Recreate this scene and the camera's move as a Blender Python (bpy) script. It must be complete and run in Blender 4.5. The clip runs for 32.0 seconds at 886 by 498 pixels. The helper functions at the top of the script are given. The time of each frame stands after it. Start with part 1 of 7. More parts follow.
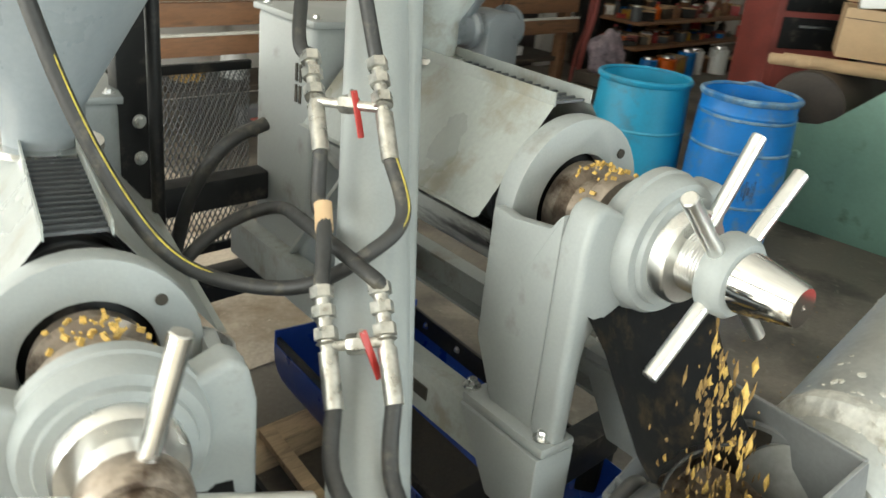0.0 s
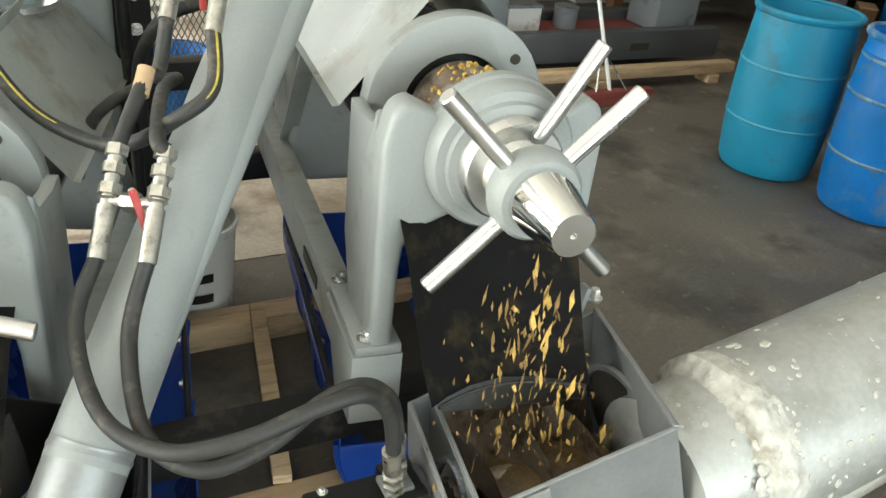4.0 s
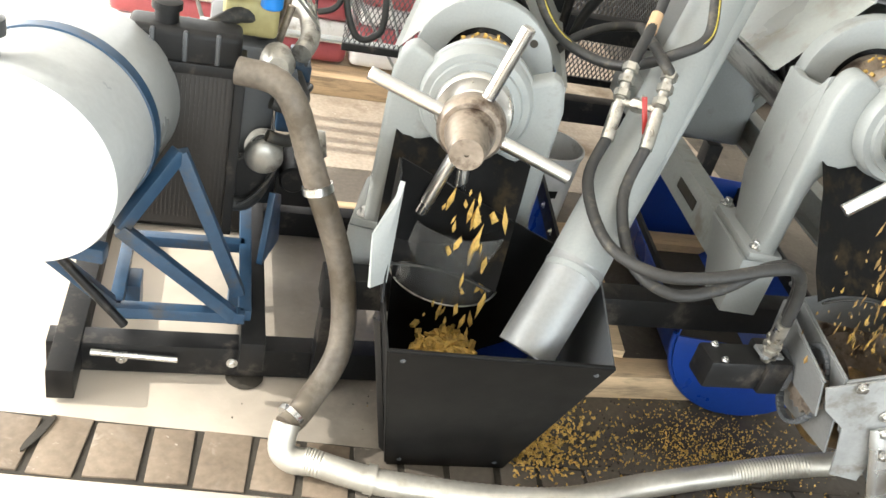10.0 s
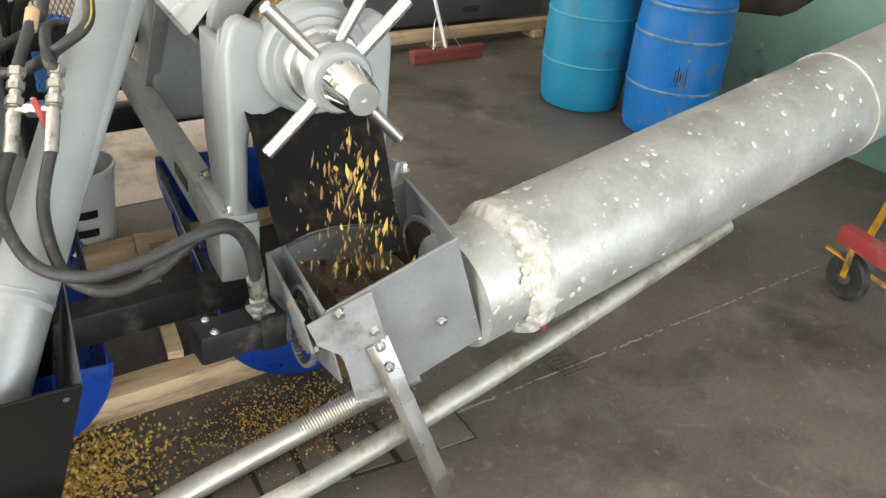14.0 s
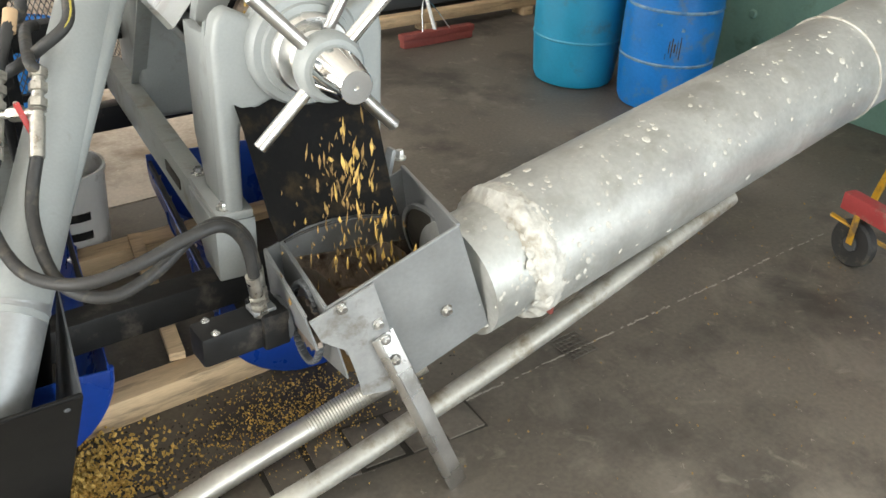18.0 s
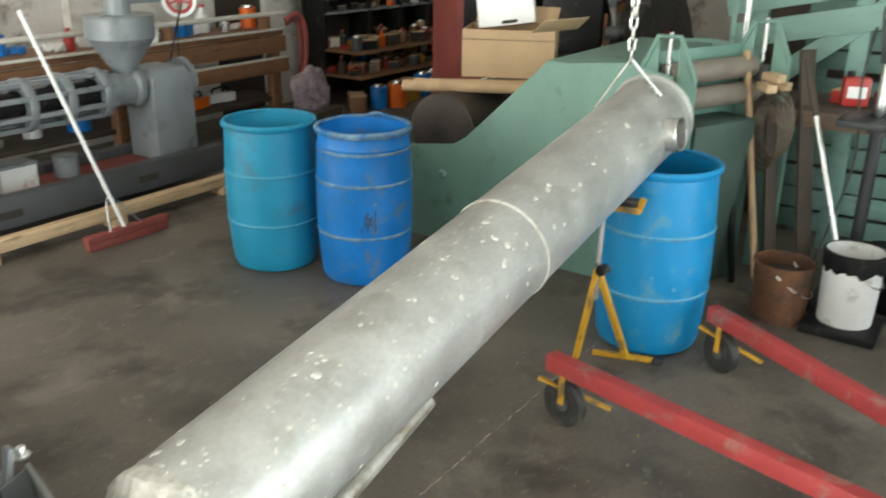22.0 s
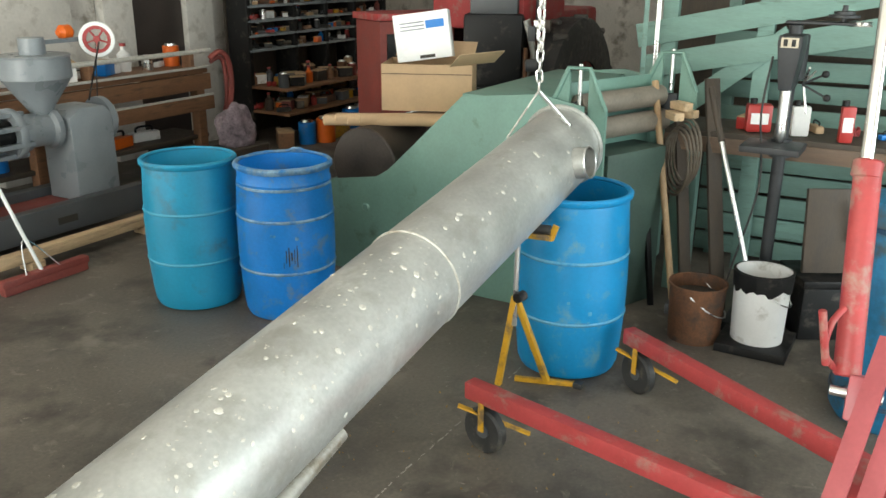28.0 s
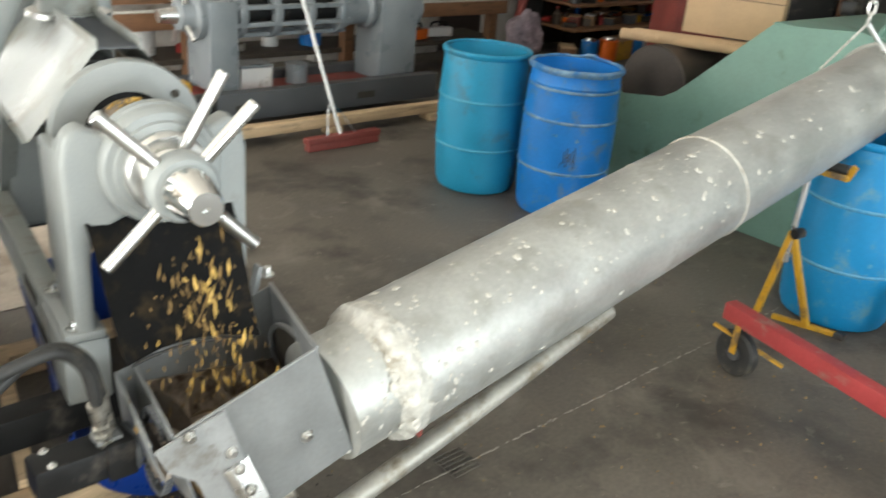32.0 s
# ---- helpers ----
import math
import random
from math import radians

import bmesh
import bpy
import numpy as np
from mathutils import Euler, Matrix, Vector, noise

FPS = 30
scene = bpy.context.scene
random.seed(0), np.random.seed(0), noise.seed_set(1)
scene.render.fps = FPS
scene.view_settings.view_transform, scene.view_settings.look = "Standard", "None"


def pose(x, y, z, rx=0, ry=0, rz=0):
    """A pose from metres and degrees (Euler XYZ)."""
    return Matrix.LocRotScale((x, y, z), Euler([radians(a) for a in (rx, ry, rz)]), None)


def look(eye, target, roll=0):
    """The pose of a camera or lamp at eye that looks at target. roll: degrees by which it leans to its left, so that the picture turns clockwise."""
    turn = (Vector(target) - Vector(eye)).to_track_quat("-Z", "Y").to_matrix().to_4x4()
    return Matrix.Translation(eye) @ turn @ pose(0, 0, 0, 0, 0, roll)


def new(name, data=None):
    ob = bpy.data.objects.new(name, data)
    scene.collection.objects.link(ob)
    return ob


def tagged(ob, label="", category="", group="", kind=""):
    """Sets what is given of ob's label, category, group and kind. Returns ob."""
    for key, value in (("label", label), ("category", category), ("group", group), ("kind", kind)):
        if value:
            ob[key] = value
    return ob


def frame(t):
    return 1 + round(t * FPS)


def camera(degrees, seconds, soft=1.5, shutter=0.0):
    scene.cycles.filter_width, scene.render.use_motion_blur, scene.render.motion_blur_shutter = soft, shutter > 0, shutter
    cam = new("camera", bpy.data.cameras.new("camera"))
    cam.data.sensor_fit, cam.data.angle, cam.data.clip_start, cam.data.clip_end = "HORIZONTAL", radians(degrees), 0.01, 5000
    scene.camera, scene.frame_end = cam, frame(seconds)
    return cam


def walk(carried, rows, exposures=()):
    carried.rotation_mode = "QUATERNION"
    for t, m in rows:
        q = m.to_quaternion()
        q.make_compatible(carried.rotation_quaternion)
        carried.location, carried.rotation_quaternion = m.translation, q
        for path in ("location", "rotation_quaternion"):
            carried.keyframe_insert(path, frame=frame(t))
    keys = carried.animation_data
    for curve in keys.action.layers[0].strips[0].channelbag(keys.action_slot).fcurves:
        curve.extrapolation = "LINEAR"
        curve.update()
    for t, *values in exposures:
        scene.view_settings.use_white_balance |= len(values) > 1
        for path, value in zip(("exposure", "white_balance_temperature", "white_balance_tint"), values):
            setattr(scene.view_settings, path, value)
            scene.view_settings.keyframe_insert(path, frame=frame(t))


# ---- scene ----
cam = camera(55.0, 32.0, 1.5, 0.5)
PATH = [
    (0, (-0.178, 0.052, 1.763), (-0.075, 1.889, 0.984), 6.2),
    (0.5, (0.041, 0.095, 1.769), (-0.021, 1.913, 0.94), 7.4),
    (1, (0.185, 0.228, 1.752), (0.064, 2.026, 0.89), 5.1),
    (1.5, (0.348, 0.234, 1.764), (0.078, 1.999, 0.861), 6.2),
    (2, (0.530, 0.184, 1.769), (0.132, 1.904, 0.848), 6.4),
    (2.5, (0.603, 0.179, 1.767), (0.155, 1.87, 0.797), 6.0),
    (4.5, (0.644, 0.178, 1.765), (0.203, 1.862, 0.781), 6.8),
    (5, (0.634, 0.162, 1.763), (0.204, 1.854, 0.788), 5.6),
    (5.5, (0.594, 0.096, 1.783), (0.265, 1.815, 0.815), 6.1),
    (6, (0.609, 0.016, 1.789), (0.346, 1.717, 0.77), 7.4),
    (6.5, (0.687, -0.087, 1.814), (0.419, 1.615, 0.799), 8.8),
    (7, (0.788, -0.189, 1.833), (0.36, 1.49, 0.835), 7.4),
    (7.5, (0.865, -0.258, 1.828), (0.374, 1.386, 0.8), 6.4),
    (8, (0.805, -0.316, 1.821), (0.274, 1.284, 0.746), 8.6),
    (8.5, (0.673, -0.442, 1.736), (0.006, 1.068, 0.606), 11.9),
    (9, (0.449, -0.633, 1.697), (-0.264, 0.84, 0.548), 14.6),
    (9.5, (0.337, -0.676, 1.745), (-0.371, 0.842, 0.652), 15.2),
    (10, (0.299, -0.699, 1.754), (-0.429, 0.839, 0.702), 14.8),
    (10.5, (0.306, -0.703, 1.744), (-0.422, 0.83, 0.686), 14.5),
    (11, (0.284, -0.715, 1.754), (-0.468, 0.812, 0.704), 14.1),
    (11.5, (0.454, -0.654, 1.721), (-0.283, 0.886, 0.679), 11.1),
    (12, (0.734, -0.49, 1.787), (0.166, 1.114, 0.737), 7.5),
    (12.5, (0.867, -0.449, 1.808), (0.501, 1.244, 0.807), 6.0),
    (13, (0.915, -0.433, 1.816), (0.626, 1.283, 0.83), 5.1),
    (13.5, (0.93, -0.423, 1.818), (0.711, 1.306, 0.837), 5.1),
    (14, (0.928, -0.415, 1.81), (0.752, 1.319, 0.829), 5.6),
    (14.5, (0.92, -0.414, 1.806), (0.751, 1.315, 0.816), 5.8),
    (16.5, (0.899, -0.389, 1.791), (0.729, 1.327, 0.777), 4.4),
    (17, (0.906, -0.379, 1.802), (0.735, 1.341, 0.796), 3.5),
    (17.5, (0.912, -0.374, 1.802), (0.75, 1.352, 0.804), 3.6),
    (18, (0.912, -0.367, 1.796), (0.746, 1.348, 0.78), 3.0),
    (18.5, (0.913, -0.359, 1.796), (0.764, 1.355, 0.775), 2.7),
    (19, (0.914, -0.333, 1.786), (0.771, 1.375, 0.755), 3.0),
    (19.5, (0.925, -0.264, 1.781), (0.728, 1.436, 0.745), 4.7),
    (20, (0.942, -0.16, 1.763), (0.683, 1.521, 0.711), 4.3),
    (20.5, (0.99, -0.067, 1.802), (0.875, 1.632, 0.753), 1.3),
    (21, (1.073, -0.062, 1.858), (1.181, 1.695, 0.908), 0.6),
    (21.5, (1.111, -0.058, 1.891), (1.349, 1.75, 1.068), 0.4),
    (22, (1.175, -0.029, 1.954), (1.555, 1.8, 1.24), 0.7),
    (22.5, (1.246, -0.048, 1.98), (1.744, 1.777, 1.332), 0.9),
    (23, (1.274, -0.039, 1.969), (1.819, 1.776, 1.33), 0.9),
    (23.5, (1.276, -0.039, 1.97), (1.828, 1.77, 1.321), 0.4),
    (24, (1.281, -0.047, 1.97), (1.844, 1.762, 1.327), 0.2),
    (24.5, (1.286, -0.052, 1.973), (1.864, 1.752, 1.334), 0.0),
    (26.5, (1.287, -0.065, 1.971), (1.836, 1.747, 1.326), -0.0),
    (27, (1.277, -0.07, 1.962), (1.792, 1.75, 1.311), 0.6),
    (27.5, (1.267, -0.093, 1.971), (1.761, 1.732, 1.317), 0.1),
    (28, (1.275, -0.089, 1.958), (1.792, 1.734, 1.318), 0.3),
    (28.5, (1.275, -0.103, 1.97), (1.811, 1.713, 1.328), 0.3),
    (29, (1.278, -0.1, 1.961), (1.817, 1.715, 1.318), 0.0),
    (29.5, (1.278, -0.092, 1.96), (1.807, 1.725, 1.313), 0.5),
    (30, (1.268, -0.096, 1.961), (1.788, 1.721, 1.307), 0.4),
    (30.5, (1.237, -0.101, 1.921), (1.711, 1.726, 1.262), 1.7),
    (31, (1.097, -0.168, 1.885), (1.416, 1.681, 1.194), 2.8),
    (31.5, (1.086, -0.221, 1.863), (1.247, 1.632, 1.126), 3.7),
    (32, (1.061, -0.288, 1.849), (1.043, 1.54, 1.038), 5.4),
]
walk(cam, [(t, look(eye, target, roll)) for t, eye, target, roll in PATH], [(0, -0.22, 6500, 2), (5, -0.14, 6500, 3), (7, 0.05, 6500, 7), (10.5, 0.12, 6500, 9), (13, -0.02, 6500, 9), (17, -0.12, 6500, 9), (21, -0.12, 6500, 6), (23, -0.06, 6500, 4), (30, -0.06, 6500, 4), (32, -0.1, 6500, 7)])

# ---- world and light ----
world = bpy.data.worlds.new("world")
scene.world = world
world.use_nodes = True
_n, _l = world.node_tree.nodes, world.node_tree.links
sky = _n.new("ShaderNodeTexSky")
sky.sky_type = "NISHITA"
sky.sun_disc = False
sky.sun_elevation, sky.sun_rotation = radians(31), radians(285)
_l.new(sky.outputs[0], _n["Background"].inputs[0])
_n["Background"].inputs[1].default_value = 0.12

TURN = 44.0   # the building and its machines stand turned against the first view


def g(u, v, z=0.0, turn=0.0, rx=0.0, ry=0.0):
    """A pose in the building's own axes: u along the back wall, v towards it."""
    return pose(0, 0, 0, 0, 0, TURN) @ pose(u, v, z, rx, ry, turn)


def lamp(name, kind, m, energy, color=(1, 1, 1), size=1.0, size_y=1.0, angle=0.5):
    data = bpy.data.lights.new(name, kind)
    data.energy, data.color = energy, color
    if kind == "AREA":
        data.shape, data.size, data.size_y = "RECTANGLE", size, size_y
    if kind == "SUN":
        data.angle = radians(angle)
    ob = new(name, data)
    ob.matrix_world = m
    return ob


# ---- materials ----
def material(name, color, rough=0.5, metal=0.0, vary=0.15, scale=6.0, grain=60.0, bump=0.15, dirt=None, dirt_amount=0.0, dirt_scale=3.0,
             rough_vary=0.12, coat=0.0, stretch=(1, 1, 1), piece=0.0, transmission=0.0, emit=0.0, spec=0.5):
    """A painted, metal, wood or mineral surface: tone in two scales, stains with a shape of their own, fine relief."""
    mat = bpy.data.materials.new(name)
    mat.use_nodes = True
    nt = mat.node_tree
    n, l = nt.nodes, nt.links
    bsdf = n["Principled BSDF"]
    co = n.new("ShaderNodeTexCoord")
    mp = n.new("ShaderNodeMapping")
    mp.inputs["Scale"].default_value = stretch
    l.new(co.outputs["Object"], mp.inputs[0])
    big = n.new("ShaderNodeTexNoise")
    big.inputs["Scale"].default_value, big.inputs["Detail"].default_value = scale, 5
    fine = n.new("ShaderNodeTexNoise")
    fine.inputs["Scale"].default_value, fine.inputs["Detail"].default_value = grain, 3
    l.new(mp.outputs[0], big.inputs["Vector"])
    l.new(mp.outputs[0], fine.inputs["Vector"])
    add = n.new("ShaderNodeMath")
    add.operation = "MULTIPLY_ADD"
    l.new(fine.outputs[0], add.inputs[0])
    add.inputs[1].default_value = 0.45
    l.new(big.outputs[0], add.inputs[2])
    lo, hi = [max(0, c * (1 - vary)) for c in color], [min(1, c * (1 + vary)) for c in color]
    ramp = n.new("ShaderNodeValToRGB")
    ramp.color_ramp.elements[0].position, ramp.color_ramp.elements[1].position = 0.5, 0.95
    ramp.color_ramp.elements[0].color, ramp.color_ramp.elements[1].color = (*lo, 1), (*hi, 1)
    l.new(add.outputs[0], ramp.inputs[0])
    out = ramp.outputs[0]
    if piece:
        info = n.new("ShaderNodeObjectInfo")
        hsv = n.new("ShaderNodeHueSaturation")
        mr = n.new("ShaderNodeMapRange")
        mr.inputs[3].default_value, mr.inputs[4].default_value = 1 - piece, 1 + piece
        l.new(info.outputs["Random"], mr.inputs[0])
        l.new(mr.outputs[0], hsv.inputs["Value"])
        l.new(out, hsv.inputs["Color"])
        out = hsv.outputs[0]
    if dirt is not None:
        spot = n.new("ShaderNodeTexNoise")
        spot.inputs["Scale"].default_value, spot.inputs["Detail"].default_value, spot.inputs["Roughness"].default_value = dirt_scale, 8, 0.65
        l.new(mp.outputs[0], spot.inputs["Vector"])
        cut = n.new("ShaderNodeMapRange")
        cut.inputs[1].default_value, cut.inputs[2].default_value = 0.62 - 0.3 * dirt_amount, 0.74 - 0.25 * dirt_amount
        l.new(spot.outputs[0], cut.inputs[0])
        mix = n.new("ShaderNodeMix")
        mix.data_type = "RGBA"
        l.new(cut.outputs[0], mix.inputs[0])
        l.new(out, mix.inputs[6])
        mix.inputs[7].default_value = (*dirt, 1)
        out = mix.outputs[2]
    l.new(out, bsdf.inputs["Base Color"])
    rr = n.new("ShaderNodeMapRange")
    rr.inputs[1].default_value, rr.inputs[2].default_value = 0.3, 0.7
    rr.inputs[3].default_value, rr.inputs[4].default_value = max(0.02, rough - rough_vary), min(1, rough + rough_vary)
    l.new(big.outputs[0], rr.inputs[0])
    l.new(rr.outputs[0], bsdf.inputs["Roughness"])
    bsdf.inputs["Metallic"].default_value = metal
    bsdf.inputs["Coat Weight"].default_value = coat
    bsdf.inputs["Specular IOR Level"].default_value = spec
    bsdf.inputs["Transmission Weight"].default_value = transmission
    if emit:
        l.new(out, bsdf.inputs["Emission Color"])
        bsdf.inputs["Emission Strength"].default_value = emit
    if bump:
        b = n.new("ShaderNodeBump")
        b.inputs["Strength"].default_value, b.inputs["Distance"].default_value = bump, 0.004
        l.new(add.outputs[0], b.inputs["Height"])
        l.new(b.outputs[0], bsdf.inputs["Normal"])
    return mat


# ---- shapes ----
def thing(name, m, label, category, group="", kind=""):
    ob = new(name)
    ob.empty_display_size = 0.1
    ob.matrix_world = m
    return tagged(ob, label, category, group, kind)


def finish(bm, smooth=True, angle=40):
    bmesh.ops.remove_doubles(bm, verts=bm.verts, dist=1e-5)
    bmesh.ops.recalc_face_normals(bm, faces=bm.faces)
    if smooth:
        for f in bm.faces:
            f.smooth = True
        for e in bm.edges:
            if len(e.link_faces) == 2 and e.calc_face_angle(0) > radians(angle):
                e.smooth = False


def part(name, bm, mat, parent=None, label="", m=None, smooth=True):
    """Links a bmesh as one mesh object, under a thing or a part."""
    finish(bm, smooth)
    me = bpy.data.meshes.new(name)
    bm.to_mesh(me)
    bm.free()
    me.materials.append(mat)
    ob = new(name, me)
    if parent is not None:
        ob.parent = parent
    if m is not None:
        ob.matrix_local = m
    return tagged(ob, label)


def structure(name, bm, mat, label, category, m=None, kind="structure"):
    ob = part(name, bm, mat, None, "", m)
    return tagged(ob, label, category, "", kind)


def put(bm, verts, m):
    bmesh.ops.transform(bm, matrix=m, verts=verts)


def box(size, at=(0, 0, 0), bevel=0.004, bm=None, turn=(0, 0, 0), segs=2):
    bm = bm or bmesh.new()
    other = bmesh.new()
    bmesh.ops.create_cube(other, size=1)
    bmesh.ops.scale(other, vec=size, verts=other.verts)
    if bevel:
        bmesh.ops.bevel(other, geom=list(other.edges), offset=min(bevel, 0.45 * min(size)), segments=segs, affect="EDGES", profile=0.6)
    put(other, other.verts, pose(*at, *turn))
    return merge(bm, other)


def merge(bm, other):
    me = bpy.data.meshes.new("tmp")
    other.to_mesh(me)
    other.free()
    bm.from_mesh(me)
    bpy.data.meshes.remove(me)
    return bm


def lathe(profile, n=32, bm=None, m=None, cap=True, arc=360.0):
    """Turns (radius, height) pairs about z. m places the result."""
    other = bmesh.new()
    rings = []
    full = arc > 359
    steps = n if full else n + 1
    for r, h in profile:
        rings.append([other.verts.new((r * math.cos(radians(arc) * k / n), r * math.sin(radians(arc) * k / n), h)) for k in range(steps)])
    for a, b in zip(rings, rings[1:]):
        for k in range(n):
            j = (k + 1) % steps
            other.faces.new((a[k], a[j], b[j], b[k]))
    if cap and full:
        for ring in (rings[0], rings[-1]):
            if (ring[0].co - ring[1].co).length > 1e-6:
                other.faces.new(ring)
    if m is not None:
        put(other, other.verts, m)
    return merge(bm or bmesh.new(), other)


def extrude(outline, depth, bm=None, m=None, bevel=0.0, segs=2):
    """An outline in x and z, made depth thick along y (from 0 to depth)."""
    other = bmesh.new()
    f = other.faces.new([other.verts.new((x, 0, z)) for x, z in outline])
    ext = bmesh.ops.extrude_face_region(other, geom=[f])
    bmesh.ops.translate(other, vec=(0, depth, 0), verts=[v for v in ext["geom"] if isinstance(v, bmesh.types.BMVert)])
    if bevel:
        bmesh.ops.recalc_face_normals(other, faces=other.faces)
        edges = [e for e in other.edges if e.calc_face_angle(0) > 0.6]
        bmesh.ops.bevel(other, geom=edges, offset=bevel, segments=segs, affect="EDGES", profile=0.6)
    if m is not None:
        put(other, other.verts, m)
    return merge(bm or bmesh.new(), other)


def smooth_path(points, per=6):
    pts = [Vector(p) for p in points]
    if len(pts) < 3:
        return pts
    out = []
    for i in range(len(pts) - 1):
        p0, p1, p2, p3 = pts[max(0, i - 1)], pts[i], pts[i + 1], pts[min(len(pts) - 1, i + 2)]
        for k in range(per):
            t = k / per
            out.append(0.5 * ((2 * p1) + (p2 - p0) * t + (2 * p0 - 5 * p1 + 4 * p2 - p3) * t * t + (3 * p1 - p0 - 3 * p2 + p3) * t ** 3))
    return out + [pts[-1]]


def tube(points, r, n=12, bm=None, per=6, cap=True, ridge=0.0, hollow=0.0):
    """A round tube along points; r a number or a function of the way along it; ridge makes rings."""
    pts = smooth_path(points, per) if per else [Vector(p) for p in points]
    other = bmesh.new()
    rings = []
    side = None
    for i, p in enumerate(pts):
        d = (pts[min(i + 1, len(pts) - 1)] - pts[max(i - 1, 0)]).normalized()
        if side is None:
            side = d.orthogonal().normalized()
        side = (side - d * side.dot(d)).normalized()
        up = d.cross(side)
        rad = r(i / (len(pts) - 1)) if callable(r) else r
        rad += ridge * (i % 2)
        rings.append([other.verts.new(p + rad * (math.cos(2 * math.pi * k / n) * side + math.sin(2 * math.pi * k / n) * up)) for k in range(n)])
    for a, b in zip(rings, rings[1:]):
        for k in range(n):
            other.faces.new((a[k], a[(k + 1) % n], b[(k + 1) % n], b[k]))
    if cap:
        other.faces.new(rings[0])
        other.faces.new(rings[-1])
    return merge(bm or bmesh.new(), other)


def rod(a, b, r, n=16, bm=None, bevel=0.15):
    """A straight round bar from a to b with softened ends."""
    a, b = Vector(a), Vector(b)
    L = (b - a).length
    e = min(r * bevel, L / 3)
    m = Matrix.Translation(a) @ (b - a).to_track_quat("Z", "Y").to_matrix().to_4x4()
    return lathe([(r - e, 0), (r, e), (r, L - e), (r - e, L)], n, bm, m)


def bar(a, b, w, h, bm=None, bevel=0.003, up=(0, 0, 1)):
    """A straight rectangular bar from a to b, w wide and h high."""
    a, b = Vector(a), Vector(b)
    d = (b - a).normalized()
    u = Vector(up)
    x = d.cross(u).normalized()
    z = x.cross(d)
    rot = Matrix((x, d, z)).transposed().to_4x4()
    other = box((w, (b - a).length, h), bevel=bevel)
    put(other, other.verts, Matrix.Translation((a + b) / 2) @ rot)
    return merge(bm or bmesh.new(), other)


def panel(corners, thick=0.005):
    """A flat or slightly warped sheet through its corners, given thickness."""
    bm = bmesh.new()
    v = [bm.verts.new(c) for c in corners]
    mid = bm.verts.new(sum((Vector(c) for c in corners), Vector()) / len(corners))
    for a, b in zip(v, v[1:] + v[:1]):
        bm.faces.new((a, b, mid))
    bmesh.ops.recalc_face_normals(bm, faces=bm.faces)
    bmesh.ops.solidify(bm, geom=bm.faces[:], thickness=thick)
    return bm


def bolt_head(at, r=0.012, h=0.01, m=None, bm=None):
    """A hexagon head with a washer, standing on its z."""
    other = lathe([(r * 1.6, 0), (r * 1.6, h * 0.25), (r, h * 0.25)], 14)
    lathe([(r, h * 0.2), (r, h * 1.1), (r * 0.8, h * 1.3)], 6, other)
    put(other, other.verts, Matrix.Translation(at) @ (m or Matrix()))
    return merge(bm or bmesh.new(), other)


FRONT = pose(0, 0, 0, 90, 0, 0)   # turns z to -y

lamp("door_daylight_west", "AREA", g(-4.9, 1.85, 1.75) @ pose(0, 0, 0, 0, -90, 0), 790, (1, 0.985, 0.96), 3.4, 7.0)
lamp("door_daylight_south", "AREA", g(2.4, -5.3, 1.75) @ pose(0, 0, 0, 90, 0, 0), 495, (0.93, 0.98, 1.0), 7.5, 3.4)
lamp("sun", "SUN", g(0, 0) @ look((-6.0, 1.2, 3.4), (-0.4, 0.9, 0.0)), 5.0, (1, 0.95, 0.87), angle=0.5)
lamp("door_daylight_north", "AREA", g(-0.95, 6.15, 1.55) @ pose(0, 0, 0, -90, 0, 0), 150, (1, 0.985, 0.95), 4.6, 2.8)

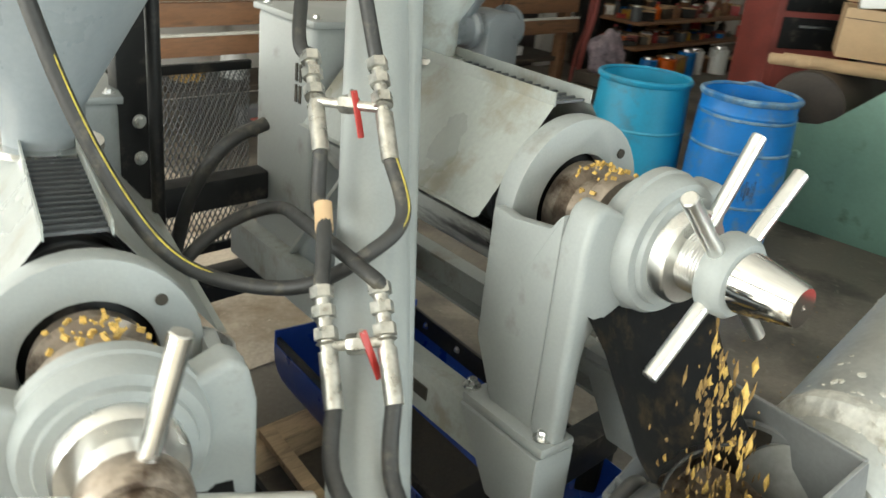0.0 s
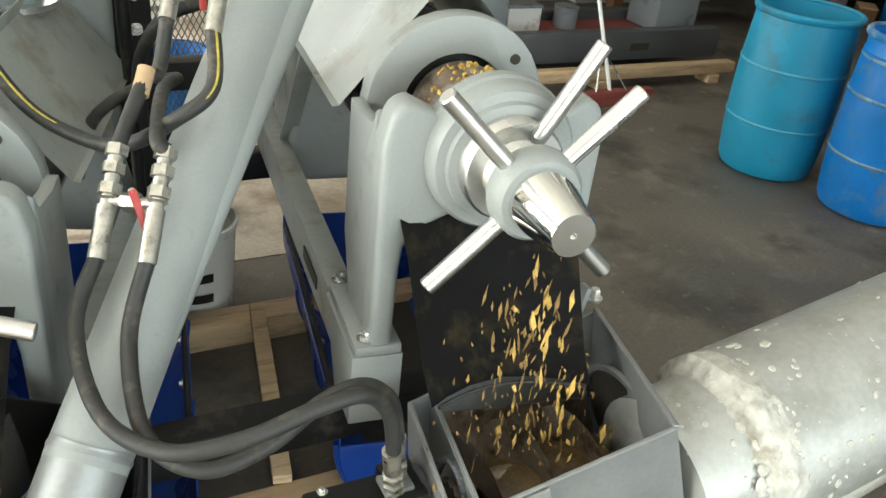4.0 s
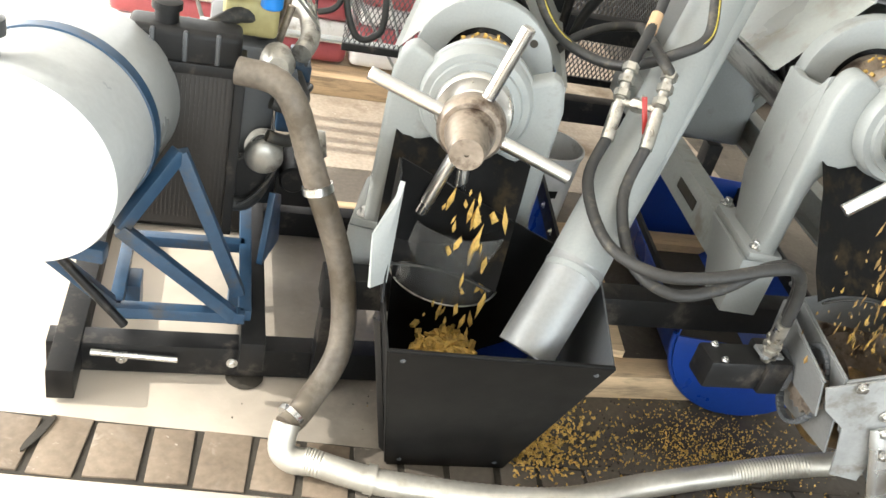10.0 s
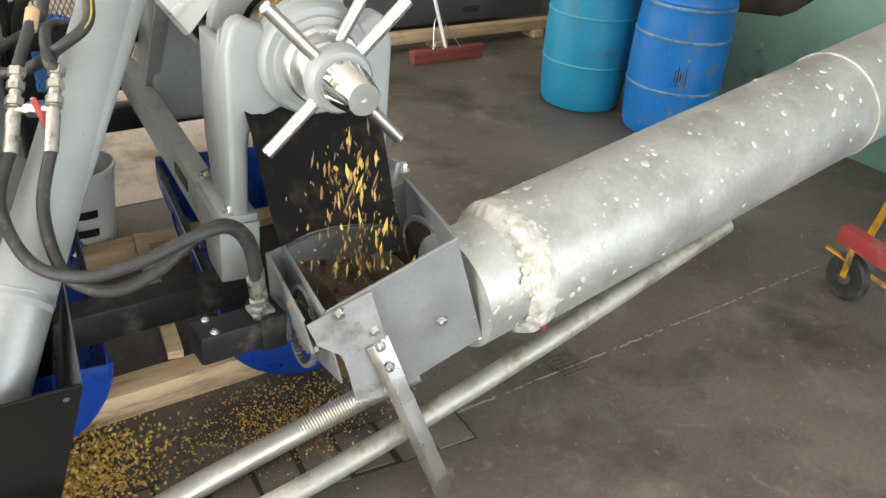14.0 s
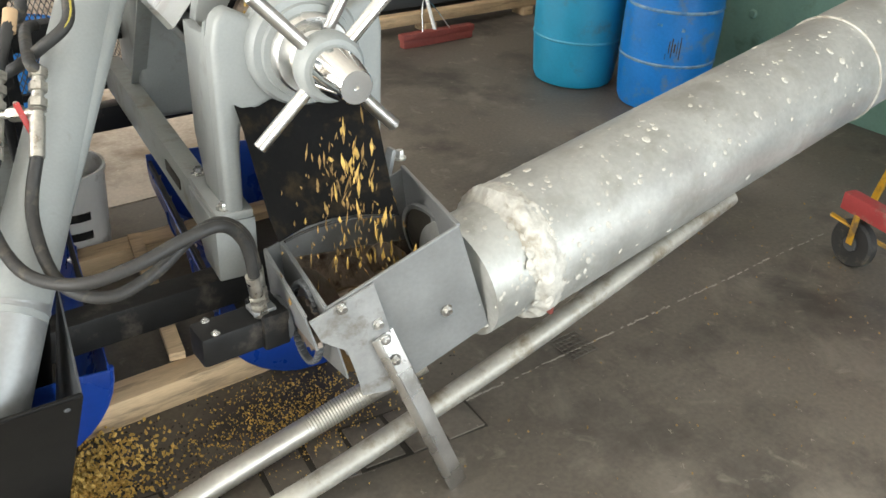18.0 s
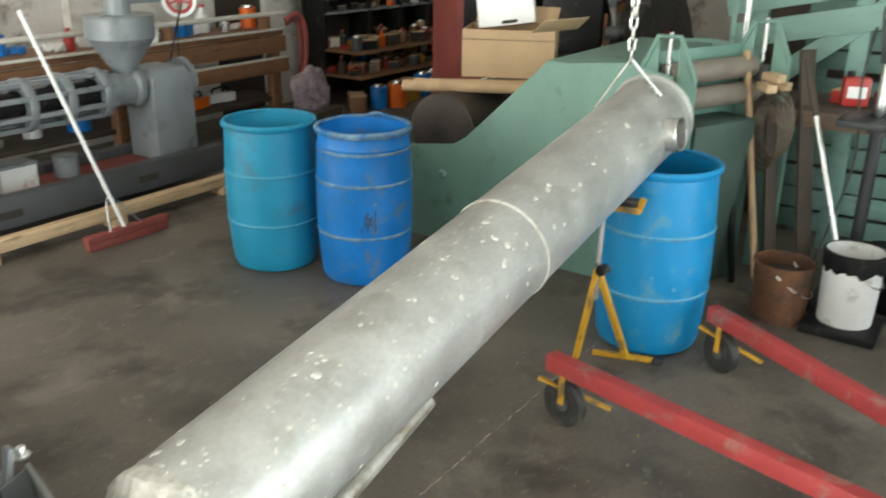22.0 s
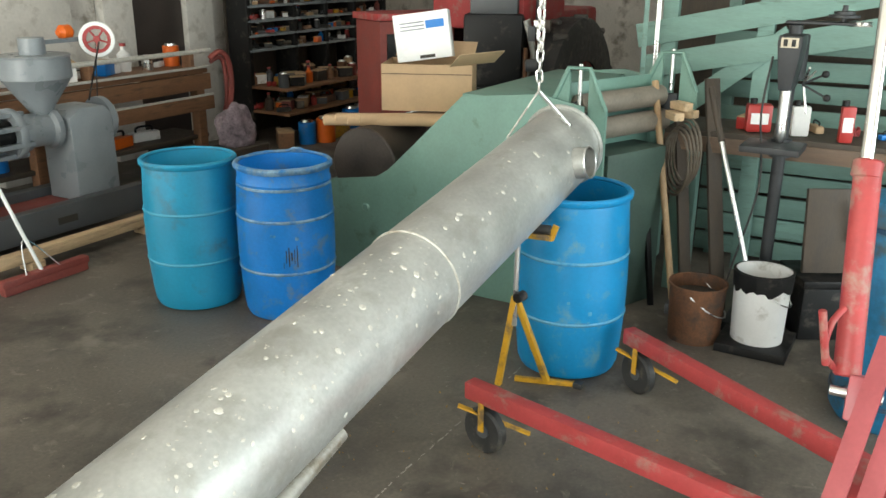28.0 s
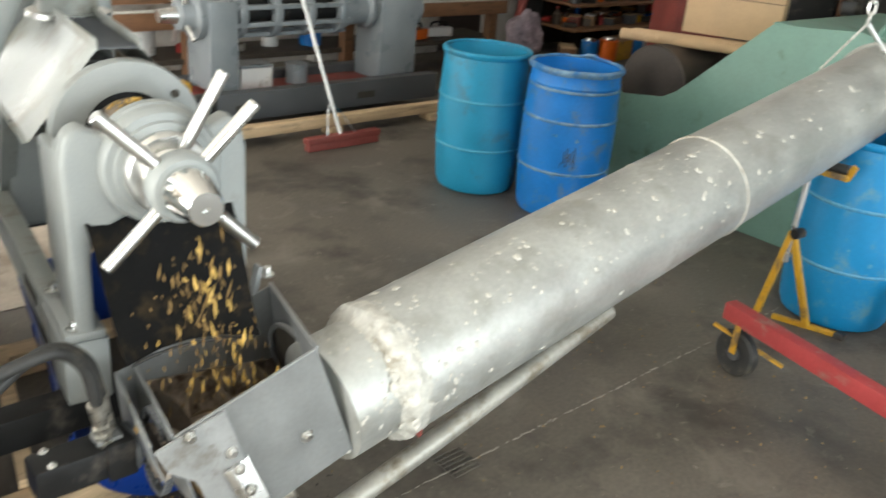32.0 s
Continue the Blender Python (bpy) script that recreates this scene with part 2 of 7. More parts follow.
# ---- the materials of the place ----
def worn_concrete(name, color, stain, chip, sun_tone=None):
    """Trodden workshop concrete: broad tone, dark oil stains, pale scrapes and small chips."""
    mat = material(name, color, 0.6, vary=0.32, scale=1.3, grain=55, bump=0.4, dirt=stain, dirt_amount=0.42, dirt_scale=1.6, rough_vary=0.2)
    nt = mat.node_tree
    n, l = nt.nodes, nt.links
    bsdf = n["Principled BSDF"]
    out = bsdf.inputs["Base Color"].links[0].from_socket
    co = n.new("ShaderNodeTexCoord")
    for scale, lo, hi, tone, amount in ((9.0, 0.62, 0.72, chip, 0.42), (2.7, 0.56, 0.70, chip, 0.30), (34.0, 0.67, 0.71, chip, 0.75), (17.0, 0.69, 0.75, stain, 0.8)):
        t = n.new("ShaderNodeTexNoise")
        t.inputs["Scale"].default_value, t.inputs["Detail"].default_value, t.inputs["Roughness"].default_value = scale, 6, 0.6
        t.inputs["Distortion"].default_value = 0.6
        l.new(co.outputs["Object"], t.inputs["Vector"])
        mr = n.new("ShaderNodeMapRange")
        mr.inputs[1].default_value, mr.inputs[2].default_value, mr.inputs[4].default_value = lo, hi, amount
        l.new(t.outputs[0], mr.inputs[0])
        mix = n.new("ShaderNodeMix")
        mix.data_type = "RGBA"
        l.new(mr.outputs[0], mix.inputs[0])
        l.new(out, mix.inputs[6])
        mix.inputs[7].default_value = (*tone, 1)
        out = mix.outputs[2]
    if sun_tone:
        # sunlight by the open door painted in as a paler tone, with a ragged edge
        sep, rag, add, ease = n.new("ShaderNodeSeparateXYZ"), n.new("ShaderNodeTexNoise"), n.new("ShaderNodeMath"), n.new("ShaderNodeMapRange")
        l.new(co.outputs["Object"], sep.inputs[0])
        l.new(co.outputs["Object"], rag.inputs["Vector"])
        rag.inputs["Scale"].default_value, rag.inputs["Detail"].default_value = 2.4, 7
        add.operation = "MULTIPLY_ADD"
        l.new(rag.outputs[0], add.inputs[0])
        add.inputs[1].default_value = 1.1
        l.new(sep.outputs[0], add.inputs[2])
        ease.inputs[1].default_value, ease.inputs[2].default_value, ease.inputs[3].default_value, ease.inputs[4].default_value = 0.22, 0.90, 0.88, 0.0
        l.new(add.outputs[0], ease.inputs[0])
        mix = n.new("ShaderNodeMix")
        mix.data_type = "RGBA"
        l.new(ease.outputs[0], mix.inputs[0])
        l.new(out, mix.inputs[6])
        mix.inputs[7].default_value = (*sun_tone, 1)
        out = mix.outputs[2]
    l.new(out, bsdf.inputs["Base Color"])
    return mat


M_CONCRETE = worn_concrete("worn concrete", (0.132, 0.114, 0.092), (0.055, 0.048, 0.040), (0.30, 0.27, 0.22))
# last colour: sunlit tone mixed into the floor towards the open door
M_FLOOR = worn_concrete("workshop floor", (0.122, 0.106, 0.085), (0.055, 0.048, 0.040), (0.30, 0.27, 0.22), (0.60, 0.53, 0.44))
M_CAST = material("grey cast paint", (0.285, 0.305, 0.30), 0.42, vary=0.08, scale=5, grain=140, bump=0.12, dirt=(0.2, 0.2, 0.18), dirt_amount=0.1, dirt_scale=5)
M_CAST2 = material("grey sheet paint", (0.30, 0.32, 0.305), 0.38, vary=0.12, scale=4, grain=90, bump=0.06, dirt=(0.22, 0.21, 0.17), dirt_amount=0.35, dirt_scale=6)
M_STEEL = material("bright steel", (0.72, 0.72, 0.70), 0.3, metal=1.0, vary=0.08, grain=120, bump=0.05)
M_FITTING = material("plated hose fitting", (0.50, 0.49, 0.45), 0.36, metal=0.95, vary=0.25, scale=40, grain=120, bump=0.1, dirt=(0.30, 0.28, 0.24), dirt_amount=0.3, dirt_scale=60)
M_CHROME = material("polished cone", (0.82, 0.82, 0.80), 0.08, metal=1.0, vary=0.03, bump=0.0, rough_vary=0.03)
M_BROWNSTEEL = material("oily brown steel", (0.34, 0.29, 0.24), 0.45, metal=0.8, vary=0.3, scale=14, grain=80, bump=0.2, dirt=(0.1, 0.07, 0.05), dirt_amount=0.4, dirt_scale=12)
M_GALV = material("galvanised pipe", (0.47, 0.48, 0.455), 0.42, metal=0.5, vary=0.16, scale=5, grain=60, bump=0.4, dirt=(0.39, 0.39, 0.355), dirt_amount=0.3, dirt_scale=7)
M_WELD = material("lumpy white weld crust", (0.56, 0.55, 0.50), 0.6, metal=0.15, vary=0.2, scale=30, grain=90, bump=0.8, dirt=(0.34, 0.31, 0.25), dirt_amount=0.35, dirt_scale=14)
M_CURTAIN = material("black rubber sheet", (0.006, 0.006, 0.006), 0.75, vary=0.3, scale=9, grain=80, bump=0.15, dirt=(0.03, 0.022, 0.012), dirt_amount=0.3, dirt_scale=14, spec=0.15)
M_ZINC = material("zinc sheet", (0.27, 0.28, 0.28), 0.42, metal=0.45, vary=0.12, scale=8, grain=90, bump=0.05)
M_FACEPLATE = material("paler zinc plate", (0.36, 0.37, 0.37), 0.42, metal=0.4, vary=0.15, scale=9, grain=90, bump=0.06, dirt=(0.24, 0.23, 0.20), dirt_amount=0.3, dirt_scale=14)
M_BLACK = material("black paint", (0.009, 0.009, 0.009), 0.5, spec=0.3, vary=0.3, scale=9, grain=80, bump=0.1, dirt=(0.07, 0.06, 0.05), dirt_amount=0.2, dirt_scale=8)
M_RUBBER = material("black rubber", (0.025, 0.025, 0.024), 0.55, vary=0.3, scale=20, grain=120, bump=0.15, dirt=(0.09, 0.08, 0.06), dirt_amount=0.25, dirt_scale=14)
M_DRUM_TEAL = material("teal plastic", (0.015, 0.25, 0.42), 0.45, vary=0.12, scale=4, grain=60, bump=0.08, dirt=(0.05, 0.16, 0.22), dirt_amount=0.2, dirt_scale=5)
M_DRUM_BLUE = material("blue plastic", (0.008, 0.18, 0.56), 0.42, vary=0.14, scale=4, grain=60, bump=0.08, dirt=(0.10, 0.19, 0.33), dirt_amount=0.25, dirt_scale=9)
M_DRUM_SKY = material("sky blue plastic", (0.008, 0.23, 0.50), 0.42, vary=0.1, scale=4, grain=60, bump=0.08, dirt=(0.10, 0.28, 0.40), dirt_amount=0.2, dirt_scale=8)
M_BLUE = material("blue trough plastic", (0.008, 0.045, 0.27), 0.35, vary=0.15, scale=6, grain=60, bump=0.08)
M_GREEN = material("pale green paint", (0.155, 0.28, 0.23), 0.5, vary=0.12, scale=3, grain=60, bump=0.12, dirt=(0.09, 0.16, 0.12), dirt_amount=0.1, dirt_scale=5)
M_WALL = material("painted block wall", (0.62, 0.59, 0.54), 0.8, vary=0.15, scale=2, grain=40, bump=0.3, dirt=(0.25, 0.22, 0.18), dirt_amount=0.3)
M_WOOD = material("raw pine", (0.52, 0.36, 0.20), 0.65, vary=0.2, scale=3, grain=30, bump=0.25, stretch=(1, 6, 6), piece=0.12)
M_RED = material("red paint", (0.36, 0.045, 0.045), 0.55, vary=0.15, scale=8, grain=60, bump=0.1, dirt=(0.3, 0.16, 0.13), dirt_amount=0.3, dirt_scale=9)

M_PINE = material("pale timber", (0.55, 0.40, 0.24), 0.7, vary=0.22, scale=2.5, grain=30, bump=0.3, stretch=(1, 8, 8), dirt=(0.3, 0.22, 0.14), dirt_amount=0.3, dirt_scale=4)
M_OLDWOOD = material("orange brown timber", (0.21, 0.105, 0.052), 0.6, vary=0.3, scale=3, grain=30, bump=0.3, stretch=(1, 8, 8), dirt=(0.12, 0.07, 0.04), dirt_amount=0.3, dirt_scale=3)
M_DARKWOOD = material("dark old board", (0.055, 0.042, 0.03), 0.7, vary=0.3, scale=3, grain=30, bump=0.3, stretch=(6, 6, 1))
M_HANDLE = material("worn ash handle", (0.36, 0.24, 0.13), 0.55, vary=0.25, scale=5, grain=40, bump=0.15, stretch=(8, 8, 1))
M_GUNMETAL = material("dark grey machine paint", (0.075, 0.08, 0.085), 0.45, vary=0.1, scale=5, grain=90, bump=0.1)
M_FARGREY = material("mid grey machine paint", (0.22, 0.245, 0.26), 0.33, vary=0.1, scale=5, grain=90, bump=0.1)
M_CORN = material("yellow press cake", (0.56, 0.37, 0.10), 0.75, vary=0.35, scale=40, grain=200, bump=0.5)
M_CORNDARK = material("brown press cake", (0.24, 0.15, 0.05), 0.8, vary=0.4, scale=40, grain=200, bump=0.5)
M_YELLOW = material("yellow paint", (0.55, 0.30, 0.02), 0.45, vary=0.15, scale=8, grain=60, bump=0.1, dirt=(0.15, 0.1, 0.05), dirt_amount=0.3, dirt_scale=9)
M_CARD = material("cardboard", (0.45, 0.31, 0.18), 0.8, vary=0.08, scale=5, grain=60, bump=0.1)
M_WHITE = material("white plastic", (0.75, 0.75, 0.73), 0.4, vary=0.05, scale=5, grain=60, bump=0.05, dirt=(0.4, 0.38, 0.33), dirt_amount=0.2, dirt_scale=7)
M_WHITEPAINT = material("white tank paint", (0.82, 0.83, 0.82), 0.3, vary=0.03, scale=3, grain=60, bump=0.03)
M_TANK = material("grey tank paint", (0.36, 0.38, 0.38), 0.35, vary=0.1, scale=5, grain=60, bump=0.05)
M_ENGBLUE = material("engine blue paint", (0.022, 0.058, 0.11), 0.4, vary=0.2, scale=8, grain=60, bump=0.1, dirt=(0.06, 0.06, 0.06), dirt_amount=0.3, dirt_scale=8)
M_ALU = material("cast aluminium", (0.45, 0.44, 0.40), 0.45, metal=0.7, vary=0.2, scale=9, grain=80, bump=0.2, dirt=(0.12, 0.1, 0.08), dirt_amount=0.3, dirt_scale=9)
M_OLIVE = material("ochre engine cover", (0.36, 0.32, 0.14), 0.5, vary=0.15, scale=6, grain=60, bump=0.1)
M_EXHAUST = material("grimy flexible hose", (0.18, 0.155, 0.125), 0.6, metal=0.2, vary=0.35, scale=14, grain=60, bump=0.3, dirt=(0.11, 0.09, 0.065), dirt_amount=0.6, dirt_scale=7)
M_RUST = material("rust", (0.13, 0.058, 0.027), 0.8, vary=0.4, scale=12, grain=80, bump=0.4, dirt=(0.06, 0.04, 0.03), dirt_amount=0.4, dirt_scale=8)
M_DULLRED = material("dull red oxide", (0.22, 0.05, 0.04), 0.6, vary=0.2, scale=6, grain=60, bump=0.15)
M_REDPLASTIC = material("red plastic", (0.38, 0.03, 0.025), 0.4, vary=0.1, bump=0.05)
M_PINK = material("sun-bleached red paint", (0.36, 0.08, 0.09), 0.4, vary=0.12, scale=7, grain=60, bump=0.08)
M_YSTRIPE = material("yellow hose stripe", (0.42, 0.34, 0.05), 0.5, vary=0.3, scale=60, grain=200, bump=0.05)
M_ORANGE = material("orange plastic", (0.70, 0.13, 0.01), 0.4, vary=0.1, bump=0.05)
M_CLOTH = material("striped grey cloth", (0.20, 0.16, 0.18), 0.9, vary=0.5, scale=16, grain=60, bump=0.3)
M_DOOR = material("dark brown door", (0.045, 0.035, 0.03), 0.5, vary=0.2, bump=0.1)
M_GREENWOOD = material("pale green boards", (0.145, 0.245, 0.21), 0.6, vary=0.14, scale=2.2, grain=26, bump=0.1, stretch=(6, 1, 6), dirt=(0.10, 0.16, 0.13), dirt_amount=0.12, dirt_scale=3, piece=0.2)
M_GLASS = material("clear guard sheet", (0.9, 0.9, 0.88), 0.08, vary=0.02, bump=0.0, transmission=0.95)
M_SPECK = material("dried white splash", (0.56, 0.545, 0.49), 0.8, vary=0.15, scale=30, grain=120, bump=0.3)
M_OILCAKE = material("oil-soaked brown cake", (0.10, 0.062, 0.022), 0.45, vary=0.5, scale=35, grain=160, bump=0.6)
# grime on spots, oil and crumbs; on hole plates it paints their inner shade
M_GRIMEDARK = material("oily grime and hole shade", (0.035, 0.03, 0.022), 0.7, vary=0.4, scale=12, grain=90, bump=0.5)

# concrete lightened to carry the sunlight in its colour
M_PALE = worn_concrete("sunlit pale concrete", (0.44, 0.375, 0.30), (0.20, 0.15, 0.10), (0.60, 0.54, 0.45))
M_DARKSLAB = material("oiled timber cover", (0.10, 0.09, 0.075), 0.7, vary=0.3, scale=5, grain=60, bump=0.3)

M_CHIP = material("pale lime streak", (0.30, 0.28, 0.24), 0.8, vary=0.3, scale=20, grain=90, bump=0.2)
M_SLATSUN = worn_concrete("worn sunlit drain cover", (0.21, 0.165, 0.12), (0.10, 0.075, 0.05), (0.50, 0.45, 0.38))
M_PIER = material("pale plaster", (0.62, 0.60, 0.55), 0.8, vary=0.12, scale=2, grain=40, bump=0.3, dirt=(0.36, 0.33, 0.28), dirt_amount=0.3, dirt_scale=3)
M_DULLGALV = material("dirty galvanised pipe", (0.36, 0.35, 0.31), 0.5, metal=0.4, vary=0.2, scale=9, grain=70, bump=0.3, dirt=(0.19, 0.16, 0.11), dirt_amount=0.4, dirt_scale=8)
M_BOXBLACK = material("satin black sheet", (0.006, 0.006, 0.006), 0.45, vary=0.2, scale=5, grain=70, bump=0.05, spec=0.25)
M_FLEX = material("dulled flexible pipe", (0.56, 0.54, 0.48), 0.42, metal=0.75, vary=0.15, scale=6, grain=60, bump=0.15, dirt=(0.34, 0.30, 0.23), dirt_amount=0.3, dirt_scale=5)
M_ROLL = material("dark oiled steel roll", (0.055, 0.045, 0.038), 0.5, metal=0.3, vary=0.3, scale=5, grain=60, bump=0.1)
M_ROLLER = material("tan scuffed rollers", (0.24, 0.21, 0.17), 0.5, metal=0.2, vary=0.2, scale=8, grain=60, bump=0.15)
M_CASTIRON = material("black cast iron", (0.03, 0.032, 0.034), 0.5, vary=0.2, scale=7, grain=90, bump=0.15, spec=0.4)
M_CREAM = material("cream switch plate", (0.55, 0.48, 0.36), 0.5, vary=0.1, bump=0.05)
# pale so that the unseen ceiling bounces more light into the room
M_CEILING = material("pale bounce ceiling", (0.78, 0.76, 0.72), 0.85, vary=0.1, scale=1.5, grain=40, bump=0.2)
M_OLDPIPE = material("dull brown old pipe", (0.24, 0.165, 0.125), 0.65, vary=0.25, scale=10, grain=80, bump=0.3, dirt=(0.33, 0.27, 0.21), dirt_amount=0.3, dirt_scale=6)
M_BENCHWOOD = material("greasy brown bench timber", (0.13, 0.085, 0.055), 0.6, vary=0.3, scale=3, grain=30, bump=0.3, stretch=(8, 1, 8))
# darkened copy of the green: the trestle's shade is in the colour
M_GREENSHADE = material("shaded old green paint", (0.05, 0.085, 0.068), 0.6, vary=0.2, scale=5, grain=60, bump=0.15)
# ---- floor, walls and daylight ----
U0, U1, V0, V1, H0 = -4.6, 13.0, -5.0, 6.3, 4.2
structure("floor", box((60, 60, 0.2), (4, 1, -0.1), 0), M_FLOOR, "worn dark grey concrete workshop floor with stains, painted sun-pale by the door", "floor", g(0, 0))
north = box((U1 - 1.5 + 0.2, 0.2, H0), ((1.5 + U1 + 0.2) / 2, V1 + 0.1, H0 / 2), 0)
box((-3.4 - U0 + 0.2, 0.2, H0), ((-3.4 + U0 - 0.2) / 2, V1 + 0.1, H0 / 2), 0, north)
box((4.9, 0.2, H0 - 3.0), (-0.95, V1 + 0.1, (H0 + 3.0) / 2), 0, north)
structure("wall_north", north, M_WALL, "dingy painted block back wall with an open doorway", "wall", g(0, 0))
structure("wall_east", box((0.2, V1 - V0, H0), (U1 + 0.1, (V0 + V1) / 2, H0 / 2), 0), M_WALL, "dingy painted block end wall", "wall", g(0, 0))
west = box((0.2, 3.2, H0), (U0 - 0.1, V0 + 1.6, H0 / 2), 0)
box((0.2, 0.8, H0), (U0 - 0.1, V1 - 0.4, H0 / 2), 0, west)
box((0.2, V1 - V0 - 4.0, 0.5), (U0 - 0.1, (V0 + 3.2 + V1 - 0.8) / 2, H0 - 0.25), 0, west)
structure("wall_west", west, M_WALL, "block side wall with a wide open doorway", "wall", g(0, 0))
south = box((2.6, 0.2, H0), (U0 + 1.3, V0 - 0.1, H0 / 2), 0)
box((7.0, 0.2, H0), (U1 - 3.5, V0 - 0.1, H0 / 2), 0, south)
box((U1 - U0 - 9.6, 0.2, 0.5), ((U0 + 2.6 + U1 - 7.0) / 2, V0 - 0.1, H0 - 0.25), 0, south)
structure("wall_south", south, M_WALL, "block wall with a wide open doorway", "wall", g(0, 0))
# ceiling added out of view, as a reflector over the room
structure("ceiling", box((U1 - U0 + 0.4, V1 - V0 + 0.4, 0.15), ((U0 + U1) / 2, (V0 + V1) / 2, H0 + 0.075), 0), M_CEILING, "plain pale unseen ceiling closing the workshop", "ceiling", g(0, 0))
part("door_1", box((0.75, 0.05, 2.05), (0, 0, 1.025), 0.004), M_DOOR, None, "", g(7.25, V1 - 0.03))
tagged(bpy.data.objects["door_1"], "dark brown flush door in the back wall", "door", "", "structure")
for u, w in ((6.74, 0.36), (7.82, 0.38), (5.75, 0.9)):
    structure("trim", box((w, 0.12, H0 - 0.4), (0, 0, (H0 - 0.4) / 2), 0.006), M_PIER, "pale plastered pier beside the door", "pier", g(u, V1 - 0.065))

# added dark backing for the dim interior; hides the bright end wall
structure("wall_side", box((0.06, 4.2, 2.6), (7.05, -1.3, 1.3), 0), M_DARKWOOD, "dark sheet added behind the green boards", "wall", g(0, 0))
# pale sheet painting sunlit floor behind the presses, joint line and the slotted drain
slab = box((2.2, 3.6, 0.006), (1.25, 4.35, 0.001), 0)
structure("sunlit_floor_sheet", slab, M_PALE, "pale thin sheet for the sunlit floor behind the presses", "floor", g(0, 0))
joint_bm = bmesh.new()
rnd = random.Random(8)
for k in range(150):
    u = 1.75 + 2.85 * k / 150
    if rnd.random() < 0.85 - 0.15 * (u - 1.75):
        box((rnd.uniform(0.008, 0.03), rnd.uniform(0.002, 0.007), 0.003), (u, 0.685 - 0.005 * (u - 1.75) + rnd.gauss(0, 0.002), 0.0), 0, joint_bm, turn=(0, 0, rnd.uniform(-12, 12)))
structure("floor_joint", joint_bm, M_CHIP, "thin pale joint line in the concrete floor", "joint", g(0, 0))
drain = thing("floor_drain", g(0, 0, 0), "row of worn timber drain covers set in the floor", "drain", kind="structure")
part("channel", bar((-0.9, 0.955, 0.0), (1.78, 0.653, 0.0), 0.20, 0.004, bevel=0), M_GRIMEDARK, drain, "dark slotted channel")
for k in range(20):
    t = k / 23
    # first eight slats paler, the rest darker: sun and shade put into their colour
    part("drain_slat", box((0.116 + 0.012 * math.sin(9 * k), 0.185 + 0.01 * math.sin(4 * k), 0.008), (-0.84 + 3.08 * t, 0.95 - 0.35 * t, 0.003 + 0.001 * math.sin(7 * k)), 0.002, turn=(0, 0, -6.4 + 3.0 * math.sin(5 * k))), M_SLATSUN if k < 8 else M_CONCRETE, drain)
hole = extrude([(0.07 * math.cos(radians(a)) * 1.0, 0.012 * math.sin(radians(a))) for a in range(0, 360, 20)], 0.004, m=pose(0, 0, 0, 0, 0, 0))
# dark plate paints the shade inside the lifting slot
part("lifting_slot", hole, M_GRIMEDARK, drain, "dark lifting slot", pose(-0.63, 0.955, 0.009, 90, 0, 64))
structure("oil_spot", lathe([(0.0, 0.0), (0.055, 0.0), (0.05, 0.002), (0.0, 0.0025)], 28), M_GRIMEDARK, "dark oil spot on the pale concrete", "stain", g(-0.12, 1.20, 0.004))
grate = thing("wire_grate", g(2.28, 0.70, 0), "small dark wire grating lying on the floor", "grating")
M_WIRE = M_DARKSLAB
for k in range(7):
    part("wire", rod((-0.06 + 0.02 * k, -0.06, 0.004), (-0.06 + 0.02 * k, 0.06, 0.004), 0.0016, 6), M_WIRE, grate)
    part("wire", rod((-0.06, -0.06 + 0.02 * k, 0.006), (0.06, -0.06 + 0.02 * k, 0.006), 0.0016, 6), M_WIRE, grate)

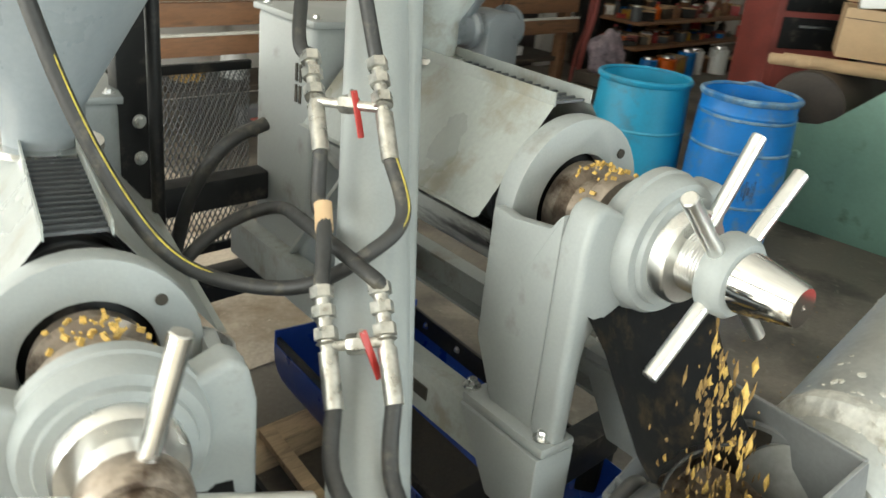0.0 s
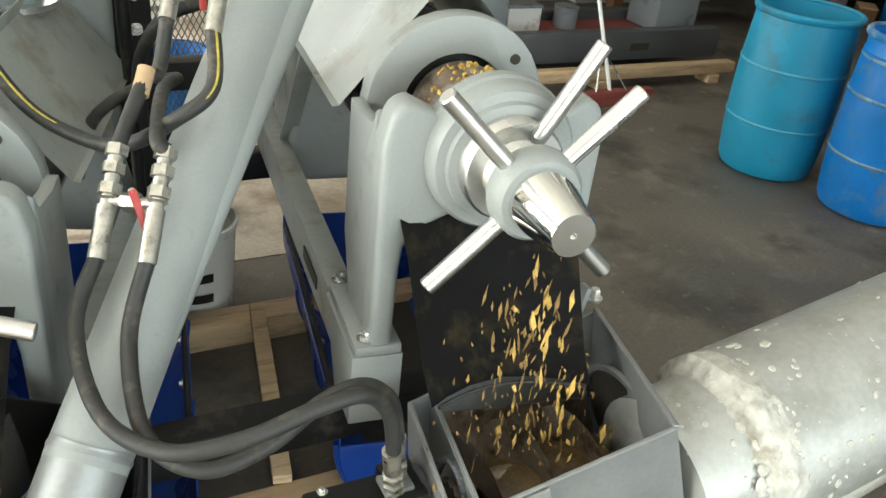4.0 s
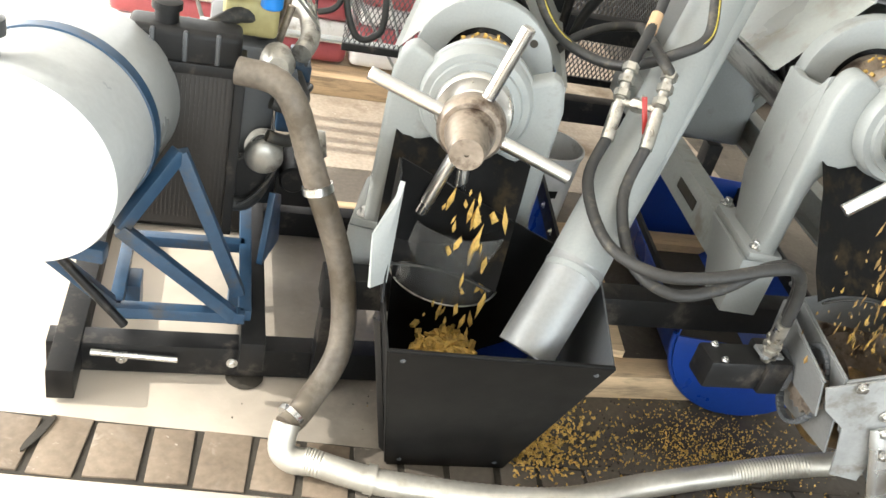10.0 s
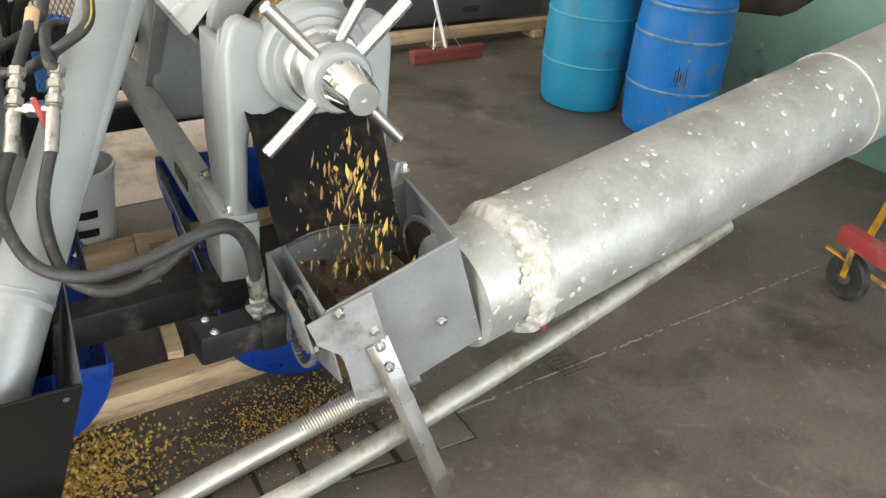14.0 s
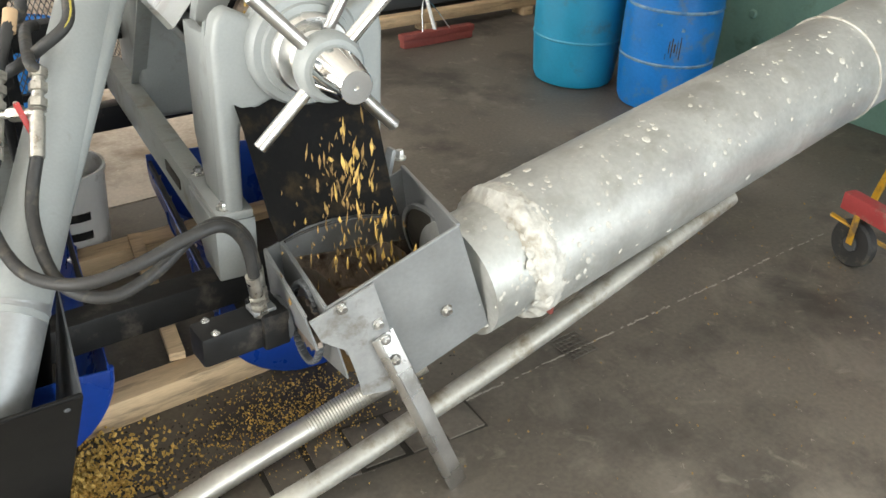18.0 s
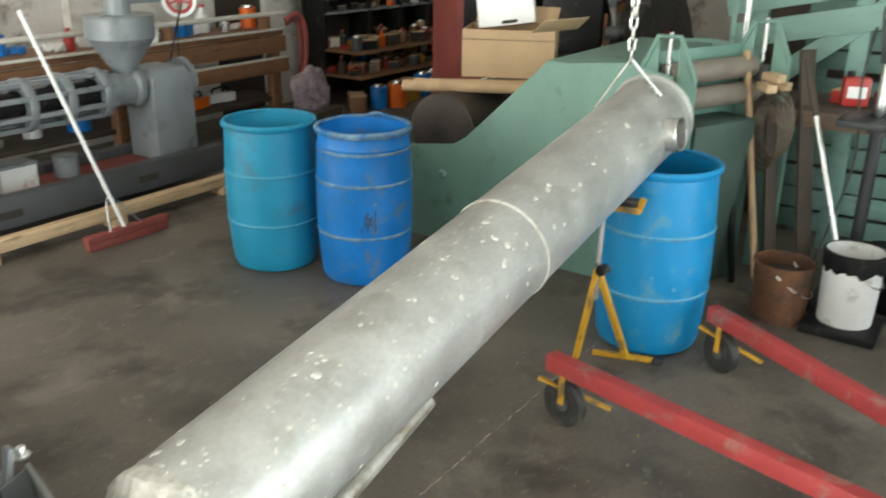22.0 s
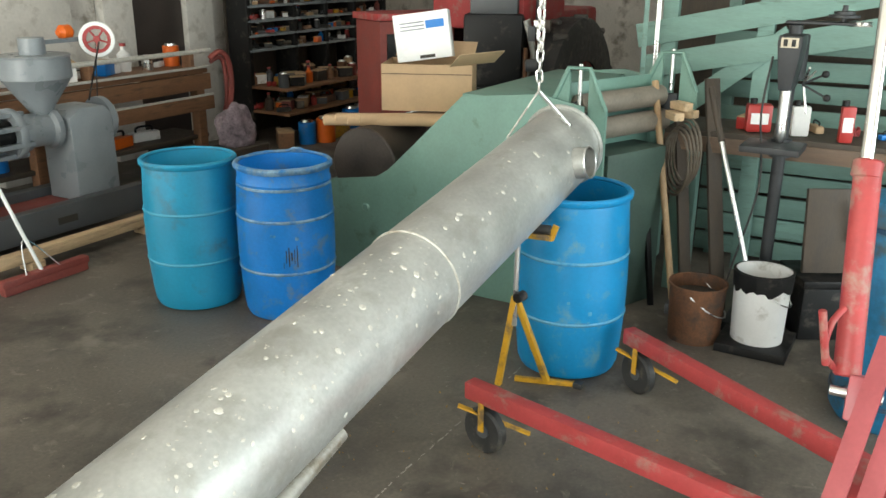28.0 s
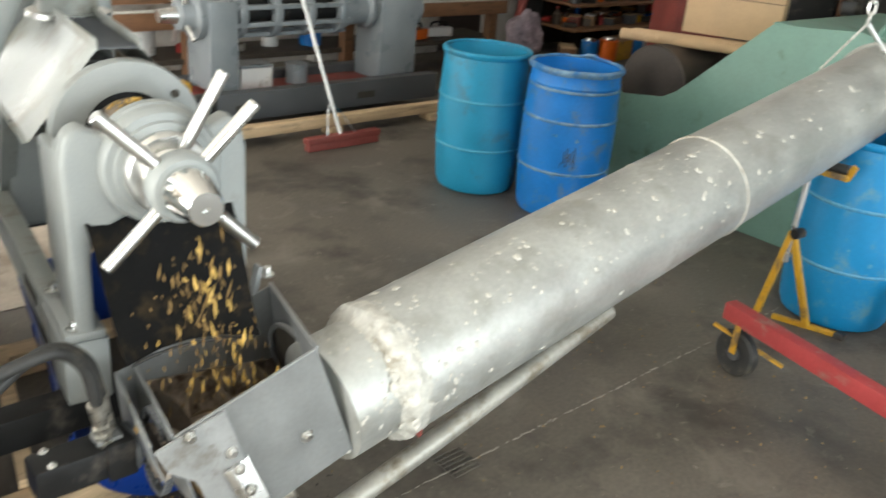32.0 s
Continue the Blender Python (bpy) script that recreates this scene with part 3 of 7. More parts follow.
# ---- the oil presses ----
def make_press(m, H, label, cone_mat, hub_mat, lever_angle, arm_angle, arm, hopper_mat=None):
    """A screw oil press; local -y points to its nose, its hub stands over the origin."""
    p = thing("oil_press", m, label, "oil press", "screw presses side by side")
    at = lambda y: pose(0, y, H) @ FRONT  # the z of a lathe runs to the nose
    part("cone", lathe([(0.05, -0.01), (0.061, 0.0), (0.060, 0.012), (0.041, 0.115), (0.038, 0.12), (0.006, 0.12), (0.006, 0.114), (0.0, 0.114)], 48, m=at(-0.035)), cone_mat, p, "tapered turned nose cone")
    hubp = part("star_hub", lathe([(0.05, 0), (0.080, 0.004), (0.083, 0.012), (0.081, 0.048), (0.072, 0.058), (0.05, 0.06)], 48, m=at(0.025)), hub_mat, p)
    c = Vector((0, 0.004, H))
    for k in range(4):
        a = radians(arm_angle + 90 * k)
        d = Vector((math.cos(a), 0, math.sin(a)))
        part("arm", rod(c + 0.06 * d, c + arm * d, 0.0165, 20), M_STEEL, hubp, "bright round steel arm")
    c = Vector((0, 0.085, H))
    a = radians(lever_angle)
    d = Vector((math.cos(a), 0, math.sin(a)))
    part("locking_lever", rod(c + 0.07 * d, c + 0.27 * d, 0.0155, 20), M_STEEL, p)
    thread = [(0.045, 0)]
    for k in range(10):
        thread += [(0.064, 0.004 + 0.007 * k), (0.060, 0.0075 + 0.007 * k)]
    part("threaded_collar", lathe(thread + [(0.045, 0.078)], 40, m=at(0.095)), M_STEEL, p)
    part("lock_ring", lathe([(0.05, 0), (0.094, 0.0), (0.098, 0.004), (0.098, 0.05), (0.093, 0.056), (0.05, 0.056)], 48, m=at(0.135)), M_STEEL, p, "bright machined ring")
    part("bearing_flange", lathe([(0.10, 0), (0.150, 0), (0.150, 0.025), (0.145, 0.03), (0.143, 0.06), (0.135, 0.072), (0.118, 0.074), (0.115, 0.085), (0.07, 0.088)], 56, m=at(0.2)), M_CAST, p)
    part("grease_nipple", lathe([(0.012, 0), (0.012, 0.012), (0.007, 0.013), (0.007, 0.03), (0.004, 0.034)], 10, m=pose(0, 0.165, H + 0.110)), M_STEEL, p)
    # front casting: shouldered top, open below the bearing
    W, F = 0.222, -0.427
    top = [(W, F), (W, 0.02)] + [(0.17 + 0.042 * math.cos(radians(t)), 0.06 + 0.042 * math.sin(radians(t))) for t in range(15, 91, 15)]
    top += [(0.132 * math.cos(radians(t)), -0.005 + 0.132 * math.sin(radians(t))) for t in range(35, 146, 10)]
    top += [(-0.17 - 0.042 * math.cos(radians(t)), 0.06 + 0.042 * math.sin(radians(t))) for t in range(90, 14, -15)] + [(-W, 0.02), (-W, F)]
    ins = [(-0.175, F), (-0.172, -0.24)] + [(-0.172 * math.cos(radians(t)), -0.215 + 0.10 * math.sin(radians(t))) for t in range(15, 166, 15)] + [(0.172, -0.24), (0.175, F)]
    part("front_housing", extrude([(x, z + H) for x, z in top + ins], 0.07, m=pose(0, 0.165, 0), bevel=0.016, segs=3), M_CAST, p)
    for s in (-1, 1):
        side = [(0.232, F), (0.232, 0.07), (0.245, 0.06), (0.265, 0.03), (0.37, 0.015), (0.40, 0.02), (0.43, 0.02), (0.43, F + 0.14), (0.36, F)]
        bm = extrude([(y, z + H) for y, z in side], 0.03, m=pose(s * (W - 0.018) + 0.015, 0, 0, 0, 0, 90), bevel=0.008)
        part("housing_side", bm, M_CAST, p)
    ring = [(0.195 * math.cos(radians(t)), H + 0.195 * math.sin(radians(t))) for t in range(-15, 196, 10)]
    ring += [(0.115 * math.cos(radians(t)), H + 0.115 * math.sin(radians(t))) for t in range(195, -16, -10)]
    part("rear_arch", extrude(ring, 0.055, m=pose(0, 0.40, 0), bevel=0.008), M_CAST, p)
    # dark disc in place of a real hole's shade
    hole = lathe([(0.011, 0), (0.011, 0.003)], 16, m=pose(0.12, 0.399, H + 0.105) @ FRONT)
    part("rigging_hole", hole, M_GRIMEDARK, p, "dark drilled hole")
    shaft = lathe([(0.05, 0), (0.10, 0.015), (0.105, 0.05), (0.075, 0.06), (0.075, 0.10), (0.105, 0.115), (0.10, 0.15), (0.05, 0.16)], 32, m=at(0.42))
    part("screw_end", shaft, M_BROWNSTEEL, p, "oily brown screw end with scraps of cake")
    rnd = random.Random(int(H * 1000))
    bm = bmesh.new()
    for k in range(46):
        a, y, s = radians(rnd.gauss(80, 26)), rnd.uniform(0.28, 0.38), rnd.uniform(0.003, 0.009)
        box((s, s * 1.5, s * 0.7), (0.108 * math.cos(a), y, H + 0.108 * math.sin(a)), 0, bm, turn=(rnd.uniform(0, 180), rnd.uniform(0, 180), 0))
    tagged(part("cake_residue", bm, M_CORN, p, "yellow scraps of pressed cake"), kind="stuff")
    for s in (-1, 1):
        part("foot", box((0.10, 0.26, 0.026), (s * (W - 0.02), 0.29, H + F + 0.0), 0.01), M_CAST, p)
        for y in (0.19, 0.42):
            part("foot_bolt", bolt_head((s * (W + 0.0), y, H + F + 0.014), 0.013, 0.016), M_STEEL, p)
        part("base_block", extrude([(0.165, -0.015), (0.42, -0.015), (0.36, -0.10), (0.30, -0.19), (0.165, -0.19)], 0.11, m=pose(s * (W - 0.02) + 0.055, 0, H + F, 0, 0, 90), bevel=0.006), M_CAST, p)
        channel = [(0, -0.07), (0, 0.05), (-0.06, 0.05), (-0.06, 0.04), (-0.012, 0.04), (-0.012, -0.06), (-0.06, -0.06), (-0.06, -0.07)]
        channel = [(s * x, z) for x, z in (channel if s > 0 else channel[::-1])]
        beam = extrude(channel, 1.32, m=pose(s * (W + 0.026), 0.3, H + F - 0.06), bevel=0.001)
        part("base_beam", beam, M_CAST2, p, "long grey steel channel")
        # solid dark plate, painting the slot's inner shade
        part("slot", box((0.004, 0.16, 0.035), (s * (W + 0.029), 0.62, H + F - 0.07), 0.002), M_GRIMEDARK, p, "dark slot through the channel")
        part("brace", bar((s * 0.19, 0.95, H - 0.02), (s * 0.19, 1.3, H + F - 0.02), 0.05, 0.012), M_CAST2, p)
    part("cage", lathe([(0.10, 0), (0.118, 0.01), (0.118, 0.72), (0.10, 0.73)], 36, m=at(1.16)), M_BLACK, p, "oil-blackened pressing cage")
    for k in range(7):
        part("cage_ring", lathe([(0.115, 0), (0.128, 0.002), (0.128, 0.022), (0.115, 0.024)], 36, m=at(0.56 + 0.085 * k)), M_GUNMETAL, p)
    drip = [(0.20 * math.cos(radians(t)), 0.0 + 0.20 * math.sin(radians(t))) for t in range(195, 346, 10)]
    drip += [(0.196 * math.cos(radians(t)), 0.0 + 0.196 * math.sin(radians(t))) for t in range(345, 194, -10)]
    part("drip_shell", extrude([(x, H + z) for x, z in drip], 0.72, m=pose(0, 0.46, 0)), material_stained, p, "grey shell streaked black with oil")
    for s in (-1, 1):
        q = [(s * 0.055, 0.455, H + 0.215), (s * 0.055, 1.2, H + 0.215), (s * 0.235, 1.2, H - 0.01), (s * 0.235, 0.455, H - 0.01), (s * 0.25, 0.455, H - 0.012), (s * 0.25, 1.2, H - 0.012)]
        bm = bmesh.new()
        v = [bm.verts.new(c) for c in q]
        bm.faces.new((v[0], v[1], v[2], v[3]))
        bm.faces.new((v[3], v[2], v[5], v[4]))
        bmesh.ops.solidify(bm, geom=bm.faces[:], thickness=0.004)
        part("hood_panel", bm, M_CAST2, p, "thin grey sheet hood panel", smooth=False)
        part("hood_lip", box((0.004, 0.745, 0.03), (s * 0.055, 0.828, H + 0.225), 0), M_CAST2, p)
    for k in range(26):
        part("grid_bar", box((0.105, 0.007, 0.006), (0, 0.475 + 0.028 * k, H + 0.214), 0), M_GUNMETAL, p)
    part("gearbox", box((0.38, 0.34, 0.80), (0, 1.40, H - 0.16), 0.025, segs=3), M_CAST, p)
    part("gearbox_lid", box((0.40, 0.36, 0.02), (0, 1.40, H + 0.245), 0.006), M_CAST, p)
    for k in range(4):
        # vent openings are dark plates with their shade in the colour
        part("vent_slot", box((0.004, 0.012, 0.05), (-0.191, 1.30 + 0.022 * (k % 2), H + 0.10 - 0.06 * (k // 2)), 0), M_GRIMEDARK, p)
    for y in (1.26, 1.54):
        for s in (-1, 1):
            part("lid_bolt", bolt_head((s * 0.17, y, H + 0.255), 0.009, 0.009), M_STEEL, p)
    # hopper_mat lets a shaded hopper carry its shade as a darker grey
    part("hopper", lathe([(0.085, 0), (0.085, 0.12), (0.30, 0.48), (0.30, 0.66), (0.296, 0.66), (0.296, 0.48), (0.081, 0.12), (0.081, 0)], 40, m=pose(0, 1.0, H + 0.18), cap=False), hopper_mat or M_CAST2, p)
    part("hopper_flange", lathe([(0.08, 0), (0.12, 0), (0.12, 0.014), (0.08, 0.014)], 32, m=pose(0, 1.0, H + 0.205), cap=False), M_STEEL, p)
    return p


material_stained = material("oil-streaked sheet", (0.36, 0.37, 0.35), 0.35, vary=0.15, scale=6, grain=60, bump=0.05, dirt=(0.02, 0.02, 0.02), dirt_amount=0.5, dirt_scale=5, stretch=(1, 0.6, 3))
P2 = g(1.36, 0.77, 0, -7)
P1 = g(0.315, 1.05, 0, -16.5)
BOX_FRAME = g(0.33, 1.09, 0, -16)
H2, H1 = 1.148, 0.953
make_press(P2, H2, "grey painted screw oil press with a bright chromed nose cone", M_CHROME, M_CAST, 60, 45, 0.25)
# this hopper's darker grey has its shade painted in
make_press(P1, H1, "grey painted screw oil press with a dull oily nose cone", M_BROWNSTEEL, M_BROWNSTEEL, -86, 75, 0.268, M_FARGREY)

# black cake guards under the noses
def make_guard(m, H, label, drop):
    p = thing("cake_guard", m, label, "chute")
    bm = bmesh.new()
    rows = []
    for k, (y, z) in enumerate(((0.19, -0.10), (0.17, -0.18), (0.11, -0.27), (0.055, -0.35), (0.0, drop))):
        rows.append([bm.verts.new((x * (1 - 0.025 * k), y - 1.8 * x * x * (k > 0), H + z)) for x in (-0.182, -0.14, -0.08, 0, 0.08, 0.14, 0.182)])
    for a, b in zip(rows, rows[1:]):
        for i in range(6):
            bm.faces.new((a[i], a[i + 1], b[i + 1], b[i]))
    bmesh.ops.solidify(bm, geom=bm.faces[:], thickness=0.003)
    part("sheet", bm, M_CURTAIN, p)
    part("hem", tube([(x * 1.0, -0.02 - 0.6 * x * x * 3, H + drop) for x in (-0.15, -0.1, -0.05, 0, 0.05, 0.1, 0.15)], 0.004, 8, per=3), M_RUBBER, p, "worn lower hem")
    return p


make_guard(P2, H2, "black curved rubber cake guard hung under the press nose", -0.40)
make_guard(P1, H1, "black rubber cake guard hung over the collecting box", -0.40)

# black collecting box in front of the dull press
chute = thing("collecting_box", g(0, 0), "open black sheet-metal collecting box under the press nose", "chute")
TL, TR, BL, BR = (0.142, 0.69, 0.563), (0.675, 0.655, 0.572), (0.262, 0.872, 0.01), (0.600, 0.862, 0.01)
part("front_plate", panel([TL, TR, BR, BL], 0.006), M_BOXBLACK, chute)
part("front_lip", bar(TL, TR, 0.010, 0.010), M_BOXBLACK, chute)
part("left_plate", panel([TL, BL, (0.285, 1.16, 0.01), (0.175, 1.07, 0.57)]), M_BOXBLACK, chute)
part("left_cheek", panel([(0.150, 0.86, 0.565), (0.175, 1.07, 0.565), (0.172, 1.075, 0.84), (0.164, 1.0, 0.84), (0.155, 0.93, 0.70)]), M_BOXBLACK, chute)
part("right_plate", panel([TR, BR, (0.66, 1.14, 0.01), (0.735, 1.00, 0.64)]), M_GUNMETAL, chute, "scuffed dark right plate")
part("back_plate", panel([(0.175, 1.08, 0.84), (0.285, 1.165, 0.01), (0.66, 1.145, 0.01), (0.72, 1.06, 0.60)]), M_BOXBLACK, chute)
part("floor_plate", panel([BL, BR, (0.66, 1.14, 0.012), (0.285, 1.16, 0.012)]), M_BOXBLACK, chute)
part("corner_angle", bar((0.130, 0.80, 0.56), (0.250, 0.90, 0.03), 0.022, 0.004), M_BOXBLACK, chute)
part("side_flange", panel([(0.108, 0.87, 0.60), (0.150, 0.90, 0.60), (0.158, 0.98, 0.83), (0.150, 0.96, 0.80), (0.106, 0.93, 0.71)], 0.012), M_CAST, chute, "pale grey painted side flange")
guard = part("guard_sheet", lathe([(0.155, 0), (0.150, 0.20), (0.147, 0.20), (0.152, 0)], 32, m=BOX_FRAME @ pose(0.03, 0.08, 0.46, 0, 0, 195), cap=False, arc=150), M_GLASS, chute, "clear bent plastic guard", pose(0, 0, 0, 0, 0, -TURN))
part("guard_edge", tube([BOX_FRAME @ Vector((0.03 + 0.156 * math.cos(radians(a)), 0.08 + 0.156 * math.sin(radians(a)), 0.46)) for a in range(195, 346, 10)], 0.0025, 6, per=0), M_ALU, guard, "bright lower edge of the guard")
for f1, f2 in ((0.06, 0.05), (0.94, 0.05), (0.10, 0.94), (0.88, 0.94)):
    top_p, low_p = Vector(TL).lerp(Vector(TR), f1), Vector(BL).lerp(Vector(BR), f1)
    part("rivet", bolt_head(top_p.lerp(low_p, f2) + Vector((0, -0.006, 0)), 0.005, 0.003, FRONT), M_GUNMETAL, chute)
bm = bmesh.new()
rnd = random.Random(5)
for k in range(420):
    s = rnd.uniform(0.006, 0.018)
    r = rnd.random()
    box((s, s * 1.6, s * 0.6), (rnd.gauss(0.07, 0.032), rnd.gauss(-0.10, 0.034), 0.315 + 0.02 * rnd.random() + 0.025 * math.exp(-3 * r)), 0, bm, turn=(rnd.uniform(0, 180), rnd.uniform(0, 180), rnd.uniform(0, 180)))
box((0.20, 0.17, 0.24), (0.08, -0.095, 0.19), 0.05, bm)
tagged(part("cake_heap", bm, M_CORN, None, "", BOX_FRAME), "heap of yellow pressed cake in the collecting box", "press cake", "", "stuff")

# ---- the auger and its intake box ----
A0, A1, AR = Vector((1.78, 0.575, 0.605)), Vector((4.78, 0.635, 1.10)), 0.194
auger = thing("auger_conveyor", g(0, 0), "inclined galvanised auger pipe with dried white splashes, hung on a chain", "auger")
d = (A1 - A0).normalized()
side = d.cross(Vector((0, 0, 1))).normalized()
up = side.cross(d)
L = (A1 - A0).length


def on_pipe(s, deg, r=AR):
    """A place on the pipe: metres along it, degrees from its top to its near side."""
    return A0 + d * s + r * (math.cos(radians(deg)) * up + math.sin(radians(deg)) * side)


casing = tube([A0 + d * (L * k / 40) for k in range(41)], AR, 64, per=0, cap=False)
merge(casing, tube([A0 + d * (L * k / 40) for k in range(41)], AR - 0.006, 64, per=0, cap=False))
part("casing", casing, M_GALV, auger)
part("end_cap", tube([A1 - d * 0.012, A1 - d * 0.004], AR - 0.002, 64, per=0), M_GALV, auger)
rim = [A1 - d * 0.03 + (AR + 0.006) * (math.cos(t * math.pi / 24) * up + math.sin(t * math.pi / 24) * side) for t in range(49)]
part("end_rim", tube(rim, 0.012, 8, per=0), M_GALV, auger)
s_band = 1.55
band = [A0 + d * s_band + (AR + 0.002) * (math.cos(t * math.pi / 32) * up + math.sin(t * math.pi / 32) * side) for t in range(65)]
part("weld_band", tube(band, 0.0045, 8, per=0), M_WELD, auger, "pale raised weld ring")
# step down to the smaller boot pipe, with a rough weld
part("boot_pipe", tube([A0 - d * 0.16, A0 + d * 0.03], AR - 0.028, 56, per=0), M_GALV, auger)
rnd = random.Random(3)
weld = bmesh.new()
rings = []
for j in range(13):
    s = -0.034 + 0.0075 * j
    row = []
    for t in range(144):
        a = 2 * math.pi * t / 144
        base = AR - 0.028 + 0.028 * min(1, max(0, (s + 0.028) / 0.03))
        q = Vector((math.cos(a) * 3, math.sin(a) * 3, s * 22))
        lump = (0.006 + 0.007 * noise.noise(q * 1.7) + 0.004 * noise.noise(q * 5)) * math.sin(math.pi * j / 12)
        row.append(weld.verts.new(A0 + d * (s + 0.012 * noise.noise(q * 2.2 + Vector((7, 0, 0)))) + (base + lump - 0.001) * (math.cos(a) * up + math.sin(a) * side)))
    rings.append(row)
for a, b in zip(rings, rings[1:]):
    for t in range(144):
        weld.faces.new((a[t], a[t - 1], b[t - 1], b[t]))
bmesh.ops.recalc_face_normals(weld, faces=weld.faces[:])
part("weld_seam", weld, M_WELD, auger, "rough lumpy white-crusted weld seam")
# thick crust smeared over the near side of the seam
crust = bmesh.new()
for k in range(34):
    s, a, r = rnd.gauss(0.0, 0.022), rnd.gauss(88, 20), rnd.uniform(0.007, 0.018)
    c = on_pipe(s, a, AR - 0.002 if s > 0.0 else AR - 0.02)
    n = (c - (A0 + d * s)).normalized()
    blob = lathe([(r, 0), (r * 0.9, r * 0.12), (r * 0.5, r * 0.22), (0, r * 0.25)], 10)
    for v in blob.verts:
        v.co *= 1 + 0.5 * noise.noise(v.co * 90 + Vector((k, 0, 0)))
    put(blob, blob.verts, Matrix.Translation(c) @ n.to_track_quat("Z", "Y").to_matrix().to_4x4() @ pose(0, 0, 0, 0, 0, rnd.uniform(0, 180)))
    merge(crust, blob)
tagged(part("crust", crust, M_SPECK, auger, "dried white crust smeared over the weld"), kind="stuff")
part("patch", box((0.012, 0.02, 0.06), on_pipe(0.02, 118, AR - 0.005), 0.004), M_DULLRED, auger, "small red paint mark")
part("spout", tube([on_pipe(L - 0.30, 80, AR - 0.03), on_pipe(L - 0.30, 80, AR + 0.055)], 0.072, 32, per=0, cap=False), M_GALV, auger, "short open outlet stub")
# dark disc paints the shaded inside of the stub
part("spout_hole", tube([on_pipe(L - 0.30, 80, AR + 0.004), on_pipe(L - 0.30, 80, AR + 0.006)], 0.066, 32, per=0), M_GRIMEDARK, auger, "dark opening of the stub")
part("spout_lip", tube([on_pipe(L - 0.30, 80, AR + 0.052) + 0.072 * (math.cos(t * math.pi / 16) * d + math.sin(t * math.pi / 16) * (up * math.cos(radians(10)) - side * math.sin(radians(10)))) for t in range(33)], 0.005, 8, per=0), M_STEEL, auger)
bm = bmesh.new()
for k in range(960):
    s, a = (rnd.uniform(-0.15, L * 0.95), rnd.gauss(40, 48)) if k < 800 else (rnd.gauss(0.0, 0.07), rnd.gauss(80, 30))
    if s > 0.8 and rnd.random() < 0.55 * (s / L) + 0.2:
        continue
    r = rnd.choice((0.0015, 0.002, 0.002, 0.003, 0.003, 0.004, 0.006, 0.008, 0.010, 0.013)) * rnd.uniform(0.6, 1.2)
    rr = AR if s > 0 else AR - 0.028
    c = on_pipe(s, a, rr + 0.0005)
    n = (c - (A0 + d * s)).normalized()
    m = Matrix.Translation(c) @ n.to_track_quat("Z", "Y").to_matrix().to_4x4() @ pose(0, 0, 0, 0, 0, rnd.uniform(0, 180))
    put_b = lathe([(r, 0), (r * 0.8, r * 0.2), (0, r * 0.28)], 7)
    bmesh.ops.scale(put_b, vec=(1, rnd.uniform(0.5, 1.0), 1), verts=put_b.verts)
    put(put_b, put_b.verts, m)
    merge(bm, put_b)
tagged(part("dried_splash", bm, M_SPECK, auger, "dried white splashes of many sizes"), kind="stuff")
part("hook_bar", tube([on_pipe(L - 0.30, 0, AR + 0.165), on_pipe(L - 0.20, 32, AR + 0.008)], 0.010, 10, per=0), M_STEEL, auger, "bright lifting bar")
part("sling_wire", tube([on_pipe(L - 0.30, 0, AR + 0.165), on_pipe(L - 0.40, -38, AR + 0.004)], 0.005, 8, per=0), M_STEEL, auger)

# chain, one link after another
hang = on_pipe(L - 0.30, 0, AR + 0.165)
chain = thing("chain", g(0, 0), "bright steel hoist chain holding up the auger", "chain")
pts = []
for t in range(17):
    a = 2 * math.pi * t / 16
    pts.append(Vector((0.014 * math.cos(a), 0, 0.017 * math.sin(a) + (0.012 if math.sin(a) > 0 else -0.012))))
link_bm = tube(pts, 0.0048, 8, per=0, cap=False)
first = part("link", link_bm, M_STEEL, chain, "", Matrix.Translation(hang) @ pose(0, 0, 0.02, 0, 0, 30))
for k in range(1, 66):
    for s in ((-0.008, 0.008) if k > 3 else (0,)):
        ob = new("link", first.data)
        ob.parent = chain
        ob.matrix_local = Matrix.Translation(hang) @ pose(s * min(3, k / 8), 0.2 * s, 0.02 + 0.046 * k, 0, 4 * math.sin(k), 30 + 90 * (k % 2) + 40 * (s > 0))

hop = thing("intake_box", g(0, 0), "open zinc sheet intake box of the auger, dusted with cake", "hopper")
BU0, BU1, BV0, BV1, BZ0, BZ1 = 1.225, 1.60, 0.55, 0.855, 0.40, 0.66


def on_front(u, z, off=0.0):
    """A place on the slanting front wall of the intake box."""
    return (u, 0.561 - 0.2506 * (u - 1.213) - off, z)


part("front_wall", panel([on_front(1.218, 0.642), on_front(1.538, 0.810), on_front(1.638, 0.500), on_front(1.40, 0.365), on_front(1.263, 0.50)]), M_ZINC, hop)
part("front_hem", bar(on_front(1.218, 0.642), on_front(1.538, 0.810), 0.010, 0.008), M_ZINC, hop)
part("end_wall", panel([on_front(1.538, 0.810), (1.654, 0.882, 0.775), (1.70, 0.87, 0.45), on_front(1.638, 0.500)]), M_ZINC, hop)
part("end_hem", bar(on_front(1.538, 0.812), (1.654, 0.882, 0.777), 0.012, 0.008), M_ZINC, hop)
part("back_wall", panel([(1.250, 0.852, 0.672), (1.654, 0.885, 0.77), (1.70, 0.87, 0.44), (1.27, 0.84, 0.40)]), M_ZINC, hop)
part("partition", panel([on_front(1.216, 0.648), (1.252, 0.850, 0.678), (1.27, 0.84, 0.40), on_front(1.27, 0.42)]), M_ZINC, hop)
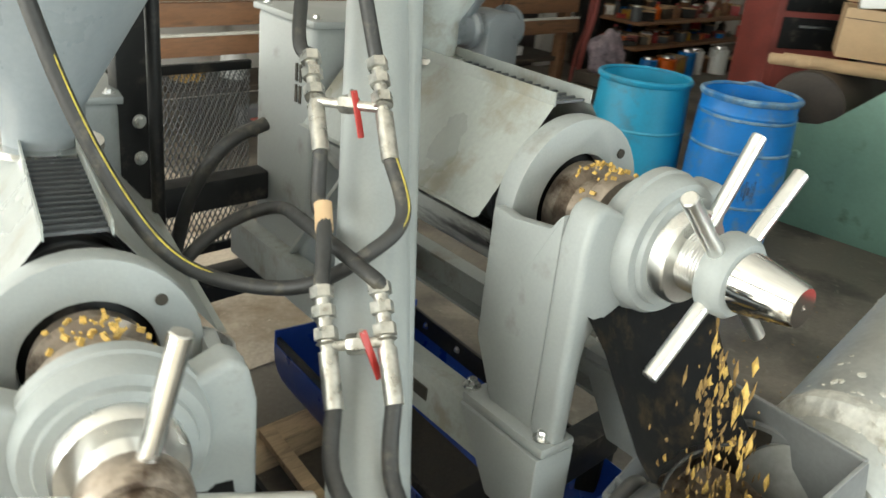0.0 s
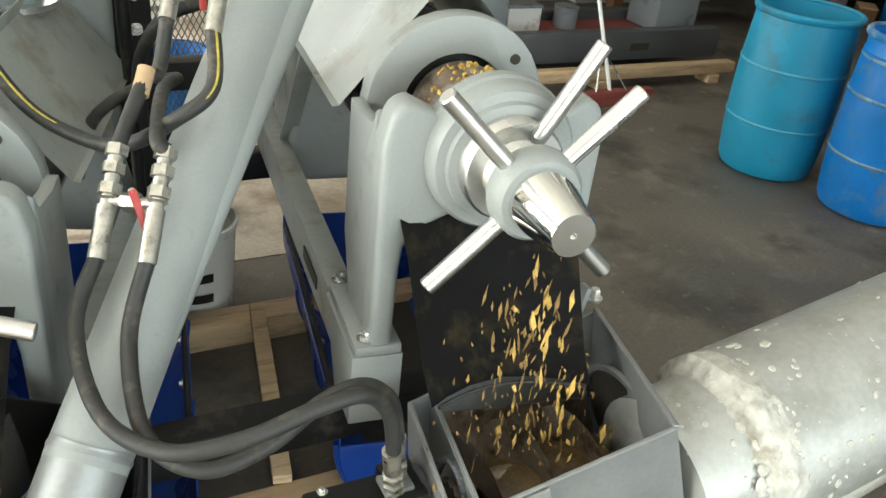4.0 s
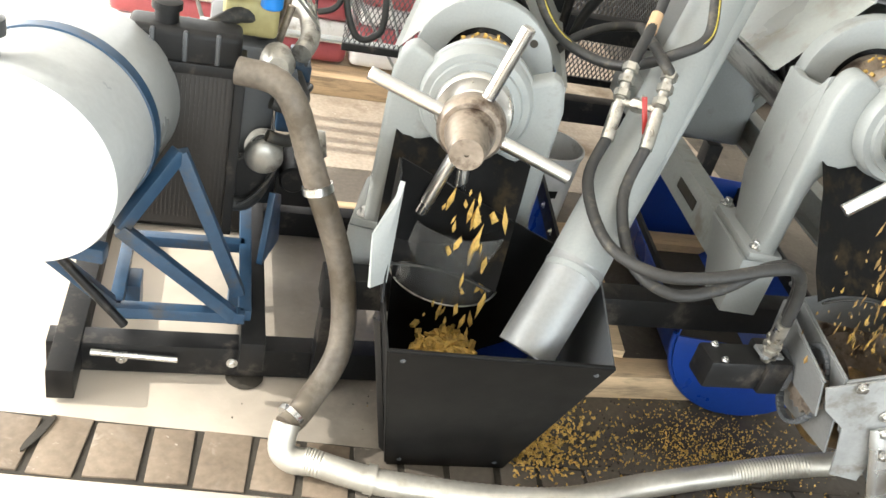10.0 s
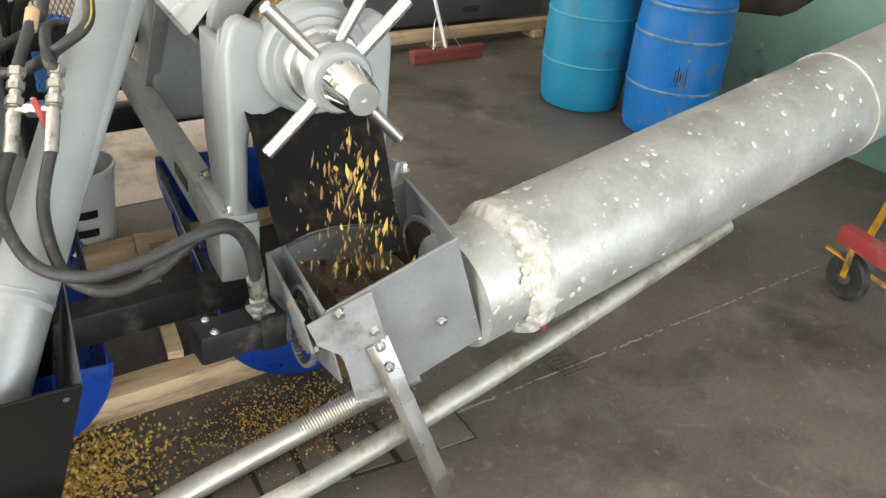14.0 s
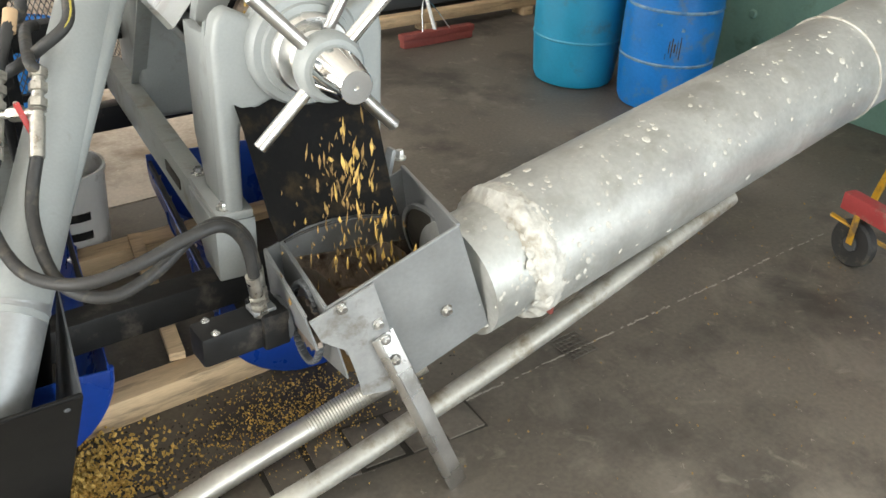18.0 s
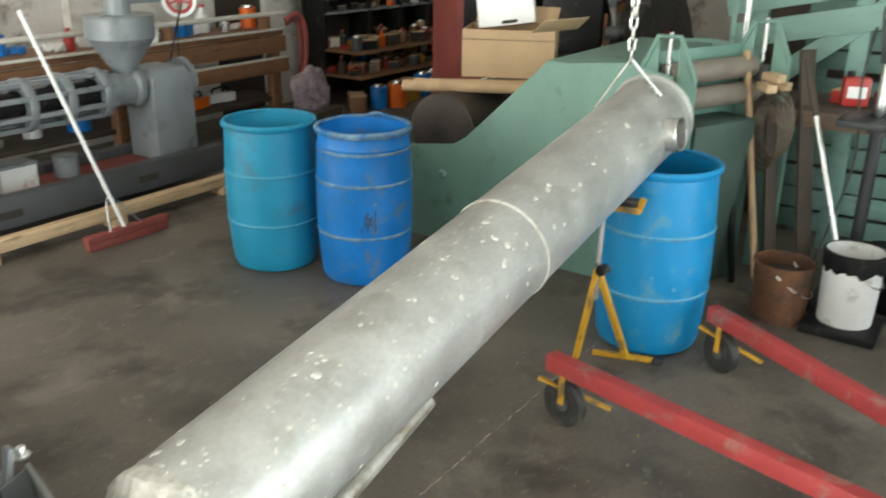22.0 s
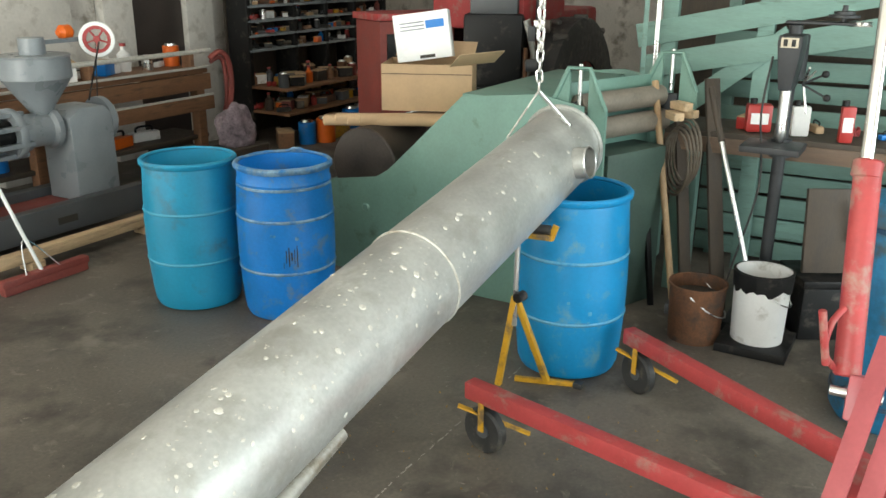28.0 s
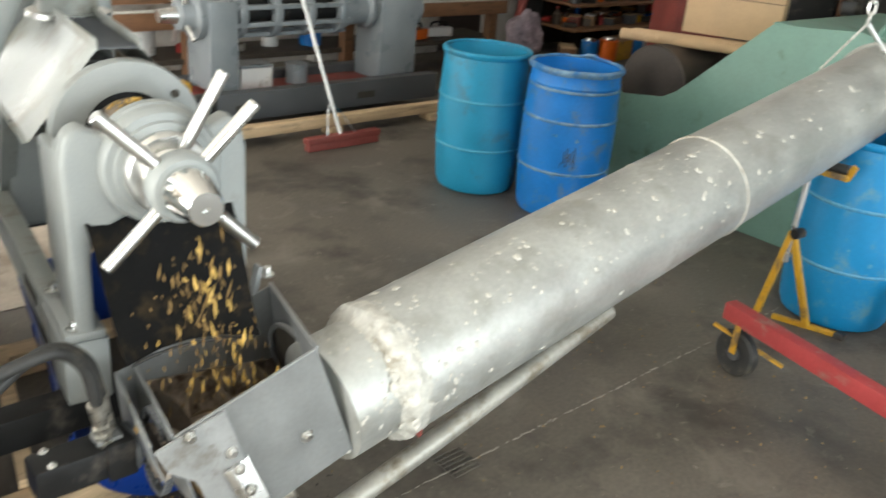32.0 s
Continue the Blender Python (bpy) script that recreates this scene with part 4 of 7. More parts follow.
part("partition_hem", bar(on_front(1.216, 0.65), (1.252, 0.850, 0.680), 0.008, 0.006), M_ZINC, hop)
part("outer_wall", panel([on_front(1.168, 0.630, 0.004), (1.204, 0.844, 0.668), (1.215, 0.84, 0.53), on_front(1.195, 0.53, 0.004)]), M_ZINC, hop)
part("outer_hem", bar(on_front(1.168, 0.632, 0.004), (1.204, 0.844, 0.670), 0.008, 0.006), M_ZINC, hop)
part("outer_cap", panel([(1.204, 0.846, 0.668), (1.252, 0.852, 0.676), (1.262, 0.845, 0.50), (1.215, 0.842, 0.50)]), M_ZINC, hop)
part("face_plate", panel([on_front(1.172, 0.622, 0.008), on_front(1.325, 0.698, 0.008), on_front(1.374, 0.533, 0.008), on_front(1.372, 0.362, 0.008), on_front(1.300, 0.365, 0.008), on_front(1.280, 0.45, 0.008), on_front(1.260, 0.517, 0.008), on_front(1.199, 0.560, 0.008)], 0.006), M_FACEPLATE, hop, "bolted paler zinc face plate with a notch")
shell = [(0.15 * math.cos(radians(t)), 0.15 * math.sin(radians(t))) for t in range(180, 361, 12)]
shell += [(0.146 * math.cos(radians(t)), 0.146 * math.sin(radians(t))) for t in range(360, 179, -12)]
part("trough_floor", extrude(shell, 0.42, m=pose(1.685, 0.695, 0.555, 0, 0, 90) @ pose(0, 0, 0, 9, 0, 0)), M_BROWNSTEEL, hop, "oily brown half-round trough")
# flat dark disc: the shade inside the pipe is painted on
part("pipe_mouth", lathe([(0.0, 0), (0.135, 0)], 32, m=pose(1.640, 0.69, 0.60, 0, 90 - 14, 0), cap=False), M_GRIMEDARK, hop, "dark mouth of the auger pipe")
part("mouth_ring", lathe([(0.134, 0), (0.146, 0.0), (0.146, 0.012), (0.134, 0.012)], 36, m=pose(1.630, 0.69, 0.60, 0, 90 - 14, 0), cap=False), M_ZINC, hop, "cut edge of the pipe mouth")
for u, z, off in ((1.248, 0.646, 0.014), (1.337, 0.580, 0.014), (1.518, 0.573, 0.006)):
    part("bolt", bolt_head(on_front(u, z, off), 0.011, 0.010, FRONT), M_STEEL, hop)
part("lip_strip", box((0.014, 0.03, 0.11), (1.615, 0.895, 0.78), 0.003, turn=(0, 12, 0)), M_ZINC, hop)
part("shelf_bolt", bolt_head((1.648, 0.888, 0.80), 0.012, 0.02), M_STEEL, hop)
sprocket = []
for k in range(36):
    a = 2 * math.pi * k / 36
    r = 0.072 if k % 2 else 0.062
    sprocket.append((r * math.cos(a), r * math.sin(a)))
part("sprocket", extrude(sprocket, 0.012, m=pose(BU0 - 0.005, (BV0 + BV1) / 2 - 0.055, BZ0 + 0.15, 0, 0, 90)), M_BROWNSTEEL, hop)
links = bmesh.new()
for k in range(40):
    a = 2 * math.pi * k / 40
    box((0.022, 0.016, 0.012), (BU0 - 0.002, (BV0 + BV1) / 2 - 0.03 + 0.070 * math.cos(a), BZ0 + 0.135 + 0.115 * math.sin(a)), 0.003, links, turn=(math.degrees(a) + 90, 0, 0), segs=1)
part("drive_chain", links, M_GUNMETAL, hop, "greasy roller chain")
flight = bmesh.new()
rings = []
for k in range(61):
    a = 2 * math.pi * k / 20
    x = BU0 + 0.03 + 0.36 * k / 60
    cy, cz = (BV0 + BV1) / 2 + 0.02, BZ0 + 0.12
    rings.append([flight.verts.new((x, cy + r * math.cos(a), cz + r * math.sin(a))) for r in (0.02, 0.12)])
for a, b in zip(rings, rings[1:]):
    flight.faces.new((a[0], a[1], b[1], b[0]))
bmesh.ops.solidify(flight, geom=flight.faces[:], thickness=0.004)
rod((BU0, (BV0 + BV1) / 2 + 0.02, BZ0 + 0.12), (BU1 + 0.2, (BV0 + BV1) / 2 + 0.02, BZ0 + 0.15), 0.022, 16, flight)
part("auger_flight", flight, M_BROWNSTEEL, hop, "rusty screw flight in the trough")
part("wet_cake", lathe([(0.10, -0.13), (0.118, -0.06), (0.112, 0.06), (0.10, 0.16)], 20, m=pose((BU0 + BU1) / 2 + 0.04, (BV0 + BV1) / 2, BZ0 + 0.045, 0, 90 - 9, 0)), M_OILCAKE, hop, "dark oily cake lying in the trough")

strut = thing("support_strut", g(0, 0), "bright flat aluminium leg bolted to the intake box", "strut")
st = bar((1.346, 0.512, 0.545), (1.542, 0.412, 0.004), 0.062, 0.007, up=(0, -1, 0.2))
bar((1.322, 0.506, 0.54), (1.50, 0.412, 0.06), 0.006, 0.022, st)
part("leg", st, M_STEEL, strut)
for z in (0.535, 0.47):
    part("bolt", bolt_head((1.349 + (0.535 - z) * 0.36, 0.503 - (0.535 - z) * 0.18, z), 0.010, 0.010, FRONT), M_STEEL, strut)

# hydraulic motor on the box
motor = thing("hydraulic_motor", g(1.08, 0.74, 0.525), "black hydraulic motor beside the intake box", "motor")
part("body", box((0.20, 0.085, 0.085), (-0.02, 0, 0), 0.012), M_BLACK, motor)
part("end_block", box((0.07, 0.11, 0.10), (0.07, 0, 0.005), 0.008), M_BLACK, motor)
part("flange", lathe([(0.02, 0), (0.06, 0), (0.06, 0.012), (0.02, 0.012)], 24, m=pose(0.10, 0, 0, 0, 90, 0)), M_GUNMETAL, motor)
part("port_plate", box((0.06, 0.05, 0.012), (0.05, -0.01, 0.058), 0.003), M_ZINC, motor)
for s in (-1, 1):
    part("cap_screw", bolt_head((-0.08, 0.03 * s, 0.042), 0.007, 0.007), M_STEEL, motor)

# ---- hoses and valves ----
def fitting(p, a, b, r=0.017):
    """A crimped hose end from a to b: sleeve, nut and swivel."""
    a, b = Vector(a), Vector(b)
    q = b - a
    bm = tube([a, a + q * 0.45], r, 14, per=0)
    tube([a + q * 0.45, a + q * 0.5, a + q * 0.52], lambda t: r * (0.75 if t < 0.9 else 1.15), 14, bm, per=0)
    for f in (0.54, 0.72, 0.88):
        m = Matrix.Translation(a + q * f) @ q.to_track_quat("Z", "Y").to_matrix().to_4x4()
        lathe([(r * 0.9, 0), (r * 1.25, 0.002), (r * 1.25, q.length * 0.1), (r * 0.9, q.length * 0.11)], 6, bm, m)
    tube([a + q * 0.5, b], r * 0.8, 12, bm, per=0)
    return part("fitting", bm, M_FITTING, p, "bright plated hose fitting")


def valve(name, p, a, b, label):
    """A small ball valve bridging two fittings, with a red lever."""
    a, b = Vector(a), Vector(b)
    c = (a + b) / 2
    body = rod(a, b, 0.010, 12)
    lathe([(0.016, -0.018), (0.019, -0.01), (0.019, 0.01), (0.016, 0.018)], 6, body, Matrix.Translation(c) @ (b - a).to_track_quat("Z", "Y").to_matrix().to_4x4())
    rod(c, c + Vector((0, -0.01, 0.03)), 0.006, 10, body)
    v = part("valve_body", body, M_FITTING, p, label)
    return v


hy = thing("hydraulic_hoses", g(0, 0), "black hydraulic hoses with crimped fittings and two red-handled valves", "hose")
UL, UR = Vector((0.905, 1.46, 1.36)), Vector((0.965, 1.33, 1.37))
LL, LR = Vector((0.71, 1.145, 1.03)), Vector((0.785, 1.08, 1.045))
dn = Vector((-0.045, -0.09, -0.105))
fitting(hy, UL + dn * 0.75, UL - dn * 0.75)
fitting(hy, UR + dn * 0.75, UR - dn * 0.75)
fitting(hy, LL + dn * 0.75, LL - dn * 0.75)
fitting(hy, LR + dn * 0.75, LR - dn * 0.75)
for a, b, l in ((UL, UR, 0.6), (LL, LR, 0.4)):
    vb = valve("valve", hy, a, b, "plated ball valve")
    c = (a + b) / 2 + Vector((0.0, -0.012, 0.03))
    part("lever", bar(c, c + Vector((0.02 if l < 0.5 else 0.0, -0.03, -0.085)), 0.014, 0.004, up=(0, -1, 0)), M_REDPLASTIC, vb, "red dipped lever")
r_h = 0.0145
part("hose", tube([UL - dn * 0.7, UL + Vector((0.03, 0.10, 0.10)), UL + Vector((0.12, 0.22, 0.26)), UL + Vector((0.2, 0.4, 0.6))], r_h, 12), M_RUBBER, hy)
part("hose", tube([UR - dn * 0.7, UR + Vector((0.03, 0.08, 0.12)), UR + Vector((0.03, 0.15, 0.3)), UR + Vector((0.1, 0.35, 0.6))], r_h, 12), M_RUBBER, hy)
part("hose", tube([UL + dn * 0.7, UL + Vector((-0.06, -0.10, -0.17)), UL * 0.5 + LL * 0.5 + Vector((0.0, -0.01, 0.0)), LL - dn * 0.7], r_h, 12), M_RUBBER, hy)
part("hose_wrap", tube([UL * 0.56 + LL * 0.44 + Vector((-0.003, -0.012, 0)), UL * 0.44 + LL * 0.56 + Vector((0.0, -0.008, 0))], r_h + 0.002, 12, per=0), M_CARD, hy, "tan tape wrapped round the hose")
loop = [UR + dn * 0.7, UR + Vector((-0.05, -0.13, -0.16)), (0.85, 1.20, 1.155), (0.76, 1.28, 1.075), (0.68, 1.40, 1.055), (0.60, 1.47, 1.10), (0.53, 1.52, 1.22), (0.47, 1.58, 1.40), (0.42, 1.65, 1.65)]
part("hose", tube(loop, r_h, 12), M_RUBBER, hy)
lp = smooth_path(loop, 6)
part("stripe", tube([Vector(p) + Vector((0.003, -0.0095, 0.008)) for p in lp[:44]], 0.0032, 6, per=0), M_YSTRIPE, hy, "yellow lettering stripe along the hose")
part("hose", tube([LR - dn * 0.7, LR + Vector((0.02, 0.08, 0.09)), (0.86, 1.42, 1.13), (0.92, 1.60, 1.09), (0.84, 1.66, 1.05), (0.74, 1.68, 0.97), (0.7, 1.75, 0.8)], r_h, 12), M_RUBBER, hy)
part("hose", tube([LL + dn * 0.7, (0.625, 1.00, 0.87), (0.64, 0.84, 0.80), (0.72, 0.72, 0.80), (0.83, 0.67, 0.835), (0.95, 0.665, 0.87), (1.03, 0.67, 0.87), (1.085, 0.69, 0.80), (1.105, 0.70, 0.70)], r_h, 12), M_RUBBER, hy)
part("hose", tube([LR + dn * 0.7, (0.705, 0.95, 0.86), (0.70, 0.80, 0.775), (0.77, 0.71, 0.755), (0.87, 0.69, 0.79), (0.97, 0.70, 0.85), (1.04, 0.705, 0.86), (1.10, 0.72, 0.80), (1.125, 0.73, 0.70)], r_h, 12), M_RUBBER, hy)
fitting(hy, (1.10, 0.70, 0.70), (1.125, 0.72, 0.57))
fitting(hy, (1.125, 0.73, 0.70), (1.14, 0.745, 0.57))
part("hose", tube([(0.35, 2.2, 1.45), (0.44, 2.1, 1.36), (0.58, 2.0, 1.34), (0.66, 1.9, 1.42), (0.70, 1.85, 1.6)], r_h, 12), M_RUBBER, hy)
part("hose", tube([(0.90, 2.02, 0.80), (0.88, 1.90, 1.02), (0.94, 1.84, 1.16), (1.05, 1.84, 1.20)], 0.017, 12), M_RUBBER, hy)

# grey feed tube with a mitred mouth
T0, knee, T1 = Vector((0.512, 0.795, 0.49)), Vector((0.618, 0.90, 0.668)), Vector((1.62, 2.15, 1.98))
td = (T1 - knee).normalized()
feed = thing("feed_tube", g(0, 0), "slanting grey steel feed tube above the black collecting box", "tube")
mp = (knee - T0).normalized()
ft = tube([T0, knee + mp * 0.025], 0.073, 40, per=0, cap=False)
merge(ft, tube([T0, knee + mp * 0.025], 0.069, 40, per=0, cap=False))
part("mouth_piece", ft, M_ZINC, feed, "bright zinc mouth piece")
part("joint_ring", tube([knee - td * 0.004, knee + td * 0.006], 0.0755, 40, per=0), M_ZINC, feed)
part("pipe", tube([knee - td * 0.02, knee + td * 0.5, T1], 0.0735, 40, per=0), M_CAST, feed)
part("side_gusset", tube([knee + td * 0.18 + Vector((0.045, -0.02, 0.0)), T1 + Vector((0.07, -0.03, 0.0))], lambda t: 0.025 + 0.03 * t, 24, per=0), M_CAST, feed, "tapering grey stiffener along the tube")

# ---- skid, timber and troughs under the presses ----
rail = thing("skid_frame", g(0, 0), "black painted square tube frame under the presses", "frame")
part("cross_rail", box((1.75, 0.085, 0.10), (0.93, 1.19, 0.365), 0.006), M_BLACK, rail)
part("cross_rail", box((1.75, 0.085, 0.10), (1.35, 2.50, 0.44), 0.006), M_BLACK, rail)
part("cross_rail", box((1.75, 0.075, 0.09), (1.35, 2.30, 0.86), 0.006), M_BLACK, rail)
for u in (0.55, 1.95):
    part("post", box((0.07, 0.07, 0.36), (u, 2.49, 0.18 + 0.01), 0.005), M_BLACK, rail)
for u in (0.10, 1.77):
    part("post", box((0.07, 0.07, 0.33), (u, 1.19, 0.16), 0.005), M_BLACK, rail)
part("tall_post", box((0.10, 0.05, 1.75), (0.92, 2.26, 0.9), 0.004), M_BLACK, rail)
part("tall_post", rod((0.88, 2.05, 0.5), (0.86, 2.02, 1.8), 0.017, 12), M_BLACK, rail)
for z in (1.02, 1.12):
    part("bolt", bolt_head((0.925, 2.232, z), 0.012, 0.01, FRONT), M_STEEL, rail)
wood = lambda name, size, at, turn=0.0: part(name, box(size, at, 0.006, turn=(0, 0, turn)), M_PINE, pallet)
pallet = thing("timber_pallet", g(0, 0), "pale raw timber bearers and boards on the floor", "pallet")
wood("bearer", (0.74, 0.10, 0.095), (1.02, 1.215, 0.048))
wood("bearer", (1.62, 0.10, 0.095), (1.02, 2.06, 0.048))
part("board", bar((1.075, 1.26, 0.112), (1.225, 2.06, 0.112), 0.05, 0.03), M_PINE, pallet)


def make_trough(u, v, label):
    """Half of a plastic drum laid on its side, its cut edges stiffened with bolted black strips."""
    p = thing("oil_trough", g(u, v, 0, -9.5), label, "trough", "oil troughs under the presses")
    r, cz, topz, long = 0.283, 0.290, 0.312, 1.08
    prof = [(-r, topz - cz)] + [(r * math.cos(radians(t)), r * math.sin(radians(t))) for t in range(180, 361, 9)] + [(r, topz - cz)]
    inner = [(x * 0.985, z * 0.985 + 0.002) for x, z in reversed(prof)]
    part("shell", extrude([(x, z + cz) for x, z in prof + inner], long), M_BLUE, p)
    face = [(r * math.cos(radians(t)), r * math.sin(radians(t)) + cz) for t in range(180, 361, 9)]
    tall = [(-r, topz + 0.05), (-r, cz)] + face[1:-1] + [(r, cz), (r, topz + 0.05)]
    for y, outline in ((-0.006, face), (long, tall)):
        part("end_plate", extrude(outline, 0.008, m=pose(0, y, 0), bevel=0.002), M_BLUE, p)
    hoop = [(1.012 * r * math.cos(radians(t)), 0.012, 1.012 * r * math.sin(radians(t)) + cz) for t in range(180, 361, 9)]
    part("end_rim", tube(hoop, 0.010, 8, per=0), M_BLUE, p, "rounded drum rim")
    for y in (0.36, 0.72):
        part("rib", tube([(1.004 * r * math.cos(radians(t)), y, 1.004 * r * math.sin(radians(t)) + cz) for t in range(180, 361, 9)], 0.007, 6, per=0), M_BLUE, p)
    for s in (-1, 1):
        strip = part("edge_strip", box((0.014, long - 0.16, 0.075), (s * (r - 0.012), long / 2 + 0.08, topz - 0.012), 0.003), M_BLACK, p, "black bolted edge strip")
        for k in range(5):
            part("bolt", bolt_head((s * (r - 0.022), 0.22 + 0.19 * k, topz - 0.005), 0.008, 0.008, pose(0, 0, 0, 0, -90 * s, 0)), M_STEEL, strip)
    part("oil", box((2 * r * 0.54, long - 0.03, 0.004), (0, long / 2, cz - r * 0.82), 0), M_GRIMEDARK, p, "dark oil lying in the trough")
    return p


make_trough(0.55, 1.125, "deep blue plastic oil trough with a black bolted edge")
make_trough(1.462, 1.105, "deep blue plastic half-drum trough catching oil, on the timber")

bucket = thing("white_bucket", g(1.055, 2.26, 0), "white plastic pail with a dark label, standing behind the presses", "bucket")
part("shell", lathe([(0, 0), (0.13, 0), (0.15, 0.36), (0.156, 0.36), (0.156, 0.375), (0.146, 0.375), (0.128, 0.01), (0, 0.01)], 36, cap=False), M_WHITE, bucket)
for k, (w, z) in enumerate(((0.09, 0.20), (0.09, 0.12))):
    bm = lathe([(0.1415 + 0.055 * (z - 0.03), z), (0.1425 + 0.055 * (z + 0.0), z + 0.035)], 12, m=pose(0, 0, 0, 0, 0, 235), cap=False, arc=50)
    part("label_bar", bm, M_BLACK, bucket, "dark printed label bar")

# pipes on the floor
flex = thing("flexible_pipe", g(0, 0), "silver corrugated flexible pipe from the elbow to the auger foot", "pipe")
pathf = [(0.03, 0.835, 0.055), (0.27, 0.755, 0.05), (0.67, 0.705, 0.05), (1.0, 0.755, 0.055), (1.25, 0.775, 0.08), (1.45, 0.755, 0.14), (1.62, 0.70, 0.22)]
part("ribbed_tube", tube(pathf, 0.034, 18, per=44, ridge=0.0018), M_FLEX, flex)
part("elbow", tube([(-0.02, 0.90, 0.12), (-0.03, 0.86, 0.075), (-0.0, 0.84, 0.05), (0.06, 0.83, 0.052)], 0.036, 18), M_FLEX, flex)
for c in ((0.20, 0.775, 0.05),):
    part("collar", tube([Vector(c) - Vector((0.012, -0.004, 0)), Vector(c) + Vector((0.012, -0.004, 0))], 0.040, 18, per=0), M_FLEX, flex)
ex = thing("exhaust_hose", g(0, 0), "thick grimy exhaust hose from the engine down to the floor pipe", "hose")
part("hose", tube([(-0.22, 1.28, 0.92), (-0.10, 1.24, 0.90), (-0.01, 1.20, 0.70), (0.09, 1.14, 0.46), (0.11, 1.05, 0.26), (0.03, 0.96, 0.13), (-0.02, 0.91, 0.10)], 0.035, 18), M_EXHAUST, ex)
for c, q in (((0.0, 1.195, 0.675), (0.03, -0.02, -0.1)), ((0.0, 0.94, 0.115), (-0.05, -0.05, -0.03))):
    part("clamp", tube([Vector(c), Vector(c) + Vector(q) * 0.2], 0.041, 18, per=0), M_STEEL, ex)
smooth_p = thing("floor_pipe", g(0, 0), "dull galvanised pipe lying below the auger, brown at one end", "pipe")
part("run", tube([(0.12, 0.515, 0.04), (0.62, 0.55, 0.04), (1.10, 0.585, 0.055), (1.45, 0.57, 0.14), (1.85, 0.525, 0.29), (2.25, 0.51, 0.42), (2.73, 0.515, 0.55)], 0.032, 20, per=8), M_DULLGALV, smooth_p)
part("rusty_end", tube([(-1.2, 0.46, 0.04), (0.11, 0.515, 0.04)], 0.037, 20, per=0), M_OLDPIPE, smooth_p, "rust-brown older length of pipe")
part("coupling", tube([(0.06, 0.513, 0.04), (0.20, 0.52, 0.04)], 0.043, 20, per=0), M_GALV, smooth_p)

# ---- spilled and falling cake ----
def flakes(name, n, place, size, mat, label, seed, flat=0.5, drawn=0.0):
    rnd = random.Random(seed)
    verts, faces = [], []
    for k in range(n):
        c = Vector(place(rnd))
        s = rnd.uniform(*size)
        e = Euler((rnd.uniform(0, 6), rnd.uniform(0, 6), rnd.uniform(0, 6))).to_matrix()
        b = len(verts)
        if drawn:
            e = Euler((rnd.gauss(0, 0.25), rnd.gauss(1.57, 0.22), rnd.gauss(0, 0.3))).to_matrix()
        long = 1 + drawn * rnd.random() ** 1.5
        for x, y, z in ((1, 0, 0), (-1, 0.2, 0), (0, 0.7, 0.1), (0.1, -0.6, 0), (0, 0, flat), (0.1, 0.1, -flat)):
            verts.append(c + e @ Vector((x * s * long * rnd.uniform(0.6, 1.2), y * s * rnd.uniform(0.7, 1.3), z * s)))
        faces += [(b + i, b + j, b + k2) for i, j, k2 in ((0, 2, 4), (2, 1, 4), (1, 3, 4), (3, 0, 4), (2, 0, 5), (1, 2, 5), (3, 1, 5), (0, 3, 5))]
    me = bpy.data.meshes.new(name)
    me.from_pydata([tuple(v) for v in verts], [], faces)
    me.materials.append(mat)
    ob = new(name, me)
    ob.matrix_world = g(0, 0)
    return tagged(ob, label, "press cake", "", "stuff")


def fall(u, v, z0, z1, spread, lean):
    def place(rnd):
        t = rnd.random() ** 0.8
        return (u + rnd.gauss(0, spread) * (0.6 + 0.6 * t) + lean * t, v + rnd.gauss(0, 0.025) - 0.06 * t, z0 + (z1 - z0) * t)
    return place


flakes("falling_cake", 58, fall(1.39, 0.74, 1.0, 0.60, 0.045, 0.06), (0.005, 0.012), M_CORN, "yellow flakes of cake dropping from the press nose", 11, 0.4, 2.6)
flakes("falling_crumbs", 180, fall(1.37, 0.75, 1.0, 0.60, 0.08, 0.02), (0.003, 0.008), M_CORNDARK, "brown crumbs of cake dropping from the press nose", 12, 0.4, 3.2)
flakes("falling_cake", 40, fall(0.36, 1.03, 0.80, 0.42, 0.06, 0.0), (0.008, 0.021), M_CORN, "yellow flakes of cake dropping into the black box", 13, 0.4, 2.2)
flakes("spilled_cake", 1500, lambda r: (0.66 + abs(r.gauss(0, 0.13)) - 0.04, 1.0 + r.gauss(0, 0.085), 0.004 + 0.035 * r.random() ** 3), (0.004, 0.012), M_CORN, "heap of yellow flakes spilled on the floor beside the box", 14)
flakes("spilled_crumbs", 1800, lambda r: (1.30 + r.gauss(0, 0.17), 0.93 + r.gauss(0, 0.10), 0.003 + 0.012 * r.random() ** 3), (0.002, 0.007), M_CORN, "scatter of fine yellow crumbs on the floor", 15)
flakes("dark_crumbs", 900, lambda r: (0.95 + r.gauss(0, 0.4), 0.95 + r.gauss(0, 0.13), 0.003), (0.002, 0.007), M_GRIMEDARK, "dark crumbs and grit on the floor", 16)
flakes("floor_litter", 420, lambda r: (r.uniform(0.2, 4.2), r.uniform(-0.6, 1.6), 0.003), (0.002, 0.009), M_CORNDARK, "sparse grit and chips over the floor", 17)

